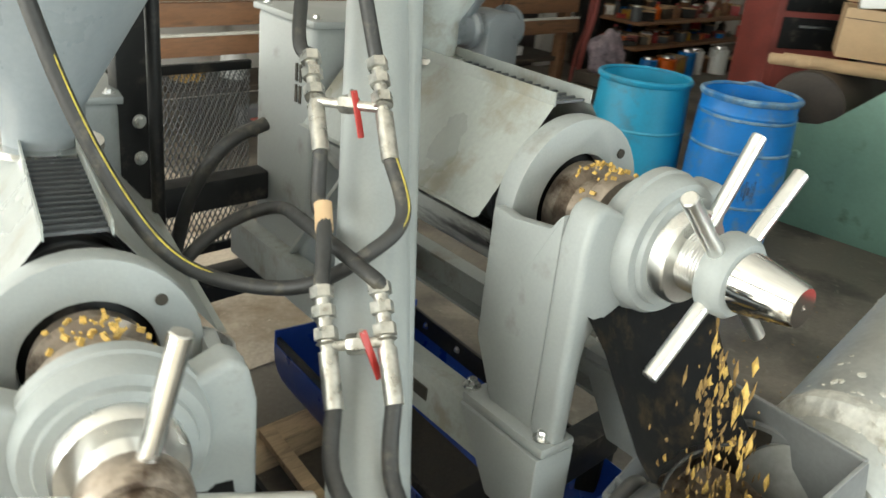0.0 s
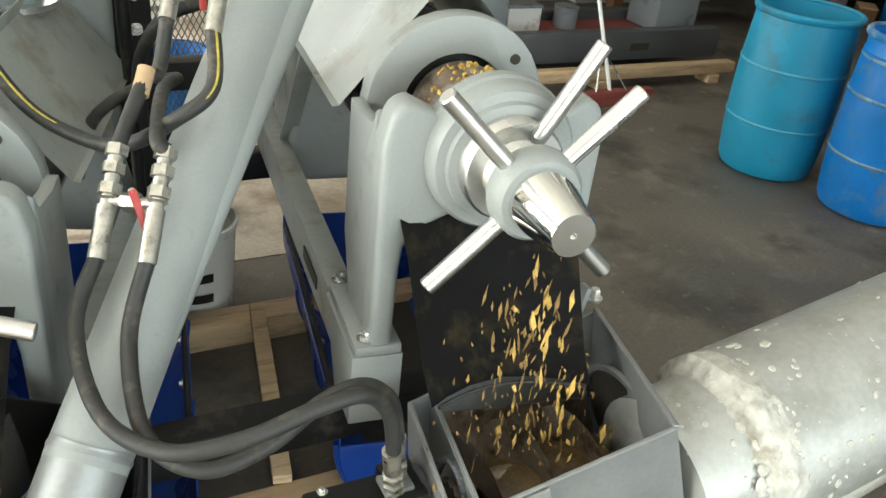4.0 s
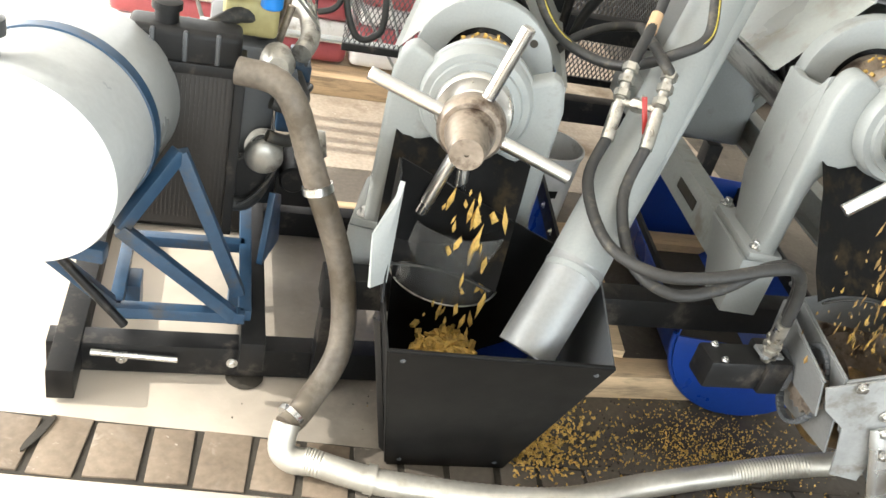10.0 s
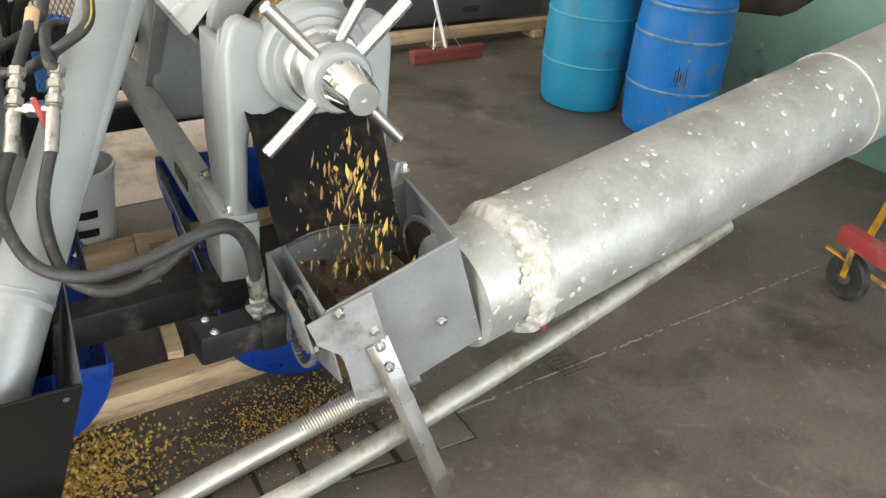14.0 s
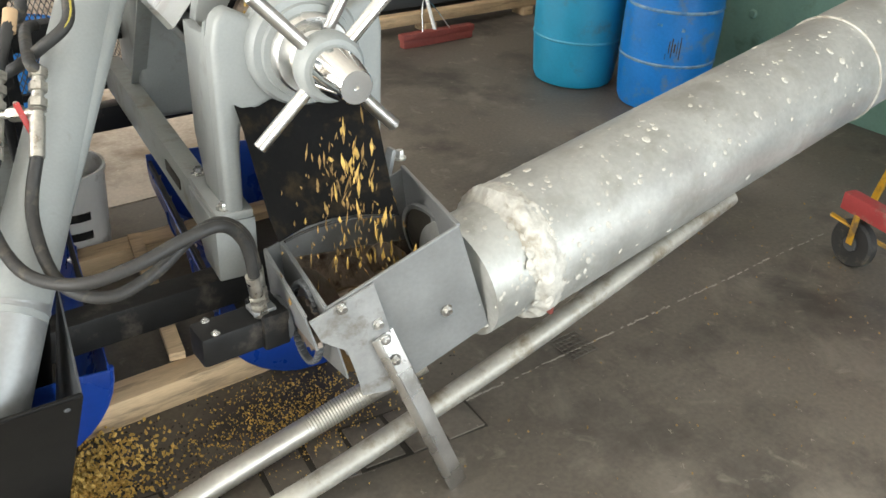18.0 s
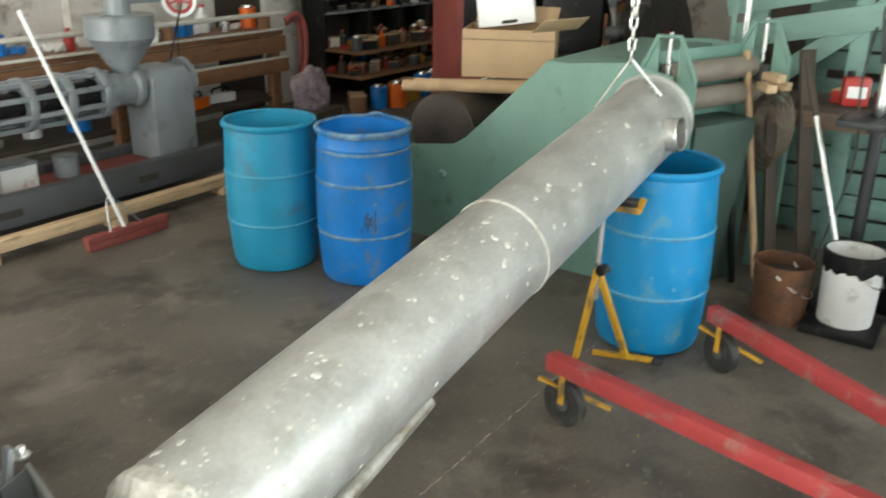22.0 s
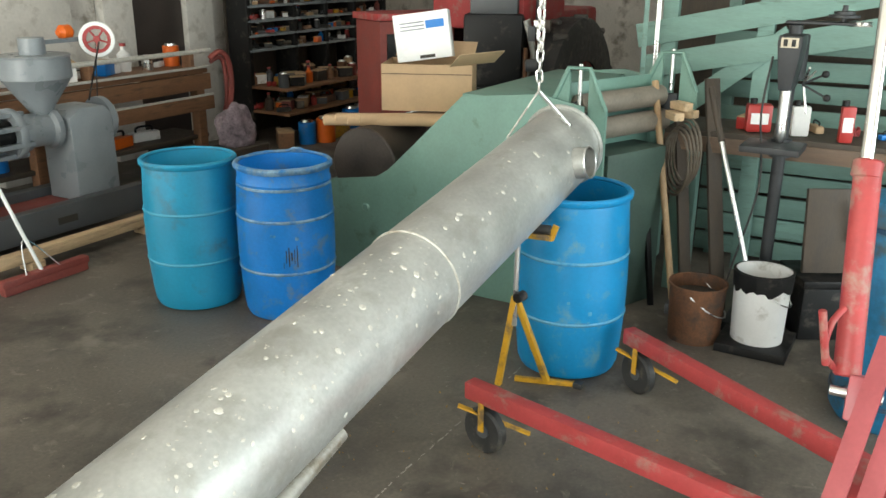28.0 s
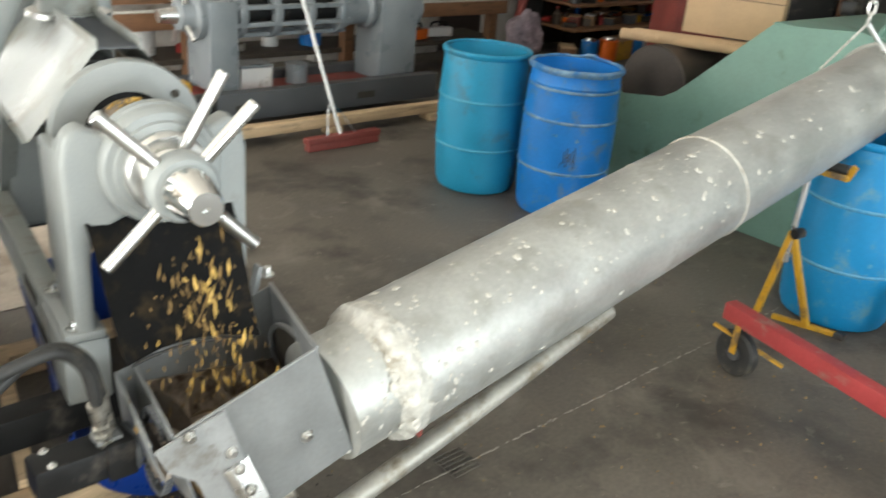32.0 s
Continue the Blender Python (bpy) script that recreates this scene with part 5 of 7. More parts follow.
# ---- the engine set by the open door ----
eng = thing("diesel_engine", g(-0.28, 1.25), "blue and black diesel engine with its radiator on a black skid", "engine")
part("skid_beam", box((0.95, 0.07, 0.10), (0.10, -0.02, 0.06), 0.004), M_BLACK, eng)
part("skid_beam", box((0.95, 0.07, 0.10), (0.10, 0.75, 0.06), 0.004), M_BLACK, eng)
part("skid_beam", box((0.07, 0.95, 0.10), (-0.32, 0.30, 0.065), 0.004), M_BLACK, eng)
part("skid_beam", box((0.07, 1.0, 0.10), (0.17, 0.40, 0.12), 0.004), M_BLACK, eng)
part("tie_rod", rod((-0.26, -0.068, 0.09), (-0.03, -0.068, 0.075), 0.010, 12), M_STEEL, eng, "bright threaded rod")
for x in (-0.18, 0.12):
    part("bolt", bolt_head((x, -0.056, 0.06), 0.010, 0.01, FRONT), M_STEEL, eng)
for a, b in (((-0.20, -0.05, 0.23), (0.14, -0.05, 0.23)), ((-0.20, 0.30, 0.23), (0.14, 0.30, 0.23)), ((-0.20, -0.05, 0.23), (-0.20, 0.30, 0.23)), ((0.14, -0.05, 0.23), (0.14, 0.55, 0.23)),
             ((-0.19, -0.08, 0.51), (0.11, -0.05, 0.23)), ((-0.06, 0.0, 0.70), (0.12, 0.0, 0.27)), ((-0.19, -0.08, 0.51), (-0.06, 0.0, 0.70)), ((-0.42, -0.1, 0.50), (-0.21, -0.05, 0.25)), ((-0.1, 0.25, 0.23), (-0.1, 0.25, 0.55))):
    part("frame_bar", bar(a, b, 0.035, 0.035), M_ENGBLUE, eng, "blue square tube")
for s in (-0.17, 0.12):
    part("foot", box((0.05, 0.09, 0.12), (s, 0.1, 0.17), 0.006), M_ENGBLUE, eng)
M_CORE = material("dusty radiator core", (0.035, 0.031, 0.027), 0.5, metal=0.2, vary=0.2, scale=6, grain=90, bump=0.2)
rad = part("radiator", box((0.27, 0.09, 0.50), (-0.07, 0.22, 0.62), 0.008), M_CORE, eng, "dusty brown radiator core with fins")
for k in range(22):
    part("fin", box((0.004, 0.004, 0.44), (-0.19 + 0.0115 * k, 0.172, 0.62), 0), M_CORE, rad)
part("top_tank", box((0.28, 0.11, 0.10), (-0.07, 0.22, 0.90), 0.02, segs=3), M_BLACK, rad)
for x in (-0.212, 0.072):
    part("side_frame", box((0.028, 0.12, 0.52), (x, 0.215, 0.62), 0.004), M_BLACK, rad, "black side channel")
part("header_bar", box((0.30, 0.125, 0.03), (-0.07, 0.215, 0.855), 0.004), M_BLACK, rad)
for x in (-0.15, -0.07, 0.01):
    part("tank_ridge", box((0.012, 0.118, 0.085), (x, 0.218, 0.905), 0.005), M_GUNMETAL, rad)
part("sticker", box((0.05, 0.002, 0.03), (-0.17, 0.163, 0.91), 0), M_WHITE, rad, "small white sticker")
part("filler_cap", lathe([(0.03, 0), (0.03, 0.03), (0.038, 0.032), (0.038, 0.05), (0.02, 0.055)], 20, m=pose(-0.12, 0.22, 0.95)), M_BLACK, rad)
part("air_filter", lathe([(0.03, 0), (0.08, 0.01), (0.085, 0.03), (0.085, 0.09), (0.06, 0.12), (0.02, 0.125)], 28, m=pose(0.0, 0.36, 1.0)), M_GUNMETAL, eng, "round dark air filter")
part("valve_cover", box((0.15, 0.40, 0.10), (0.09, 0.54, 0.94), 0.02, segs=3), M_OLIVE, eng, "ochre valve cover")
part("engine_block", box((0.20, 0.50, 0.38), (0.08, 0.58, 0.68), 0.02), M_GUNMETAL, eng)
part("sump", box((0.19, 0.42, 0.14), (0.12, 0.56, 0.42), 0.03), M_BLACK, eng)
part("manifold", tube([(0.24, 0.4, 0.84), (0.27, 0.5, 0.86), (0.27, 0.7, 0.86), (0.24, 0.8, 0.84)], 0.03, 12), M_ALU, eng)
part("alternator", lathe([(0.02, 0), (0.024, 0.012), (0.046, 0.014), (0.05, 0.03), (0.05, 0.09), (0.042, 0.10), (0.02, 0.105)], 24, m=pose(0.16, 0.34, 0.58) @ FRONT @ Matrix.Scale(1.1, 4)), M_ALU, eng, "round cast aluminium alternator")
part("oil_filter", lathe([(0.045, 0), (0.045, 0.09), (0.04, 0.1)], 20, m=pose(0.26, 0.45, 0.52, 0, 80, 0)), M_ALU, eng)
part("pulley", lathe([(0.02, 0), (0.075, 0.0), (0.065, 0.012), (0.075, 0.024), (0.02, 0.026)], 28, m=pose(0.10, 0.30, 0.48) @ FRONT), M_BLACK, eng)
part("starter", rod((0.27, 0.40, 0.42), (0.27, 0.62, 0.42), 0.045, 18), M_BLACK, eng)
for z in (0.76, 0.66):
    part("pipe", tube([(0.16, 0.22, z), (0.22, 0.24, z - 0.02), (0.26, 0.34, z - 0.03), (0.24, 0.44, z)], 0.018, 10), M_RUBBER, eng)
part("injector_box", box((0.06, 0.18, 0.12), (0.26, 0.6, 0.70), 0.01), M_ENGBLUE, eng)
for k in range(3):
    part("fuel_line", tube([(0.27, 0.52 + 0.08 * k, 0.76), (0.29, 0.5 + 0.08 * k, 0.88), (0.2, 0.45 + 0.1 * k, 1.0)], 0.005, 6), M_STEEL, eng)

part("engine_mount", extrude([(0.0, 0.23), (0.16, 0.23), (0.12, 0.42), (0.05, 0.46)], 0.02, m=pose(0.19, 0.20, 0, 0, 0, 70), bevel=0.003), M_ENGBLUE, eng, "blue triangular engine mount")
part("cover_neck", rod((0.14, 0.34, 0.98), (0.14, 0.34, 1.02), 0.03, 16), M_DRUM_BLUE, eng, "bright blue cap on the valve cover")
part("thermostat", lathe([(0.02, 0), (0.045, 0.01), (0.05, 0.06), (0.03, 0.09)], 20, m=pose(0.17, 0.36, 0.84) @ FRONT), M_ALU, eng)
part("air_label", lathe([(0.0865, 0), (0.0865, 0.04)], 8, m=pose(0.0, 0.36, 1.035, 0, 0, 250), cap=False, arc=60), M_WHITE, eng, "white label on the air filter")
for k in range(5):
    part("cover_rib", box((0.152, 0.008, 0.105), (0.09, 0.40 + 0.07 * k, 0.94), 0.002), M_OLIVE, eng)
part("dipstick", tube([(0.25, 0.62, 0.62), (0.29, 0.63, 0.8), (0.28, 0.6, 0.98)], 0.005, 6), M_STEEL, eng)
part("air_pipe", tube([(0.0, 0.42, 1.06), (0.04, 0.52, 1.08), (0.06, 0.62, 1.04), (0.08, 0.7, 0.99)], 0.035, 14), M_RUBBER, eng, "black rubber air pipe")
part("coolant_hose", tube([(-0.02, 0.28, 0.92), (0.06, 0.34, 0.95), (0.12, 0.38, 0.92), (0.13, 0.42, 0.86)], 0.022, 12), M_RUBBER, eng)
part("lower_hose", tube([(0.02, 0.26, 0.42), (0.12, 0.28, 0.40), (0.18, 0.36, 0.46), (0.17, 0.44, 0.55)], 0.024, 12), M_RUBBER, eng)
part("fan_belt", tube([(0.10, 0.255, 0.565), (0.15, 0.25, 0.64), (0.20, 0.25, 0.56), (0.14, 0.252, 0.44), (0.06, 0.255, 0.40), (0.03, 0.255, 0.5), (0.10, 0.255, 0.565)], 0.006, 6), M_RUBBER, eng)
for k in range(4):
    part("cover_bolt", bolt_head((0.09, 0.39 + 0.1 * k, 0.99), 0.008, 0.01), M_STEEL, eng)
    part("injector", rod((0.17, 0.42 + 0.1 * k, 0.84), (0.20, 0.42 + 0.1 * k, 0.97), 0.011, 10), M_BROWNSTEEL, eng)
part("bracket", box((0.05, 0.10, 0.16), (0.21, 0.34, 0.72), 0.008), M_ENGBLUE, eng)
part("wiring", tube([(0.2, 0.3, 0.7), (0.28, 0.4, 0.74), (0.27, 0.6, 0.66), (0.3, 0.8, 0.6)], 0.009, 8), M_RUBBER, eng)
part("battery_box", box((0.16, 0.22, 0.16), (0.30, 0.72, 0.28), 0.012), M_BLACK, eng)

tank = thing("fuel_tank", g(-0.675, 1.0, 0.745, -12), "large grey drum-shaped fuel tank with a white end and blue strap", "tank")
part("shell", lathe([(0.10, -0.012), (0.225, -0.004), (0.232, 0.006), (0.232, 0.46), (0.22, 0.475), (0.1, 0.48)], 64, m=FRONT @ pose(0, 0, 0, 180, 0, 0)), M_TANK, tank)
part("end_face", lathe([(0.0, -0.016), (0.15, -0.013), (0.226, -0.006), (0.229, -0.003)], 64, m=FRONT @ pose(0, 0, 0, 180, 0, 0), cap=False), M_WHITEPAINT, tank, "white painted round end")
for y in (0.24,):
    part("strap", lathe([(0.231, 0), (0.237, 0.002), (0.237, 0.038), (0.231, 0.04)], 64, m=pose(0, y + 0.04, 0) @ FRONT, cap=False), M_ENGBLUE, tank, "blue strap")
part("filler", lathe([(0.022, 0), (0.022, 0.05), (0.036, 0.052), (0.036, 0.085), (0.02, 0.09)], 20, m=pose(-0.05, 0.05, 0.225)), M_GUNMETAL, tank)
part("cradle", bar((-0.14, 0.1, -0.24), (0.17, 0.1, -0.24), 0.04, 0.04), M_ENGBLUE, tank)
part("cradle_leg", rod((-0.02, 0.14, -0.235), (0.20, 0.16, -0.50), 0.012, 12), M_BLACK, tank, "thin black stay")

cable = thing("cable", g(0, 0), "black cables hanging in loops behind the engine", "cable")
part("loop", tube([(0.05, 1.75, 1.6), (0.06, 1.72, 1.1), (0.10, 1.70, 0.92), (0.16, 1.70, 0.90), (0.19, 1.72, 1.0), (0.10, 1.76, 1.5)], 0.010, 10), M_RUBBER, cable)
part("loop", tube([(0.02, 1.78, 1.6), (0.08, 1.76, 1.15), (0.06, 1.74, 0.98), (0.00, 1.74, 0.94)], 0.009, 10), M_RUBBER, cable)

stack = thing("sack_stack", g(0.1, 3.6), "stack of pink and white printed sacks on a pallet", "sacks")
for k in range(5):
    for j in range(3):
        part("sack", box((0.55, 0.36, 0.11), (-0.6 + 0.58 * j, 0.02 * math.sin(3 * k + j), 0.17 + 0.112 * k), 0.045, turn=(0, 0, 3 * math.sin(5 * k + 2 * j)), segs=3), M_PINK if (k + j) % 2 else M_WHITE, stack)
part("pallet_deck", box((1.9, 0.6, 0.1), (0, 0, 0.05), 0.006), M_PINE, stack)
trestle = thing("steel_trestle", g(0.15, 2.75), "grey steel trestle of crossed angle bars", "trestle")
for a, b in (((-0.55, 0, 0), (0.1, 0, 1.5)), ((0.55, 0, 0), (-0.1, 0, 1.5)), ((-0.5, 0, 0.5), (0.5, 0, 0.5)), ((-0.6, 0.3, 0), (0.5, 0.3, 1.5)), ((0.6, 0.3, 0), (-0.5, 0.3, 1.5)), ((-0.9, 0.1, 0.9), (0.5, 0.1, 0.75)), ((-0.8, 0.1, 0.0), (-0.35, 0.1, 1.5)), ((-0.35, 0.2, 0.0), (-0.85, 0.2, 1.5)), ((-0.9, 0.15, 1.2), (0.5, 0.15, 1.3)), ((0.1, 0.15, 0.6), (0.45, 0.15, 1.45))):
    part("angle_bar", bar(a, b, 0.05, 0.012), M_CAST2, trestle)
mesh_p = thing("mesh_guard", g(0.62, 2.55, 0.55), "dark expanded metal guard panel behind the presses", "guard")
part("frame_bar", bar((-0.42, 0, 0), (0.85, 0, 0), 0.02, 0.03), M_BLACK, mesh_p)
part("frame_bar", bar((-0.42, 0, 0.62), (0.85, 0, 0.62), 0.02, 0.03), M_BLACK, mesh_p)
wires = bmesh.new()
for k in range(64):
    for lean in (-0.31, 0.31):
        x = -0.42 + 0.02 * k
        x2 = min(0.85, max(-0.42, x + lean))
        z2 = 0.62 * (x2 - x) / lean
        bar((x, 0.003 if lean > 0 else 0, 0), (x2, 0.003 if lean > 0 else 0, z2), 0.0035, 0.0035, wires, 0)
for k in range(31):
    for side_x, lean in ((-0.42, 0.31), (0.85, -0.31)):
        z = 0.02 * k
        bar((side_x, 0, z), (side_x + lean * (0.62 - z) / 0.62, 0, 0.62), 0.0035, 0.0035, wires, 0)
tagged(part("wire_field", wires, M_GUNMETAL, mesh_p, "dark woven wire field"), kind="stuff")
tub = thing("blue_tub", g(1.15, 2.95, 0), "bright blue ribbed plastic tub behind the presses", "tub")
part("shell", lathe([(0, 0), (0.105, 0)] + [(0.105 + 0.045 * z + (0.004 if k % 2 else 0), z) for k, z in enumerate(0.02 * q for q in range(1, 36))] + [(0.140, 0.72), (0.132, 0.71), (0.10, 0.02), (0, 0.02)], 40, cap=False), M_DRUM_BLUE, tub)
part("rim", lathe([(0.132, 0), (0.146, 0.004), (0.148, 0.026), (0.132, 0.03)], 40, m=pose(0, 0, 0.70), cap=False), M_DRUM_BLUE, tub)
for y in (-0.152, 0.152):
    part("grip", box((0.07, 0.022, 0.02), (0, y, 0.68), 0.006), M_DRUM_BLUE, tub)

# ---- drums ----
def make_drum(m, mat, worn, label, H, cut=False, marks=()):
    """An open plastic drum: bellied shell, two thin worn ribs, rolled rim, scuffs."""
    p = thing("drum", m, label, "drum", "plastic drums")
    k = H / 0.885
    prof = [(0.0, 0.004), (0.215, 0.0), (0.240, 0.010), (0.254, 0.04), (0.260, 0.09), (0.268, 0.18), (0.274, 0.28), (0.277, 0.36), (0.278, 0.44), (0.277, 0.52), (0.274, 0.60), (0.269, 0.70), (0.264, 0.78)]
    prof += [(0.266, 0.785), (0.259, 0.80), (0.262, 0.86), (0.255, 0.868)] if cut else [(0.262, 0.84), (0.258, 0.868)]
    prof += [(0.250, 0.868), (0.256, 0.30), (0.23, 0.04), (0.0, 0.03)]
    part("shell", lathe([(r, z * k) for r, z in prof], 64, cap=False), mat, p)
    for z in (0.295, 0.590):
        part("rib", lathe([(0.272, -0.012), (0.2795, -0.004), (0.2805, 0.0), (0.2795, 0.004), (0.272, 0.012)], 64, m=pose(0, 0, z * k), cap=False), worn, p, "thin worn rib")
    rim = lathe([(0.250, -0.02), (0.268, -0.022), (0.277, -0.012), (0.278, 0.004), (0.270, 0.014), (0.258, 0.015), (0.250, 0.004)], 64, m=pose(0, 0, H - 0.016), cap=False)
    if cut:
        for v in rim.verts:
            a = math.atan2(v.co.y, v.co.x)
            v.co.z += 0.003 * math.sin(5 * a) * math.sin(2.3 * a + 1) + (0.012 if 0.2 < a < 0.5 else 0)
        part("groove_band", lathe([(0.2655, 0), (0.269, 0.004), (0.2675, 0.016), (0.264, 0.018)], 64, m=pose(0, 0, 0.755 * k), cap=False), worn, p, "grey worn band under the rim")
    part("rim", rim, worn if cut else mat, p)
    for a, z, w, h in marks:
        r = 0.2795 - 0.9 * (z - 0.44) ** 2 * 0.06
        mk = lathe([(r, z), (r, z + h)], 6, m=pose(0, 0, 0, 0, 0, a - w / 2), cap=False, arc=w)
        part("scuff", mk, M_GRIMEDARK if h > 0.03 else worn, p, "dark streak" if h > 0.03 else "pale scuff")
    return p


W_TEAL = material("worn teal plastic", (0.05, 0.29, 0.43), 0.5, vary=0.15, scale=12, grain=70, bump=0.1)
W_BLUE = material("worn grey-blue plastic", (0.16, 0.27, 0.38), 0.6, vary=0.35, scale=14, grain=70, bump=0.2, dirt=(0.02, 0.16, 0.42), dirt_amount=0.5, dirt_scale=10)
W_SKY = material("worn sky plastic", (0.09, 0.30, 0.46), 0.5, vary=0.2, scale=14, grain=70, bump=0.1, dirt=(0.02, 0.22, 0.46), dirt_amount=0.4, dirt_scale=10)
make_drum(g(4.31, 2.78), M_DRUM_TEAL, W_TEAL, "teal blue open plastic drum with two faint ribs", 0.885)
make_drum(g(4.47, 2.20), M_DRUM_BLUE, W_BLUE, "scuffed bright blue plastic drum with a cut uneven rim", 0.90, True, [(216 + 3.1 * j, 0.34 + 0.05 * (j * 0.618 % 1), 0.7 + 1.1 * (j * 0.27 % 1), 0.035 + 0.10 * (j * 0.382 % 1)) for j in range(6)] + [(232, 0.50, 4, 0.02), (205, 0.52, 6, 0.015)])
make_drum(g(4.65, 0.51), M_DRUM_SKY, W_SKY, "sky blue open plastic drum under the auger spout", 0.925, False, ((200, 0.42, 3, 0.012), (222, 0.36, 4, 0.02), (221, 0.31, 3, 0.02), (190, 0.62, 4, 0.01)))

# ---- the idle press on its skid ----
fp = thing("idle_press", g(3.25, 4.62), "grey screw press with an open bar cage on a skid", "oil press")
FH = 0.80
fx = lambda x: pose(x, 0, FH, 0, 90, 0)
sk = box((2.35, 0.10, 0.20), (0.85, -0.27, 0.21), 0.006)
part("skid_side", sk, M_GUNMETAL, fp)
part("skid_side", box((2.35, 0.10, 0.20), (0.85, 0.27, 0.21), 0.006), M_GUNMETAL, fp)
part("tray", box((2.25, 0.44, 0.012), (0.85, 0, 0.24), 0.002), M_DULLRED, fp, "dull red drip tray")
for x in (0.25, 1.3):
    # fork slots are dark plates, their depth only painted
    part("slot", box((0.16, 0.004, 0.05), (x, -0.321, 0.20), 0.0), M_GRIMEDARK, fp, "dark fork slot")
part("front_stand", box((0.22, 0.36, 0.62), (0.17, 0, 0.60), 0.02), M_FARGREY, fp)
part("front_boss", lathe([(0.06, 0), (0.17, 0.0), (0.17, 0.06), (0.12, 0.08), (0.10, 0.16), (0.06, 0.17)], 32, m=pose(0.07, 0, FH, 0, -90, 0)), M_FARGREY, fp)
part("nose", lathe([(0.03, 0), (0.06, 0.0), (0.045, 0.12), (0.0, 0.12)], 28, m=pose(-0.10, 0, FH, 0, -90, 0)), M_STEEL, fp)
for k in range(4):
    a = radians(35 + 90 * k)
    part("arm", rod((-0.06, 0.05 * math.cos(a), FH + 0.05 * math.sin(a)), (-0.06, 0.24 * math.cos(a), FH + 0.24 * math.sin(a)), 0.015, 12), M_STEEL, fp)
for x in (0.30, 0.58, 0.86, 1.14):
    ring = [(0.17 * math.cos(radians(t)), 0.17 * math.sin(radians(t)) + FH) for t in range(0, 360, 15)]
    part("cage_ring", lathe([(0.11, 0), (0.175, 0), (0.18, 0.01), (0.18, 0.05), (0.175, 0.06), (0.11, 0.06)], 32, m=fx(x), cap=False), M_FARGREY, fp)
for k in range(8):
    a = radians(22 + 45 * k)
    part("cage_bar", bar((0.28, 0.155 * math.cos(a), FH + 0.155 * math.sin(a)), (1.24, 0.155 * math.cos(a), FH + 0.155 * math.sin(a)), 0.05, 0.03), M_FARGREY, fp)
part("barrel", lathe([(0.09, 0), (0.09, 0.96)], 24, m=fx(0.28)), M_BLACK, fp, "dark pressing barrel")
part("feed_block", lathe([(0.08, 0), (0.13, 0), (0.14, 0.05), (0.12, 0.06), (0.12, 0.22), (0.15, 0.24), (0.15, 0.28), (0.08, 0.28)], 32, m=fx(1.22)), M_FARGREY, fp)
part("gearbox", extrude([(-0.17, 0.25), (0.20, 0.25), (0.20, 0.86), (0.14, 0.93), (-0.08, 0.93), (-0.17, 0.87)], 0.34, m=pose(1.70, -0.17, 0), bevel=0.015), M_FARGREY, fp)
part("gear_cover", lathe([(0.1, 0), (0.17, 0.0), (0.17, 0.05), (0.14, 0.08), (0.1, 0.085)], 32, m=fx(1.90)), M_FARGREY, fp)
part("hopper", lathe([(0.06, 0), (0.06, 0.04), (0.235, 0.30), (0.242, 0.305), (0.242, 0.45), (0.238, 0.45), (0.236, 0.31), (0.056, 0.04), (0.056, 0)], 40, m=pose(1.43, 0, 0.86), cap=False), M_FARGREY, fp, "conical grey steel hopper")
part("hopper_lid", lathe([(0.0, 0), (0.245, 0), (0.25, 0.006), (0.245, 0.014), (0.09, 0.016), (0.088, 0.13), (0.0, 0.132)], 40, m=pose(1.43, 0, 1.31)), M_FARGREY, fp)
part("drive_motor", rod((1.72, 0.10, 1.45), (1.85, 0.10, 1.45), 0.055, 20, bevel=0.6), M_ORANGE, fp, "orange feed motor")
part("motor_arm", bar((1.45, 0.03, 1.40), (1.85, 0.03, 1.40), 0.04, 0.03), M_FARGREY, fp)
part("crank_wheel", lathe([(0.10, -0.012), (0.125, -0.012), (0.13, 0), (0.125, 0.012), (0.10, 0.012)], 36, m=pose(1.90, -0.1, 1.40, 0, 90, 42), cap=False), M_WHITEPAINT, fp, "white-rimmed spoked hand wheel")
part("wheel_ring", lathe([(0.075, -0.008), (0.102, -0.008), (0.102, 0.008), (0.075, 0.008)], 32, m=pose(1.90, -0.1, 1.40, 0, 90, 42), cap=False), M_RED, fp, "red inner ring")
part("wheel_hub", lathe([(0.0, -0.015), (0.025, -0.015), (0.025, 0.015), (0.0, 0.015)], 20, m=pose(1.90, -0.1, 1.40, 0, 90, 42)), M_RED, fp)
for k in range(5):
    a = radians(72 * k)
    rim_p = pose(1.90, -0.1, 1.40, 0, 90, 42)
    part("spoke", bar(rim_p @ Vector((0.02 * math.cos(a), 0.02 * math.sin(a), 0)), rim_p @ Vector((0.08 * math.cos(a), 0.08 * math.sin(a), 0)), 0.014, 0.010, up=rim_p.to_3x3() @ Vector((0, 0, 1))), M_RED, fp)
for s in (-0.11, 0.11):
    part("drive_belt", bar((1.90 + 0.5 * s, -0.1 + 0.8 * s, 1.39), (1.88 + 0.35 * s, 0.0, 0.95), 0.014, 0.006), M_RUBBER, fp)
plank = thing("floor_timber", g(4.1, 4.10), "pale timber baulk on short blocks before the idle press", "timber")
part("baulk", box((2.3, 0.09, 0.075), (0, 0, 0.10), 0.006), M_PINE, plank)
for x in (-0.9, 0.0, 0.95):
    part("block", box((0.10, 0.14, 0.062), (x, 0, 0.031), 0.005), M_PINE, plank)
broom = thing("push_broom", g(3.98, 3.80), "push broom with a white handle leaning against the idle press", "broom")
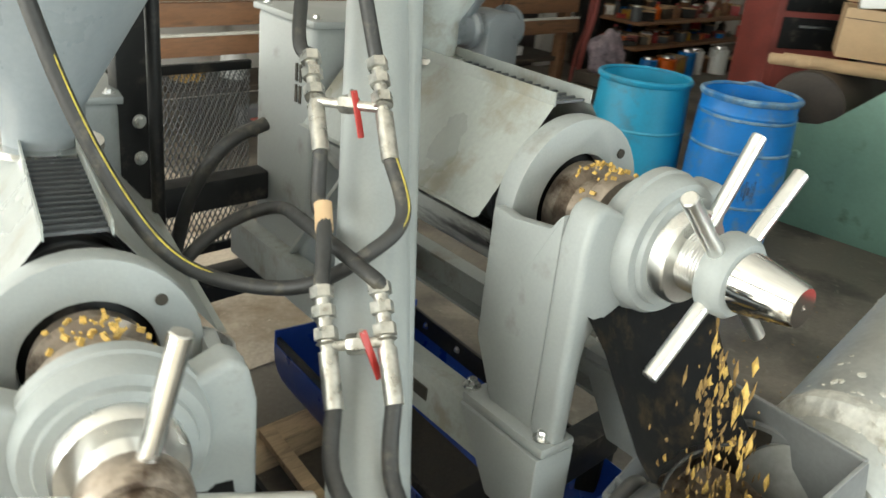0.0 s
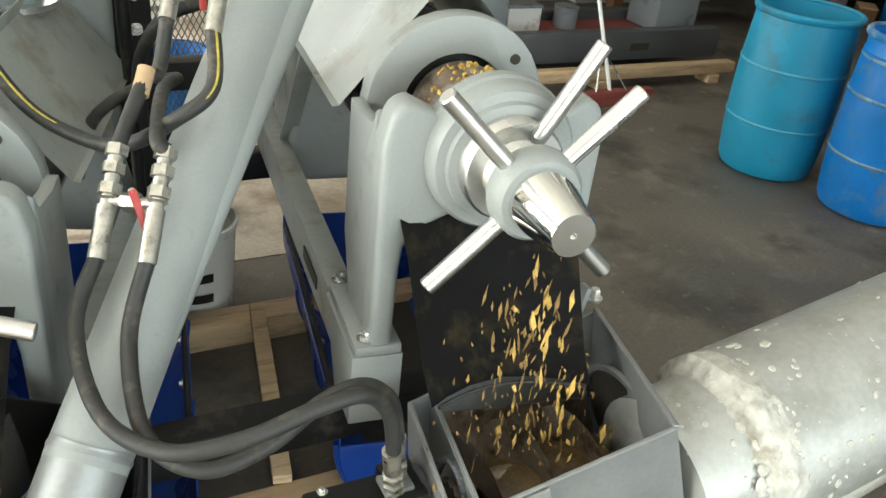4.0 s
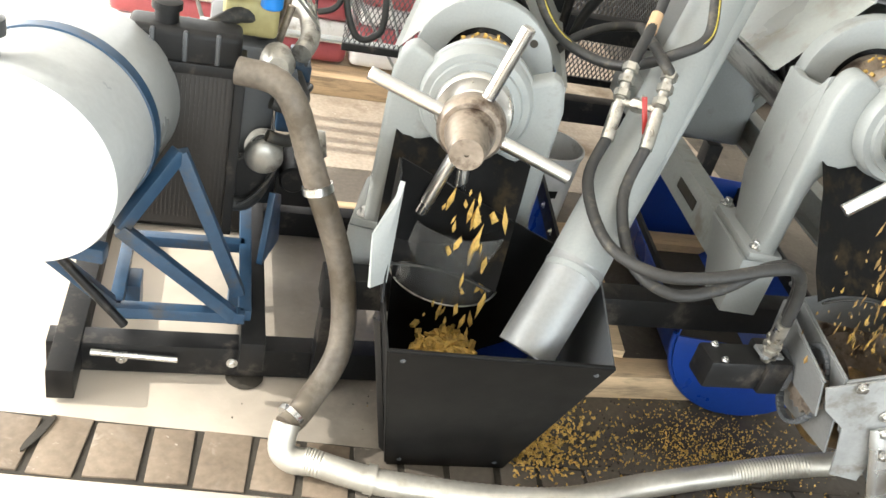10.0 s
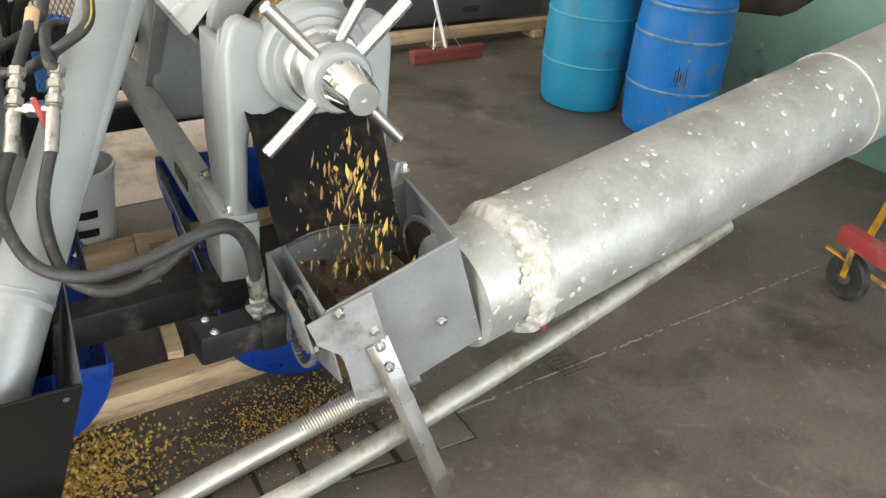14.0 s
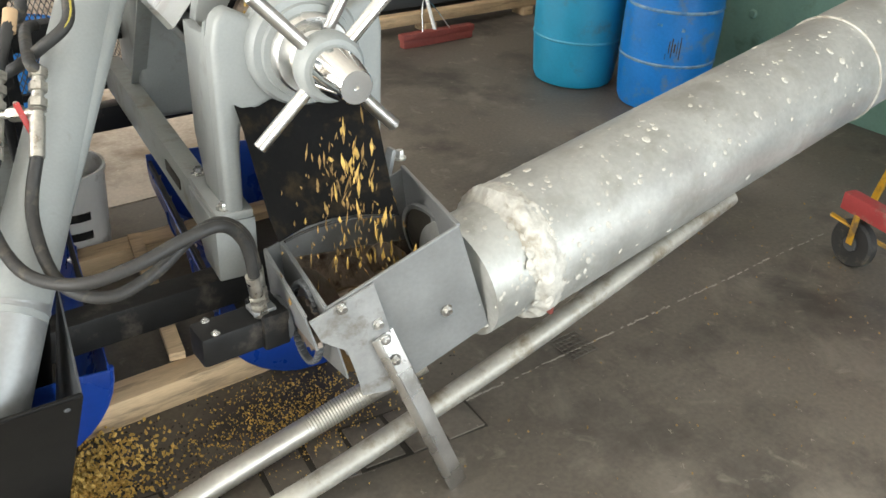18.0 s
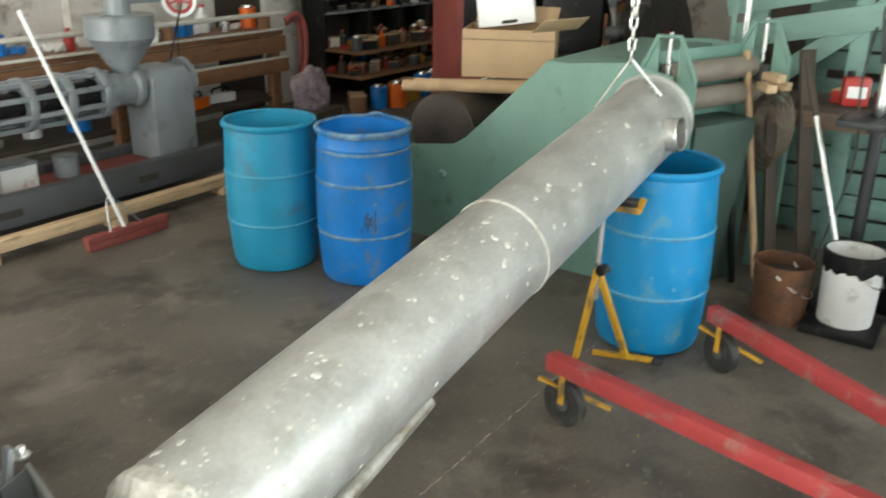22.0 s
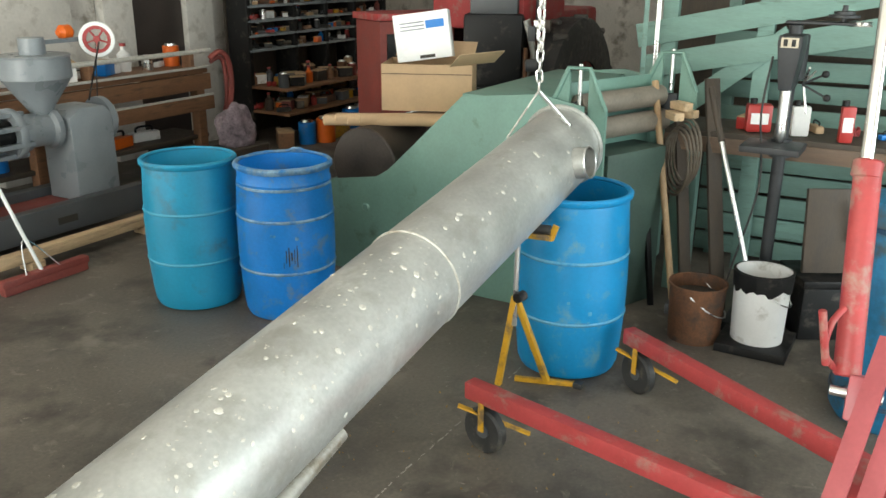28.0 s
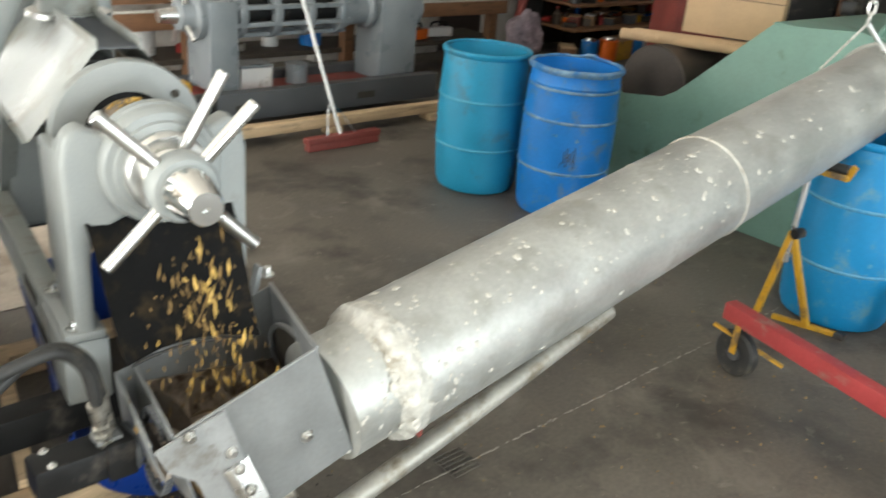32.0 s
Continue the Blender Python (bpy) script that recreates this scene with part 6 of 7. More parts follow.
part("head", box((0.62, 0.07, 0.045), (0, 0, 0.075), 0.01), M_DULLRED, broom, "red-brown wooden head")
part("bristles", box((0.60, 0.06, 0.055), (0, 0, 0.028), 0.01), M_DULLRED, broom)
part("handle", rod((-0.02, 0.0, 0.09), (-0.30, 0.35, 1.45), 0.0125, 14), M_WHITEPAINT, broom, "white painted handle")
part("brace", tube([(-0.14, -0.02, 0.09), (-0.07, 0.06, 0.30), (0.10, -0.02, 0.09)], 0.004, 6), M_STEEL, broom)
fpb = thing("spare_parts_box", g(3.75, 4.68, 0.246), "grey plastic crate of parts on the press tray", "crate")
part("crate", box((0.26, 0.2, 0.16), (0, 0, 0.08), 0.008), M_WHITE, fpb)
part("lid", box((0.27, 0.21, 0.02), (0, 0, 0.17), 0.004), M_FARGREY, fpb)
pot = thing("paint_pot", g(4.15, 4.68, 0.246), "small grey lidded pot on the press tray", "pot")
part("can", lathe([(0, 0), (0.085, 0), (0.085, 0.14), (0.09, 0.145), (0.085, 0.15), (0, 0.15)], 24), M_FARGREY, pot)
jug = thing("yellow_jug", g(3.02, 4.36, 0.0), "yellow plastic can beside the idle press", "can")
part("can", box((0.16, 0.14, 0.42), (0, 0, 0.21), 0.03), M_YELLOW, jug)

# ---- workbench and shelves along the back wall ----
bench = thing("timber_workbench", g(4.5, 5.45), "long orange-brown timber workbench with pale edge strips", "workbench")
part("top", box((5.0, 0.6, 0.05), (0, 0.15, 0.945), 0.006), M_OLDWOOD, bench)
part("front_beam", box((5.0, 0.05, 0.15), (0, -0.16, 0.84), 0.006), M_OLDWOOD, bench)
part("edge_strip", box((5.0, 0.04, 0.02), (0, -0.17, 0.98), 0.003), M_SPECK, bench, "pale worn edge strip")
part("lower_beam", box((5.0, 0.05, 0.13), (0, -0.19, 0.64), 0.006), M_OLDWOOD, bench)
part("lower_strip", box((5.0, 0.03, 0.018), (0, -0.20, 0.715), 0.003), M_SPECK, bench)
part("low_shelf", box((5.0, 0.5, 0.04), (0, 0.15, 0.30), 0.005), M_DARKWOOD, bench)
for x in (-2.4, -0.9, 0.6, 2.4):
    part("leg", box((0.10, 0.10, 0.92), (x, -0.09, 0.46), 0.006), M_OLDWOOD, bench)
part("rail_pipe", rod((-2.4, -0.1, 1.12), (2.6, -0.1, 1.12), 0.022, 14), M_SPECK, bench, "pale pipe lying along the bench")
for x in (-1.6, 1.2, 2.35):
    part("pipe_rest", box((0.05, 0.12, 0.14), (x, -0.05, 1.03), 0.005), M_OLDWOOD, bench)
rnd = random.Random(21)
COLS = [M_RED, M_ORANGE, M_WHITE, M_REDPLASTIC, M_CARD, M_DRUM_BLUE, M_STEEL, M_WHITE, M_YELLOW]
DARKS = [M_BLACK, M_GUNMETAL, M_RUST, M_DULLRED, M_OLDWOOD, M_DARKWOOD, M_RUBBER, M_EXHAUST]


def clutter(name, m, kind, mat, s, label):
    """One small workshop thing: a can, box, jar, tool case or coil."""
    p = thing(name, m, label, name.replace("_", " "), "workshop clutter")
    if kind == 0:
        part("body", lathe([(0, 0), (s * 0.42, 0), (s * 0.42, s), (s * 0.44, s * 1.02), (s * 0.40, s * 1.05), (0, s * 1.05)], 16), mat, p)
        part("lid", lathe([(0, 0), (s * 0.3, 0), (s * 0.28, s * 0.12), (0, s * 0.12)], 14, m=pose(0, 0, s * 1.05)), M_STEEL, p)
    elif kind == 1:
        part("body", box((s * 1.3, s * 0.8, s * 0.8), (0, 0, s * 0.4), 0.006), mat, p)
        part("flap", box((s * 1.32, s * 0.82, s * 0.08), (0, 0, s * 0.82), 0.003), M_CARD if mat is not M_CARD else M_WHITE, p)
    elif kind == 2:
        part("body", lathe([(0, 0), (s * 0.3, 0), (s * 0.32, s * 0.1), (s * 0.32, s * 0.8), (s * 0.12, s), (s * 0.12, s * 1.2), (0, s * 1.2)], 16), mat, p)
        part("cap", lathe([(0, 0), (s * 0.15, 0), (s * 0.15, s * 0.14), (0, s * 0.14)], 12, m=pose(0, 0, s * 1.18)), M_RED if mat is not M_RED else M_WHITE, p)
    elif kind == 3:
        part("body", box((s * 1.6, s * 0.6, s * 0.5), (0, 0, s * 0.25), 0.012), mat, p)
        part("grip", tube([(-s * 0.5, 0, s * 0.5), (-s * 0.4, 0, s * 0.75), (s * 0.4, 0, s * 0.75), (s * 0.5, 0, s * 0.5)], s * 0.06, 8), M_BLACK, p)
    else:
        ring = [(s * 0.45 * math.cos(t * math.pi / 10), s * 0.45 * math.sin(t * math.pi / 10), s * 0.09 + 0.02 * (t % 3)) for t in range(41)]
        part("coil", tube(ring, s * 0.08, 6, per=0), mat, p)
    return p


KINDS = (("tin_can", "old tin can standing among workshop clutter"), ("small_carton", "small worn carton among workshop clutter"), ("oil_bottle", "plastic oil bottle among workshop clutter"), ("tool_case", "tool case with a grip among workshop clutter"), ("cable_coil", "coil of cable among workshop clutter"))
for k in range(26):
    i = rnd.randrange(5)
    clutter(KINDS[i][0], g(2.3 + 0.185 * k + rnd.uniform(-0.05, 0.05), 5.62 + rnd.uniform(-0.08, 0.12), 0.97, rnd.uniform(0, 180)), i, rnd.choice(COLS), rnd.uniform(0.09, 0.20), KINDS[i][1])
for k in range(12):
    i = rnd.randrange(5)
    clutter(KINDS[i][0], g(2.2 + 0.38 * k, 5.55 + rnd.uniform(-0.08, 0.12), 0.32, rnd.uniform(0, 180)), i, rnd.choice(COLS), rnd.uniform(0.12, 0.24), KINDS[i][1])

SHELF = g(9.45, 5.85, 0, 0)
rack = thing("shelf_rack", SHELF, "tall dark shelf rack crowded with tins, tools and cartons", "shelf")
LEV = (0.34, 0.61, 1.00, 1.16, 1.32, 1.48, 1.66, 1.86)
for z in LEV:
    part("board", box((2.7, 0.80 if z < 0.7 else 0.30, 0.03), (0, -0.22 if z < 0.7 else 0.05, z), 0.004), M_OLDWOOD if z < 0.7 else M_FARGREY, rack)
for x in (-1.33, -0.55, 0.05, 0.65, 1.33):
    part("upright", box((0.06, 0.30, 2.05), (x, 0.05, 1.025), 0.005), M_BLACK, rack)
part("back_panel", box((2.7, 0.02, 2.0), (0, 0.24, 1.02), 0.0), M_DARKWOOD, rack)
for z in LEV[:-1]:
    for y in ((-0.46, -0.28, -0.08) if z < 0.7 else (-0.03, 0.09)):
        x = -1.27
        while x < 1.27:
            i = rnd.choice((0, 1, 1, 2, 3, 3, 4))
            s = rnd.uniform(0.06, 0.17) if z < 0.7 else rnd.uniform(0.035, 0.105)
            clutter(KINDS[i][0], SHELF @ pose(x, y + rnd.uniform(-0.06, 0.06), z + 0.016, 0, 0, rnd.uniform(-60, 60)), i, rnd.choice(DARKS if rnd.random() < 0.6 else COLS), s, KINDS[i][1])
            x += s * (1.3 if i == 3 else 0.95) + rnd.uniform(0.0, 0.08)
jk = thing("work_jacket", g(6.62, 4.60, 0.50), "crumpled striped jacket thrown over a box", "jacket")
bm = bmesh.new()
bmesh.ops.create_icosphere(bm, subdivisions=4, radius=0.2)
for v in bm.verts:
    v.co = Vector((v.co.x * 1.0, v.co.y * 0.7, v.co.z * 1.1)) * (1 + 0.35 * noise.noise(v.co * 7) + 0.15 * noise.noise(v.co * 19))
part("cloth", bm, M_CLOTH, jk)
jb = thing("wooden_crate", g(6.62, 4.60, 0), "dark wooden crate beneath the jacket", "crate")
for k in range(3):
    part("slat", box((0.45, 0.35, 0.10), (0, 0, 0.06 + 0.115 * k), 0.005), M_DARKWOOD, jb)

for k in range(14):
    i = rnd.choice((1, 1, 3, 0))
    clutter(KINDS[i][0], g(8.1 + 0.19 * k + rnd.uniform(-0.05, 0.05), 5.1 + rnd.uniform(-0.1, 0.25), 0.0, rnd.uniform(-50, 50)), i, rnd.choice(COLS + DARKS), rnd.uniform(0.16, 0.30), KINDS[i][1])
for k in range(9):
    i = rnd.choice((2, 2, 0))
    clutter(KINDS[i][0], SHELF @ pose(-1.2 + 0.29 * k + rnd.uniform(-0.05, 0.05), 0.02, 1.876, 0, 0, rnd.uniform(-50, 50)), i, rnd.choice((M_WHITE, M_WHITE, M_STEEL, M_RED)), rnd.uniform(0.14, 0.22), KINDS[i][1])
rh = thing("hose_loop", g(7.12, 5.28, 0.55), "dark red rubber hose looped over the bench end", "hose")
part("hose", tube([(-0.10, 0, 0.50), (0.0, -0.04, 0.56), (0.10, -0.05, 0.46), (0.13, -0.04, 0.2), (0.10, 0, -0.1), (0.12, 0.05, -0.4)], 0.028, 12), M_DULLRED, rh)
part("hose", tube([(-0.06, 0.04, 0.46), (0.03, 0.0, 0.50), (0.08, -0.01, 0.4), (0.09, 0.0, 0.1), (0.05, 0.05, -0.2), (0.0, 0.05, -0.5)], 0.02, 12), M_DULLRED, rh)

# ---- tractor and lathe beyond ----
M_LUG = material("dusty tyre lug", (0.075, 0.07, 0.062), 0.75, vary=0.3, scale=12, grain=60, bump=0.3)
tr = thing("tractor", g(8.75, 2.62, 0, 180), "red farm tractor parked with a large ribbed tyre towards the room", "tractor")
part("hood", box((1.3, 0.6, 0.55), (-0.3, 0, 1.25), 0.06), M_RED, tr)
part("cab", box((0.9, 0.9, 0.7), (0.75, 0, 1.75), 0.05), M_RED, tr)
part("cab_window", box((0.5, 0.02, 0.4), (0.75, -0.455, 1.82), 0.01), M_GLASS, tr)
part("chassis", box((2.0, 0.4, 0.3), (0, 0, 0.85), 0.03), M_BLACK, tr)
for x, y, r in ((-0.8, -0.5, 0.42), (0.6, -0.65, 0.75), (0.6, 0.65, 0.75), (-0.8, 0.5, 0.42)):
    w = part("wheel", lathe([(r * 0.5, -0.14), (r * 0.92, -0.15), (r, -0.11), (r, 0.11), (r * 0.92, 0.15), (r * 0.5, 0.14)], 40, m=pose(x, y, r, 90, 0, 0), cap=False), M_RUBBER, tr, "black ribbed tyre")
    part("rim", lathe([(0, -0.05), (r * 0.5, -0.12), (r * 0.52, 0), (r * 0.5, 0.12), (0, 0.05)], 32, m=pose(x, y, r, 90, 0, 0)), M_RED, w)
    for k in range(20):
        a = 2 * math.pi * k / 20
        part("lug", box((0.05, 0.13, 0.05), (x + r * math.cos(a), y + (0.07 if k % 2 else -0.07), r + r * math.sin(a)), 0.01, turn=(0, -math.degrees(a), 25 if k % 2 else -25), segs=1), M_LUG, w)
rc = thing("red_cabinet", g(7.55, 3.35, 0, -30), "red sheet-steel tool cabinet crowded with parts", "cabinet")
part("body", box((0.75, 0.5, 1.45), (0, 0, 0.74), 0.015), M_DULLRED, rc)
part("top_frame", box((0.8, 0.54, 0.06), (0, 0, 1.50), 0.01), M_RED, rc)
for k in range(4):
    # upper two panels black: the open frame's shadowy interior put into colour
    dr = part("front_panel", box((0.62, 0.02, 0.26), (0, -0.255, 0.3 + 0.31 * k), 0.006), M_BLACK if k > 1 else M_DULLRED, rc)
    part("handle", box((0.3, 0.02, 0.02), (0, -0.28, 0.36 + 0.31 * k), 0.004), M_STEEL, dr)
la = thing("engine_on_stand", g(7.6, 2.45, 0, 20), "dark engine block hung full of parts on a stand", "engine")
part("block", box((0.55, 0.5, 0.6), (0, 0, 1.25), 0.04), M_BLACK, la)
part("head", box((0.45, 0.4, 0.16), (0, 0, 1.62), 0.02), M_GUNMETAL, la)
for k in range(6):
    part("pipe", tube([(-0.25 + 0.1 * k, -0.26, 1.0), (-0.24 + 0.1 * k, -0.34, 1.2), (-0.25 + 0.1 * k, -0.27, 1.5)], 0.022, 8), M_ALU, la)
part("stand", box((0.5, 0.5, 0.95), (0, 0, 0.475), 0.02), M_BLACK, la)
rnd_e = random.Random(31)
for k in range(22):
    x, y, z, hgt = rnd_e.uniform(-0.34, 0.34), -0.27 - rnd_e.uniform(0.0, 0.12), rnd_e.uniform(0.95, 1.45), rnd_e.uniform(0.08, 0.34)
    mat = rnd_e.choice((M_BLACK, M_GUNMETAL, M_RUBBER, M_STEEL, M_EXHAUST, M_RUST))
    if k % 3 == 0:
        part("casting", lathe([(0.02, 0), (0.05, 0.01), (0.055, hgt * 0.4), (0.03, hgt * 0.45)], 16, m=pose(x, y, z) @ FRONT), mat, la)
    elif k % 3 == 1:
        part("rod", rod((x, y, z), (x + rnd_e.uniform(-0.06, 0.06), y, min(1.85, z + hgt)), rnd_e.uniform(0.008, 0.02), 10), mat, la)
    else:
        part("fitting_block", box((rnd_e.uniform(0.04, 0.10), 0.06, hgt * 0.6), (x, y, z + hgt * 0.3), 0.01), mat, la)

# ---- the green sheet roller ----
gr = thing("sheet_roller", g(5.2, 1.45), "pale green sheet-rolling machine with a sloping side and dark roll", "roller")
side_o = [(-0.75, 0.0), (1.0, 0.0), (1.0, 0.60), (0.62, 0.66), (0.52, 0.72), (0.0, 1.22), (-0.50, 1.27), (-0.75, 1.22)]
part("side_panel", extrude(side_o, 0.02, m=pose(0.01, 0, 0, 0, 0, 90), bevel=0.004), M_GREEN, gr)
part("far_panel", extrude(side_o, 0.02, m=pose(1.4, 0, 0, 0, 0, 90), bevel=0.004), M_GREEN, gr)
part("slope_plate", bar((0.7, 0.53, 0.71), (0.7, 0.0, 1.21), 1.4, 0.01), M_GREEN, gr)
part("deck", box((1.4, 0.5, 0.02), (0.7, -0.25, 1.225), 0.003), M_GREEN, gr)
part("roll", lathe([(0.05, 0), (0.235, 0), (0.245, 0.01), (0.245, 1.36), (0.05, 1.36)], 48, m=pose(0.02, 0.73, 0.715, 0, 90, 0)), M_ROLL, gr, "dark brown steel roll")
part("rear_plate", box((1.4, 0.02, 0.6), (0.7, 0.98, 0.3), 0.003), M_GREEN, gr)
part("knob", lathe([(0.02, 0), (0.03, 0.01), (0.02, 0.02)], 16, m=pose(0.0, 0.70, 0.45, 0, -90, 0)), M_GREEN, gr)


def bracket(u, v, h, label):
    p = thing("roller_bracket", g(u, v, 0), label, "bracket", "green end brackets")
    o = [(-0.16, 0.0), (0.16, 0.0), (0.16, h - 0.22), (0.06, h), (-0.06, h), (-0.16, h - 0.22)]
    i = [(-0.05, h - 0.20), (-0.02, h - 0.04), (0.02, h - 0.04), (0.05, h - 0.20)]
    for s in (-1, 1):
        half = [(s * 0.16, 0.0), (s * 0.055, 0.0), (s * 0.055, h - 0.035), (s * 0.065, h - 0.02), (s * 0.16, h - 0.22)]
        part("plate", extrude(half if s < 0 else half[::-1], 0.03, m=pose(0.015, 0, 0, 0, 0, 90), bevel=0.003), M_GREEN, p)
    part("bearing_block", box((0.05, 0.10, 0.16), (0, 0, h - 0.32), 0.006), M_CASTIRON, p, "dark bearing block")
    part("cross_tie", box((0.026, 0.11, 0.12), (0, 0, h - 0.62), 0.003), M_GREEN, p)
    part("rim", tube([(-0.02, y, z) for y, z in o[2:]], 0.014, 8, per=0), M_GREEN, p)
    part("screw", rod((0, 0, h - 0.22), (0, 0, h + 0.02), 0.012, 12), M_STEEL, p)
    return p


bracket(5.25, 0.75, 1.42, "pale green bracket plate with an adjusting screw")
bracket(5.95, 0.45, 1.46, "pale green bracket plate at the far roller end")
rolls = thing("roller_set", g(5.55, 0.62, 0), "three worn steel rollers between green brackets", "roller")
for k, z in enumerate((1.07, 1.21)):
    part("roller", rod((-0.27, 0.12 + 0.03 * k, z), (0.38, -0.15 + 0.03 * k, z), 0.062, 28), M_ROLLER, rolls)
    part("shaft", rod((-0.31, 0.135 + 0.03 * k, z), (0.42, -0.165 + 0.03 * k, z), 0.025, 16), M_CASTIRON, rolls)
part("bed_plate", bar((-0.25, 0.21, 1.12), (0.38, -0.05, 1.12), 0.012, 0.42), M_GREEN, rolls)
# shade under the rollers painted in with the darker green
part("trestle", box((0.5, 0.3, 0.95), (0.02, 0, 0.475), 0.01, turn=(0, 0, -22)), M_GREENSHADE, rolls)

cb = thing("cardboard_carton", g(5.72, 1.98, 1.045, -66), "open brown cardboard carton on the green machine", "carton")
part("bottom", box((0.58, 0.42, 0.006), (0, 0, 0.003), 0.001), M_CARD, cb)
for s in (-1, 1):
    part("side", box((0.58, 0.006, 0.29), (0, 0.207 * s, 0.15), 0.001), M_CARD, cb)
    part("side", box((0.006, 0.404, 0.29), (0.287 * s, 0, 0.15), 0.001), M_CARD, cb)
part("fold_line", box((0.575, 0.002, 0.006), (0, -0.2115, 0.235), 0), M_BENCHWOOD, cb, "faint fold line")
part("flap", bar((0.29, -0.20, 0.30), (0.36, -0.26, 0.38), 0.4, 0.005), M_CARD, cb)
part("flap", bar((0.0, 0.21, 0.30), (0.02, 0.30, 0.40), 0.56, 0.005), M_CARD, cb)
wb = thing("white_carton", g(5.74, 2.02, 1.345, -66, -6, -8), "white printed carton standing tilted in the brown one", "carton")
part("body", box((0.36, 0.16, 0.30), (0, 0, 0.15), 0.004), M_WHITEPAINT, wb)
part("print_bar", box((0.12, 0.002, 0.05), (0.09, -0.081, 0.22), 0), M_DRUM_BLUE, wb, "blue printed panel")
for k in range(3):
    part("print_bar", box((0.16, 0.002, 0.008), (-0.06, -0.081, 0.24 - 0.022 * k), 0), M_FARGREY, wb, "grey line of print")
# dark strip painting the shade of the hand hole
part("hand_hole", box((0.10, 0.002, 0.02), (0.02, -0.081, 0.02), 0), M_GRIMEDARK, wb)
for k in range(4):
    ct = thing("cardboard_tube", g(5.40 + 0.05 * k, 2.10 - 0.06 * k, 0.985 + 0.012 * (k % 2), -62 + 3 * k), "long brown cardboard tube lying on the green machine", "tube", "cardboard tubes")
    part("tube", rod((-0.42, 0, 0), (0.55, 0, 0), 0.035, 20), M_CARD, ct)
    part("end_plug", rod((-0.425, 0, 0), (-0.41, 0, 0), 0.028, 16), M_PINE, ct)
ps = thing("parcel", g(5.0, 2.55, 0.62), "blue and white wrapped parcel beside the roll", "parcel")
part("body", box((0.18, 0.16, 0.16), (0, 0, 0.08), 0.01), M_WHITE, ps)
part("print_bar", box((0.10, 0.17, 0.05), (0, 0, 0.08), 0.002), M_DRUM_BLUE, ps)

# ---- the green boarded side ----
east = thing("board_wall", g(6.75, -0.6), "pale green horizontal board wall with gaps between boards", "wall", kind="structure")
for k in range(10):
    part("board", box((0.03, 3.0, 0.125 + 0.012 * math.sin(7 * k)), (0.006 * math.sin(5 * k), -0.5, 0.10 + 0.152 * k), 0.004, turn=(0.5 * math.sin(3 * k), 0, 0)), M_GREENWOOD, east)
for v in (-1.6, -0.3, 0.9):
    part("stud", box((0.08, 0.08, 2.2), (0.06, v, 1.1), 0.004), M_GREENWOOD, east)
diag = thing("board_gate", g(6.5, -0.3), "leaning pale green gate of wide diagonal boards", "gate")
for a, b, w in (((0.0, 1.15, 1.50), (0.0, -1.3, 2.02), 0.15), ((0.0, 1.1, 1.30), (0.0, -1.0, 1.74), 0.15), ((0.02, 0.95, 0.95), (0.02, 0.2, 1.55), 0.12)):
    part("board", bar(a, b, 0.03, w), M_GREENWOOD, diag)
for v in (0.95, 0.35):
    part("upright", box((0.06, 0.10, 2.0), (0.05, v, 1.0), 0.004), M_GREENWOOD, diag)
eb = thing("side_bench", g(6.15, -0.55), "narrow dark timber bench along the green boards", "workbench")
part("top", box((0.5, 2.0, 0.05), (0, 0, 1.0), 0.005), M_DARKWOOD, eb)
part("front_rail", box((0.04, 2.0, 0.09), (-0.24, 0, 0.95), 0.004), M_BENCHWOOD, eb)
for v in (-0.9, 0.9):
    part("leg", box((0.09, 0.09, 0.96), (0.1, v, 0.48), 0.004), M_GREENWOOD, eb)


def canister(u, v, mat, label, w=0.13, h=0.2):
    p = thing("canister", g(u, v, 1.027, 20), label, "canister", "canisters on the bench")
    part("body", box((w * 0.7, w, h), (0, 0, h / 2), 0.015), mat, p)
    part("cap", lathe([(0.02, 0), (0.02, 0.03), (0, 0.03)], 14, m=pose(0, w * 0.25, h)), M_BLACK, p)
    part("label_panel", box((0.002, w * 0.7, h * 0.4), (-w * 0.352, 0, h * 0.5), 0), M_WHITE, p, "pale blank label panel")
    return p


canister(6.05, -0.05, M_REDPLASTIC, "red plastic oil canister on the bench", 0.14, 0.16)
canister(6.03, -0.28, M_WHITE, "white plastic jug with a red label on the bench", 0.10, 0.17)
canister(5.95, -0.53, M_REDPLASTIC, "slim red plastic bottle on the bench", 0.075, 0.20)
for k in range(9):
    i = rnd.randrange(5)
    clutter(KINDS[i][0], g(6.2 + rnd.uniform(-0.1, 0.1), -1.3 + 0.19 * k, 1.027, rnd.uniform(0, 180)), i, rnd.choice(COLS), rnd.uniform(0.06, 0.12), KINDS[i][1])

dp = thing("drill_press", g(5.72, -0.24), "old dark grey pillar drill press standing on the floor", "drill press")
part("column", rod((0, 0, 0.06), (0, 0, 1.66), 0.034, 24), M_CASTIRON, dp)
part("base", box((0.42, 0.30, 0.06), (-0.08, 0, 0.03), 0.012), M_CASTIRON, dp)
part("table", box((0.26, 0.30, 0.035), (-0.12, 0.02, 1.03), 0.006), M_CASTIRON, dp)
part("table_clamp", lathe([(0.036, 0), (0.055, 0), (0.055, 0.10), (0.036, 0.10)], 20, m=pose(0, 0, 0.96), cap=False), M_CASTIRON, dp)
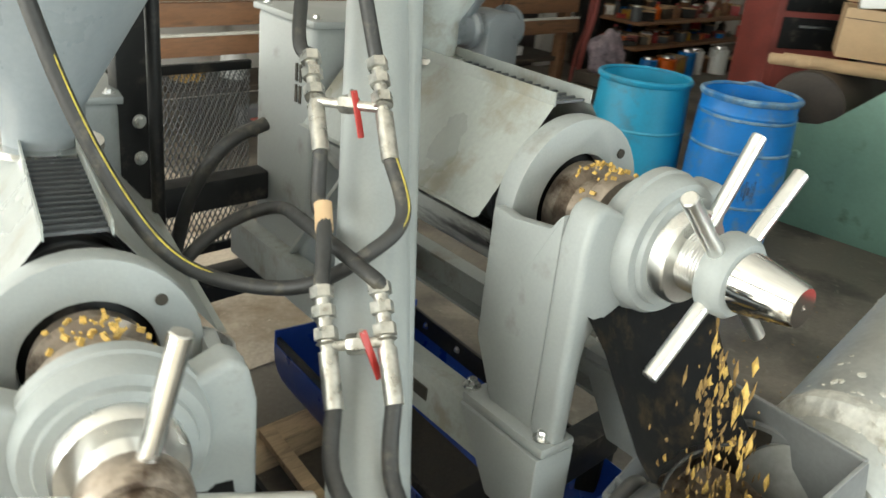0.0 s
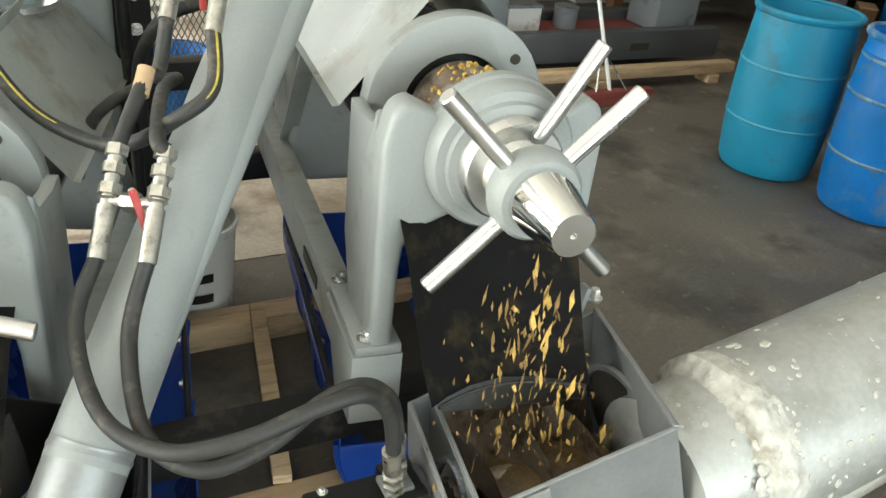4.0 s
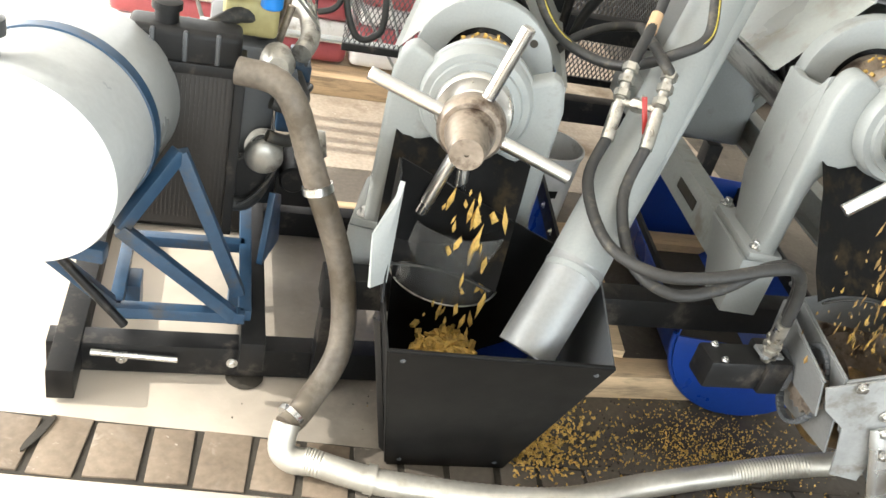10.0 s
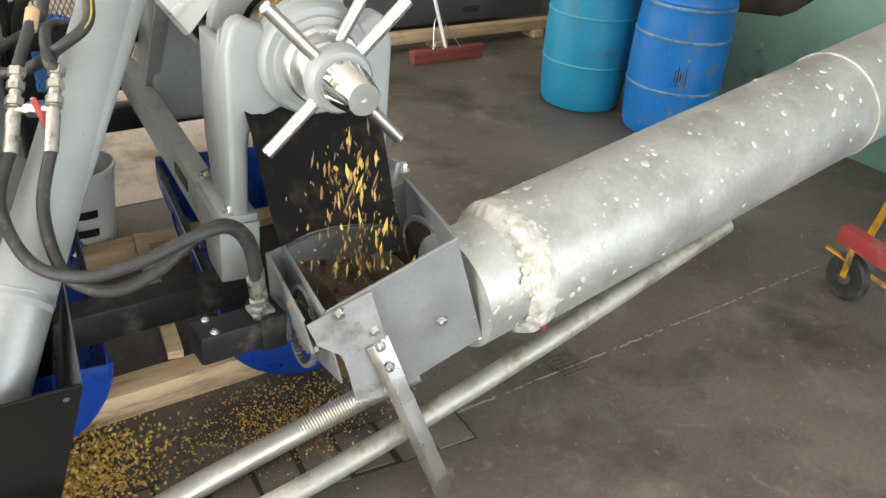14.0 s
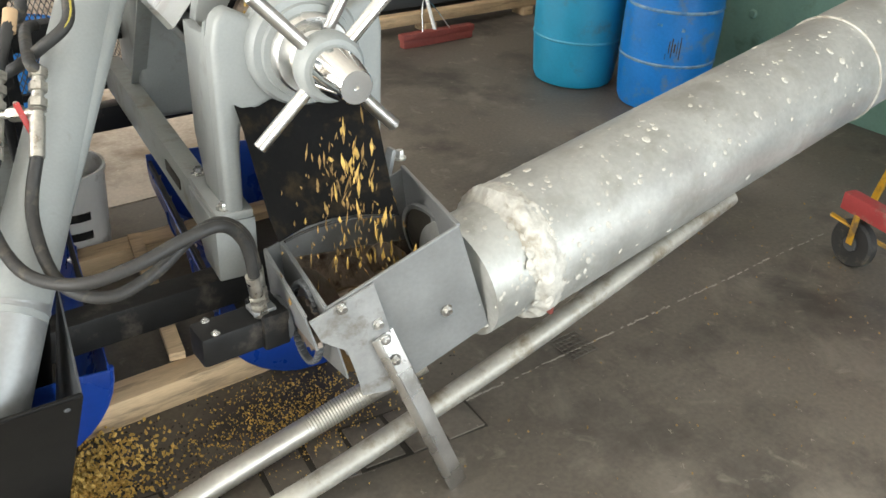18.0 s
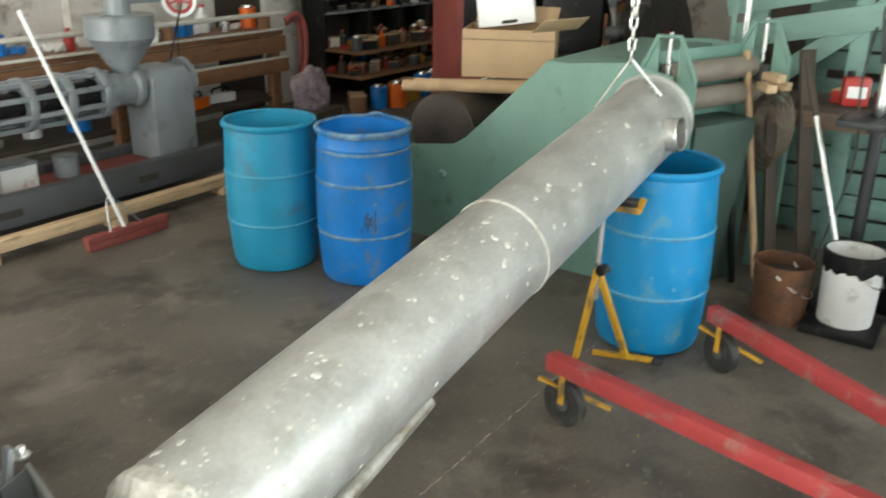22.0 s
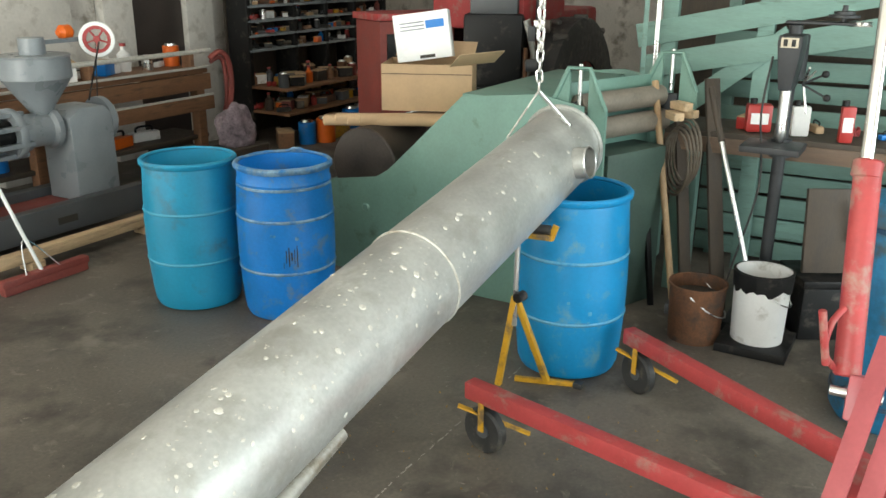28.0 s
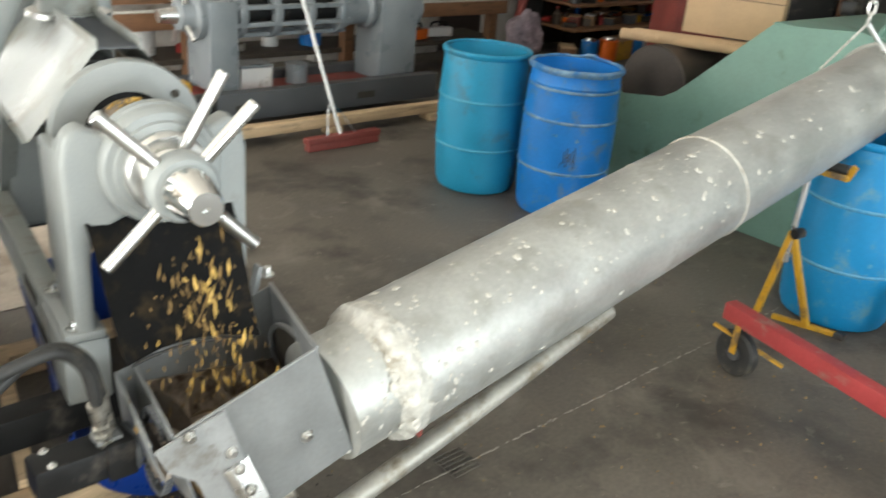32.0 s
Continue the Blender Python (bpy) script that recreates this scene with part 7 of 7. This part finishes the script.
part("head", extrude([(-0.032, 1.33), (0.032, 1.33), (0.062, 1.57), (0.058, 1.61), (-0.058, 1.61), (-0.062, 1.57)], 0.20, m=pose(0.06, 0.0, 0, 0, 0, 90), bevel=0.012), M_CASTIRON, dp)
part("switch_plate", box((0.006, 0.085, 0.05), (-0.144, 0, 1.575), 0.001), M_CREAM, dp, "cream switch plate")
part("cord", tube([(-0.10, 0.08, 1.5), (-0.12, 0.10, 1.2), (-0.10, 0.07, 0.8), (-0.16, 0.16, 0.3), (-0.2, 0.2, 0.02)], 0.006, 8), M_RUBBER, dp)
for y, z in ((-0.14, 1.42), (-0.16, 1.30)):
    part("knob", lathe([(0, -0.02), (0.015, -0.014), (0.02, 0), (0.015, 0.014), (0, 0.02)], 14, m=pose(-0.06, y - 0.04, z)), M_BLACK, dp)
    part("knob_arm", rod((-0.04, -0.07, 1.36), (-0.06, y - 0.04, z), 0.006, 8), M_CASTIRON, dp)
part("spindle", rod((0.0, -0.22, 1.66), (0.0, -0.22, 1.76), 0.014, 12), M_CASTIRON, dp)
part("step_pulley", lathe([(0.02, 0), (0.075, 0), (0.075, 0.012), (0.05, 0.014), (0.05, 0.03), (0.02, 0.03)], 24, m=pose(0, -0.22, 1.70)), M_CASTIRON, dp)
for s in (-0.02, 0.02):
    part("switch", box((0.006, 0.02, 0.035), (-0.149, s, 1.575), 0.001), M_BLACK, dp)
part("quill", rod((-0.07, 0, 1.12), (-0.07, 0, 1.34), 0.028, 18), M_STEEL, dp)
part("chuck", lathe([(0.012, 0), (0.03, 0.03), (0.03, 0.07), (0.02, 0.08)], 18, m=pose(-0.07, 0, 1.05)), M_STEEL, dp)
part("belt_guard", box((0.10, 0.34, 0.014), (0.0, -0.12, 1.67), 0.005), M_CASTIRON, dp)
part("motor", rod((0.16, 0.0, 1.36), (0.16, 0.0, 1.60), 0.055, 24), M_CASTIRON, dp)
part("pulley", lathe([(0.02, 0), (0.06, 0.0), (0.05, 0.012), (0.06, 0.024), (0.02, 0.026)], 24, m=pose(0, -0.30, 1.66)), M_STEEL, dp)
for k in range(3):
    a = radians(20 + 120 * k)
    part("feed_handle", rod((-0.02, -0.075, 1.36), (-0.02 + 0.15 * math.cos(a), -0.11, 1.36 + 0.15 * math.sin(a)), 0.007, 10), M_STEEL, dp)

# tools leaning against the green machine
axe = thing("sledge_hammer", g(0, 0), "long pale wooden hammer handle leaning with its head on the floor", "hammer")
part("handle", rod((5.56, 0.22, 0.06), (5.86, 0.52, 1.30), 0.020, 14), M_HANDLE, axe)
part("head", box((0.16, 0.07, 0.07), (5.56, 0.21, 0.045), 0.012), M_GUNMETAL, axe)
for n, a, b, w, h, mat, lab in (("long_board", (5.76, 0.0, 0.0), (5.98, 0.22, 1.32), 0.09, 0.025, M_DARKWOOD, "dark weathered board leaning upright"), ("long_board", (5.72, 0.18, 0.0), (5.95, 0.38, 1.12), 0.07, 0.03, M_DARKWOOD, "dark weathered board leaning upright"),
                           ("angle_iron", (5.60, 0.36, 0.0), (5.74, 0.52, 0.95), 0.03, 0.03, M_BLACK, "black steel bar leaning upright"), ("wall_rod", (6.3, 0.66, 0.9), (6.35, 0.68, 2.1), 0.025, 0.025, M_STEEL, "bright steel rod standing upright"), ("wall_rod", (6.3, 0.74, 0.9), (6.33, 0.75, 2.1), 0.03, 0.03, M_GREENWOOD, "pale green rod standing upright")):
    p = thing(n, g(0, 0), lab, "bar")
    part("shaft", bar(a, b, w, h), mat, p)
sh = thing("shovel", g(0, 0), "shovel with a bright steel shaft standing in the pail", "shovel")
part("shaft", rod((5.44, -0.22, 0.30), (5.66, 0.06, 1.02), 0.014, 14), M_STEEL, sh)
part("grip", rod((5.66, 0.06, 1.02), (5.76, 0.17, 1.30), 0.018, 14), M_DARKWOOD, sh)
rp = thing("rope_coil", g(5.80, 0.28, 0.92, 50), "coil of grey rope hung on the boards", "rope")
for k in range(5):
    part("turn", tube([(0.13 * math.cos(t * math.pi / 8) + 0.01 * k, 0.012 * k, 0.19 * math.sin(t * math.pi / 8) - 0.02 * k) for t in range(17)], 0.008, 8, per=2), M_EXHAUST, rp)
wbk = thing("wood_offcuts", g(5.72, 0.35, 1.13, 40), "pale timber offcuts lying on the tools", "offcuts")
for k in range(3):
    part("offcut", box((0.13, 0.06, 0.045), (0.03 * k, -0.05 * k, 0.05 * (k % 2)), 0.004, turn=(0, 0, 15 * k)), M_PINE, wbk)


def pail(name, m, mat, r, h, label, band=None):
    p = thing(name, m, label, "pail", "pails on the floor")
    part("shell", lathe([(0, 0), (r * 0.92, 0), (r, h), (r * 1.05, h), (r * 1.05, h + 0.012), (r * 0.97, h + 0.012), (r * 0.9, 0.012), (0, 0.012)], 36, cap=False), mat, p)
    part("contents", lathe([(0, 0), (r * 0.94, 0)], 30, m=pose(0, 0, h * 0.8), cap=False), M_GRIMEDARK, p)
    if band:
        tar = lathe([(r * 0.975, 0), (r * 1.02, 0.004), (r * 1.05, 0.05), (r * 1.065, 0.085), (r * 0.97, 0.09)], 48, m=pose(0, 0, h - 0.07), cap=False)
        for v in tar.verts:
            if v.co.z < h - 0.03:
                v.co.z += 0.045 * noise.noise(Vector((v.co.x * 22, v.co.y * 22, 3.0))) - 0.012
        part("rim_tar", tar, band, p, "tar-black uneven rim with drips")
    part("bail", tube([(r, 0, h - 0.03), (r * 0.7, -r * 0.7, h - 0.12), (0, -r * 1.05, h - 0.16), (-r * 0.7, -r * 0.7, h - 0.12), (-r, 0, h - 0.03)], 0.004, 6), M_STEEL, p)
    return p


pail("rusty_pail", g(5.28, 0.02), M_RUST, 0.15, 0.31, "rusty brown steel pail on the floor")
pail("white_pail", g(5.33, -0.30, 0.05), M_WHITE, 0.145, 0.37, "white pail with a tar-black rim", M_BLACK)
bp = thing("base_plate", g(5.33, -0.30), "dark steel plate under the white pail", "plate")
part("plate", box((0.36, 0.36, 0.048), (0, 0, 0.024), 0.004), M_BLACK, bp)
bx = thing("dark_panel", g(5.72, -0.56, 0.35, -60), "dark brown board leaning on a chest by the drill press", "board")
part("board", box((0.30, 0.03, 0.46), (0, 0, 0.235), 0.004, turn=(-8, 0, 0)), M_DARKWOOD, bx)
tc = thing("tool_chest", g(5.78, -0.60, 0, -60), "low dark steel chest on the floor by the boards", "chest")
part("body", box((0.46, 0.34, 0.30), (0, 0, 0.15), 0.012), M_BLACK, tc)
part("lid", box((0.48, 0.36, 0.045), (0, 0, 0.325), 0.01), M_BLACK, tc)
part("latch", box((0.05, 0.01, 0.06), (0, -0.185, 0.30), 0.003), M_STEEL, tc)
part("corner_strip", box((0.02, 0.008, 0.22), (0.08, -0.04, 0.30), 0.001), M_STEEL, bx)
bt = thing("blue_tank", g(4.85, -0.95), "mottled blue painted steel tank behind the hoist", "tank")
part("shell", lathe([(0, 0), (0.20, 0.0), (0.23, 0.05), (0.23, 0.96), (0.20, 1.02), (0.05, 1.05), (0, 1.05)], 40), material("mottled blue paint", (0.01, 0.13, 0.26), 0.5, vary=0.3, scale=8, grain=50, bump=0.3, dirt=(0.04, 0.07, 0.09), dirt_amount=0.5, dirt_scale=7), bt)
for z in (0.12, 0.9):
    part("hoop", lathe([(0.228, 0), (0.238, 0.004), (0.238, 0.022), (0.228, 0.026)], 40, m=pose(0, 0, z), cap=False), M_ENGBLUE, bt)
part("valve_tap", rod((-0.2, 0.12, 0.2), (-0.27, 0.16, 0.2), 0.018, 14), M_STEEL, bt)

# ---- engine hoist and stand ----
ho = thing("engine_hoist", g(0, 0), "red engine hoist with two long legs, hydraulic ram and yellow castors", "hoist")
LT, LB, RT, RB = Vector((3.68, 0.56, 0.265)), Vector((3.28, -1.25, 0.265)), Vector((4.54, 0.16, 0.265)), Vector((3.58, -1.42, 0.265))
for a, b in ((LT, LB), (RT, RB)):
    lg = part("leg", bar(a, b, 0.065, 0.075, bevel=0.006), M_RED, ho, "red box-section leg")
    q = (b - a).normalized()
    c = a + q * 0.09
    sd = Vector((-q.y, q.x, 0))
    w = part("castor", lathe([(0.035, -0.02), (0.092, -0.024), (0.102, -0.015), (0.102, 0.015), (0.092, 0.024), (0.035, 0.02)], 32, m=Matrix.Translation((c.x, c.y, 0.102)) @ sd.to_track_quat("Z", "Y").to_matrix().to_4x4(), cap=False), M_RUBBER, ho, "grey-black castor wheel")
    part("hub", lathe([(0, -0.024), (0.032, -0.024), (0.032, 0.024), (0, 0.024)], 20, m=Matrix.Translation((c.x, c.y, 0.102)) @ sd.to_track_quat("Z", "Y").to_matrix().to_4x4()), M_GUNMETAL, w)
    for s in (-1, 1):
        part("fork", bar(Vector((c.x, c.y, 0.102)) + sd * 0.03 * s, Vector((c.x, c.y, 0.235)) + sd * 0.03 * s, 0.03, 0.006, up=sd), M_YELLOW, w, "yellow castor fork")
    part("brake_bar", bar(Vector((c.x, c.y, 0.20)) - q * 0.10 - sd * 0.06, Vector((c.x, c.y, 0.10)) + q * 0.16 + sd * 0.10, 0.03, 0.008), M_YELLOW, w, "yellow castor plate")
part("mast_plate", bar((3.02, -0.86, 0.48), (3.46, -0.94, 0.93), 0.012, 0.06, up=(0.3, 1, 0)), M_PINK, ho, "bleached red brace plate")
part("mast_plate", bar((3.02, -0.94, 0.46), (3.46, -1.02, 0.91), 0.012, 0.06, up=(0.3, 1, 0)), M_PINK, ho)
part("ram_cylinder", rod((3.53, -0.84, 0.75), (3.76, -0.79, 1.36), 0.041, 32), M_RED, ho, "red hydraulic ram")
part("ram_rod", rod((3.75, -0.785, 1.34), (3.97, -0.75, 1.95), 0.020, 20), M_CHROME, ho, "polished ram rod")
part("ram_collar", rod((3.745, -0.788, 1.325), (3.765, -0.789, 1.38), 0.045, 32), M_RED, ho)
part("ram_pump", tube([(3.51, -0.80, 0.78), (3.475, -0.77, 0.84), (3.50, -0.775, 0.92), (3.555, -0.80, 0.96)], 0.011, 10), M_RED, ho)
part("pump_handle", rod((3.47, -0.78, 0.80), (3.45, -0.75, 0.98), 0.012, 12), M_RED, ho)
part("ram_clevis", box((0.10, 0.05, 0.14), (3.50, -0.875, 0.70), 0.01, turn=(0, 20, 0)), M_PINK, ho)
part("pin", rod((3.485, -0.80, 0.715), (3.49, -0.95, 0.715), 0.016, 14), M_STEEL, ho)
part("clevis_top", box((0.12, 0.07, 0.10), (3.99, -0.79, 1.97), 0.012), M_PINK, ho)
part("boom", bar((3.55, -1.6, 1.95), (4.05, -0.5, 2.06), 0.08, 0.09), M_RED, ho)
part("mast", bar((3.55, -1.6, 0.12), (3.55, -1.6, 2.0), 0.09, 0.09, up=(0, 1, 0)), M_RED, ho)
part("cross_beam", bar((3.1, -1.30, 0.265), (3.8, -1.5, 0.265), 0.09, 0.10), M_RED, ho)
part("corner_bolt", bolt_head((3.06, -0.83, 0.55), 0.02, 0.02, FRONT), M_STEEL, ho)
part("base_box", box((0.3, 0.3, 0.16), (3.22, -1.05, 0.50), 0.01), M_RED, ho)
part("brace", bar((3.22, -1.05, 0.42), (3.45, -1.45, 0.2), 0.07, 0.07), M_RED, ho)

jst = thing("roller_stand", g(0, 0), "yellow folding roller stand with a bright column under the auger", "stand")
J = Vector((4.20, 0.605, 0.49))
part("leg", bar(J, (4.22, 0.69, 0.0), 0.028, 0.03, up=(1, 0, 0)), M_YELLOW, jst)
part("leg", bar(J, (4.33, 0.48, 0.02), 0.028, 0.03, up=(1, 0, 0)), M_YELLOW, jst)
part("foot_bar", bar((4.30, 0.64, 0.012), (4.40, 0.34, 0.012), 0.024, 0.024), M_YELLOW, jst)
part("foot_pad", box((0.05, 0.05, 0.03), (4.39, 0.34, 0.015), 0.01), M_RUBBER, jst)
part("column", rod(J - Vector((0, 0, 0.15)), J + Vector((0.01, 0.0, 0.29)), 0.013, 14), M_STEEL, jst)
part("hub", rod(J + Vector((-0.03, -0.02, 0)), J + Vector((0.03, -0.03, 0)), 0.024, 18), M_BLACK, jst)
part("saddle", bar(J + Vector((0.01, 0.03, 0.30)), J + Vector((0.03, -0.16, 0.30)), 0.03, 0.028), M_YELLOW, jst)
part("saddle_ear", bar(J + Vector((0.03, -0.15, 0.29)), J + Vector((0.03, -0.175, 0.36)), 0.03, 0.012, up=(1, 0, 0)), M_YELLOW, jst)
part("roller", rod(J + Vector((0.0, 0.02, 0.335)), J + Vector((0.03, -0.15, 0.335)), 0.022, 18), M_RUBBER, jst, "dark rubber roller")
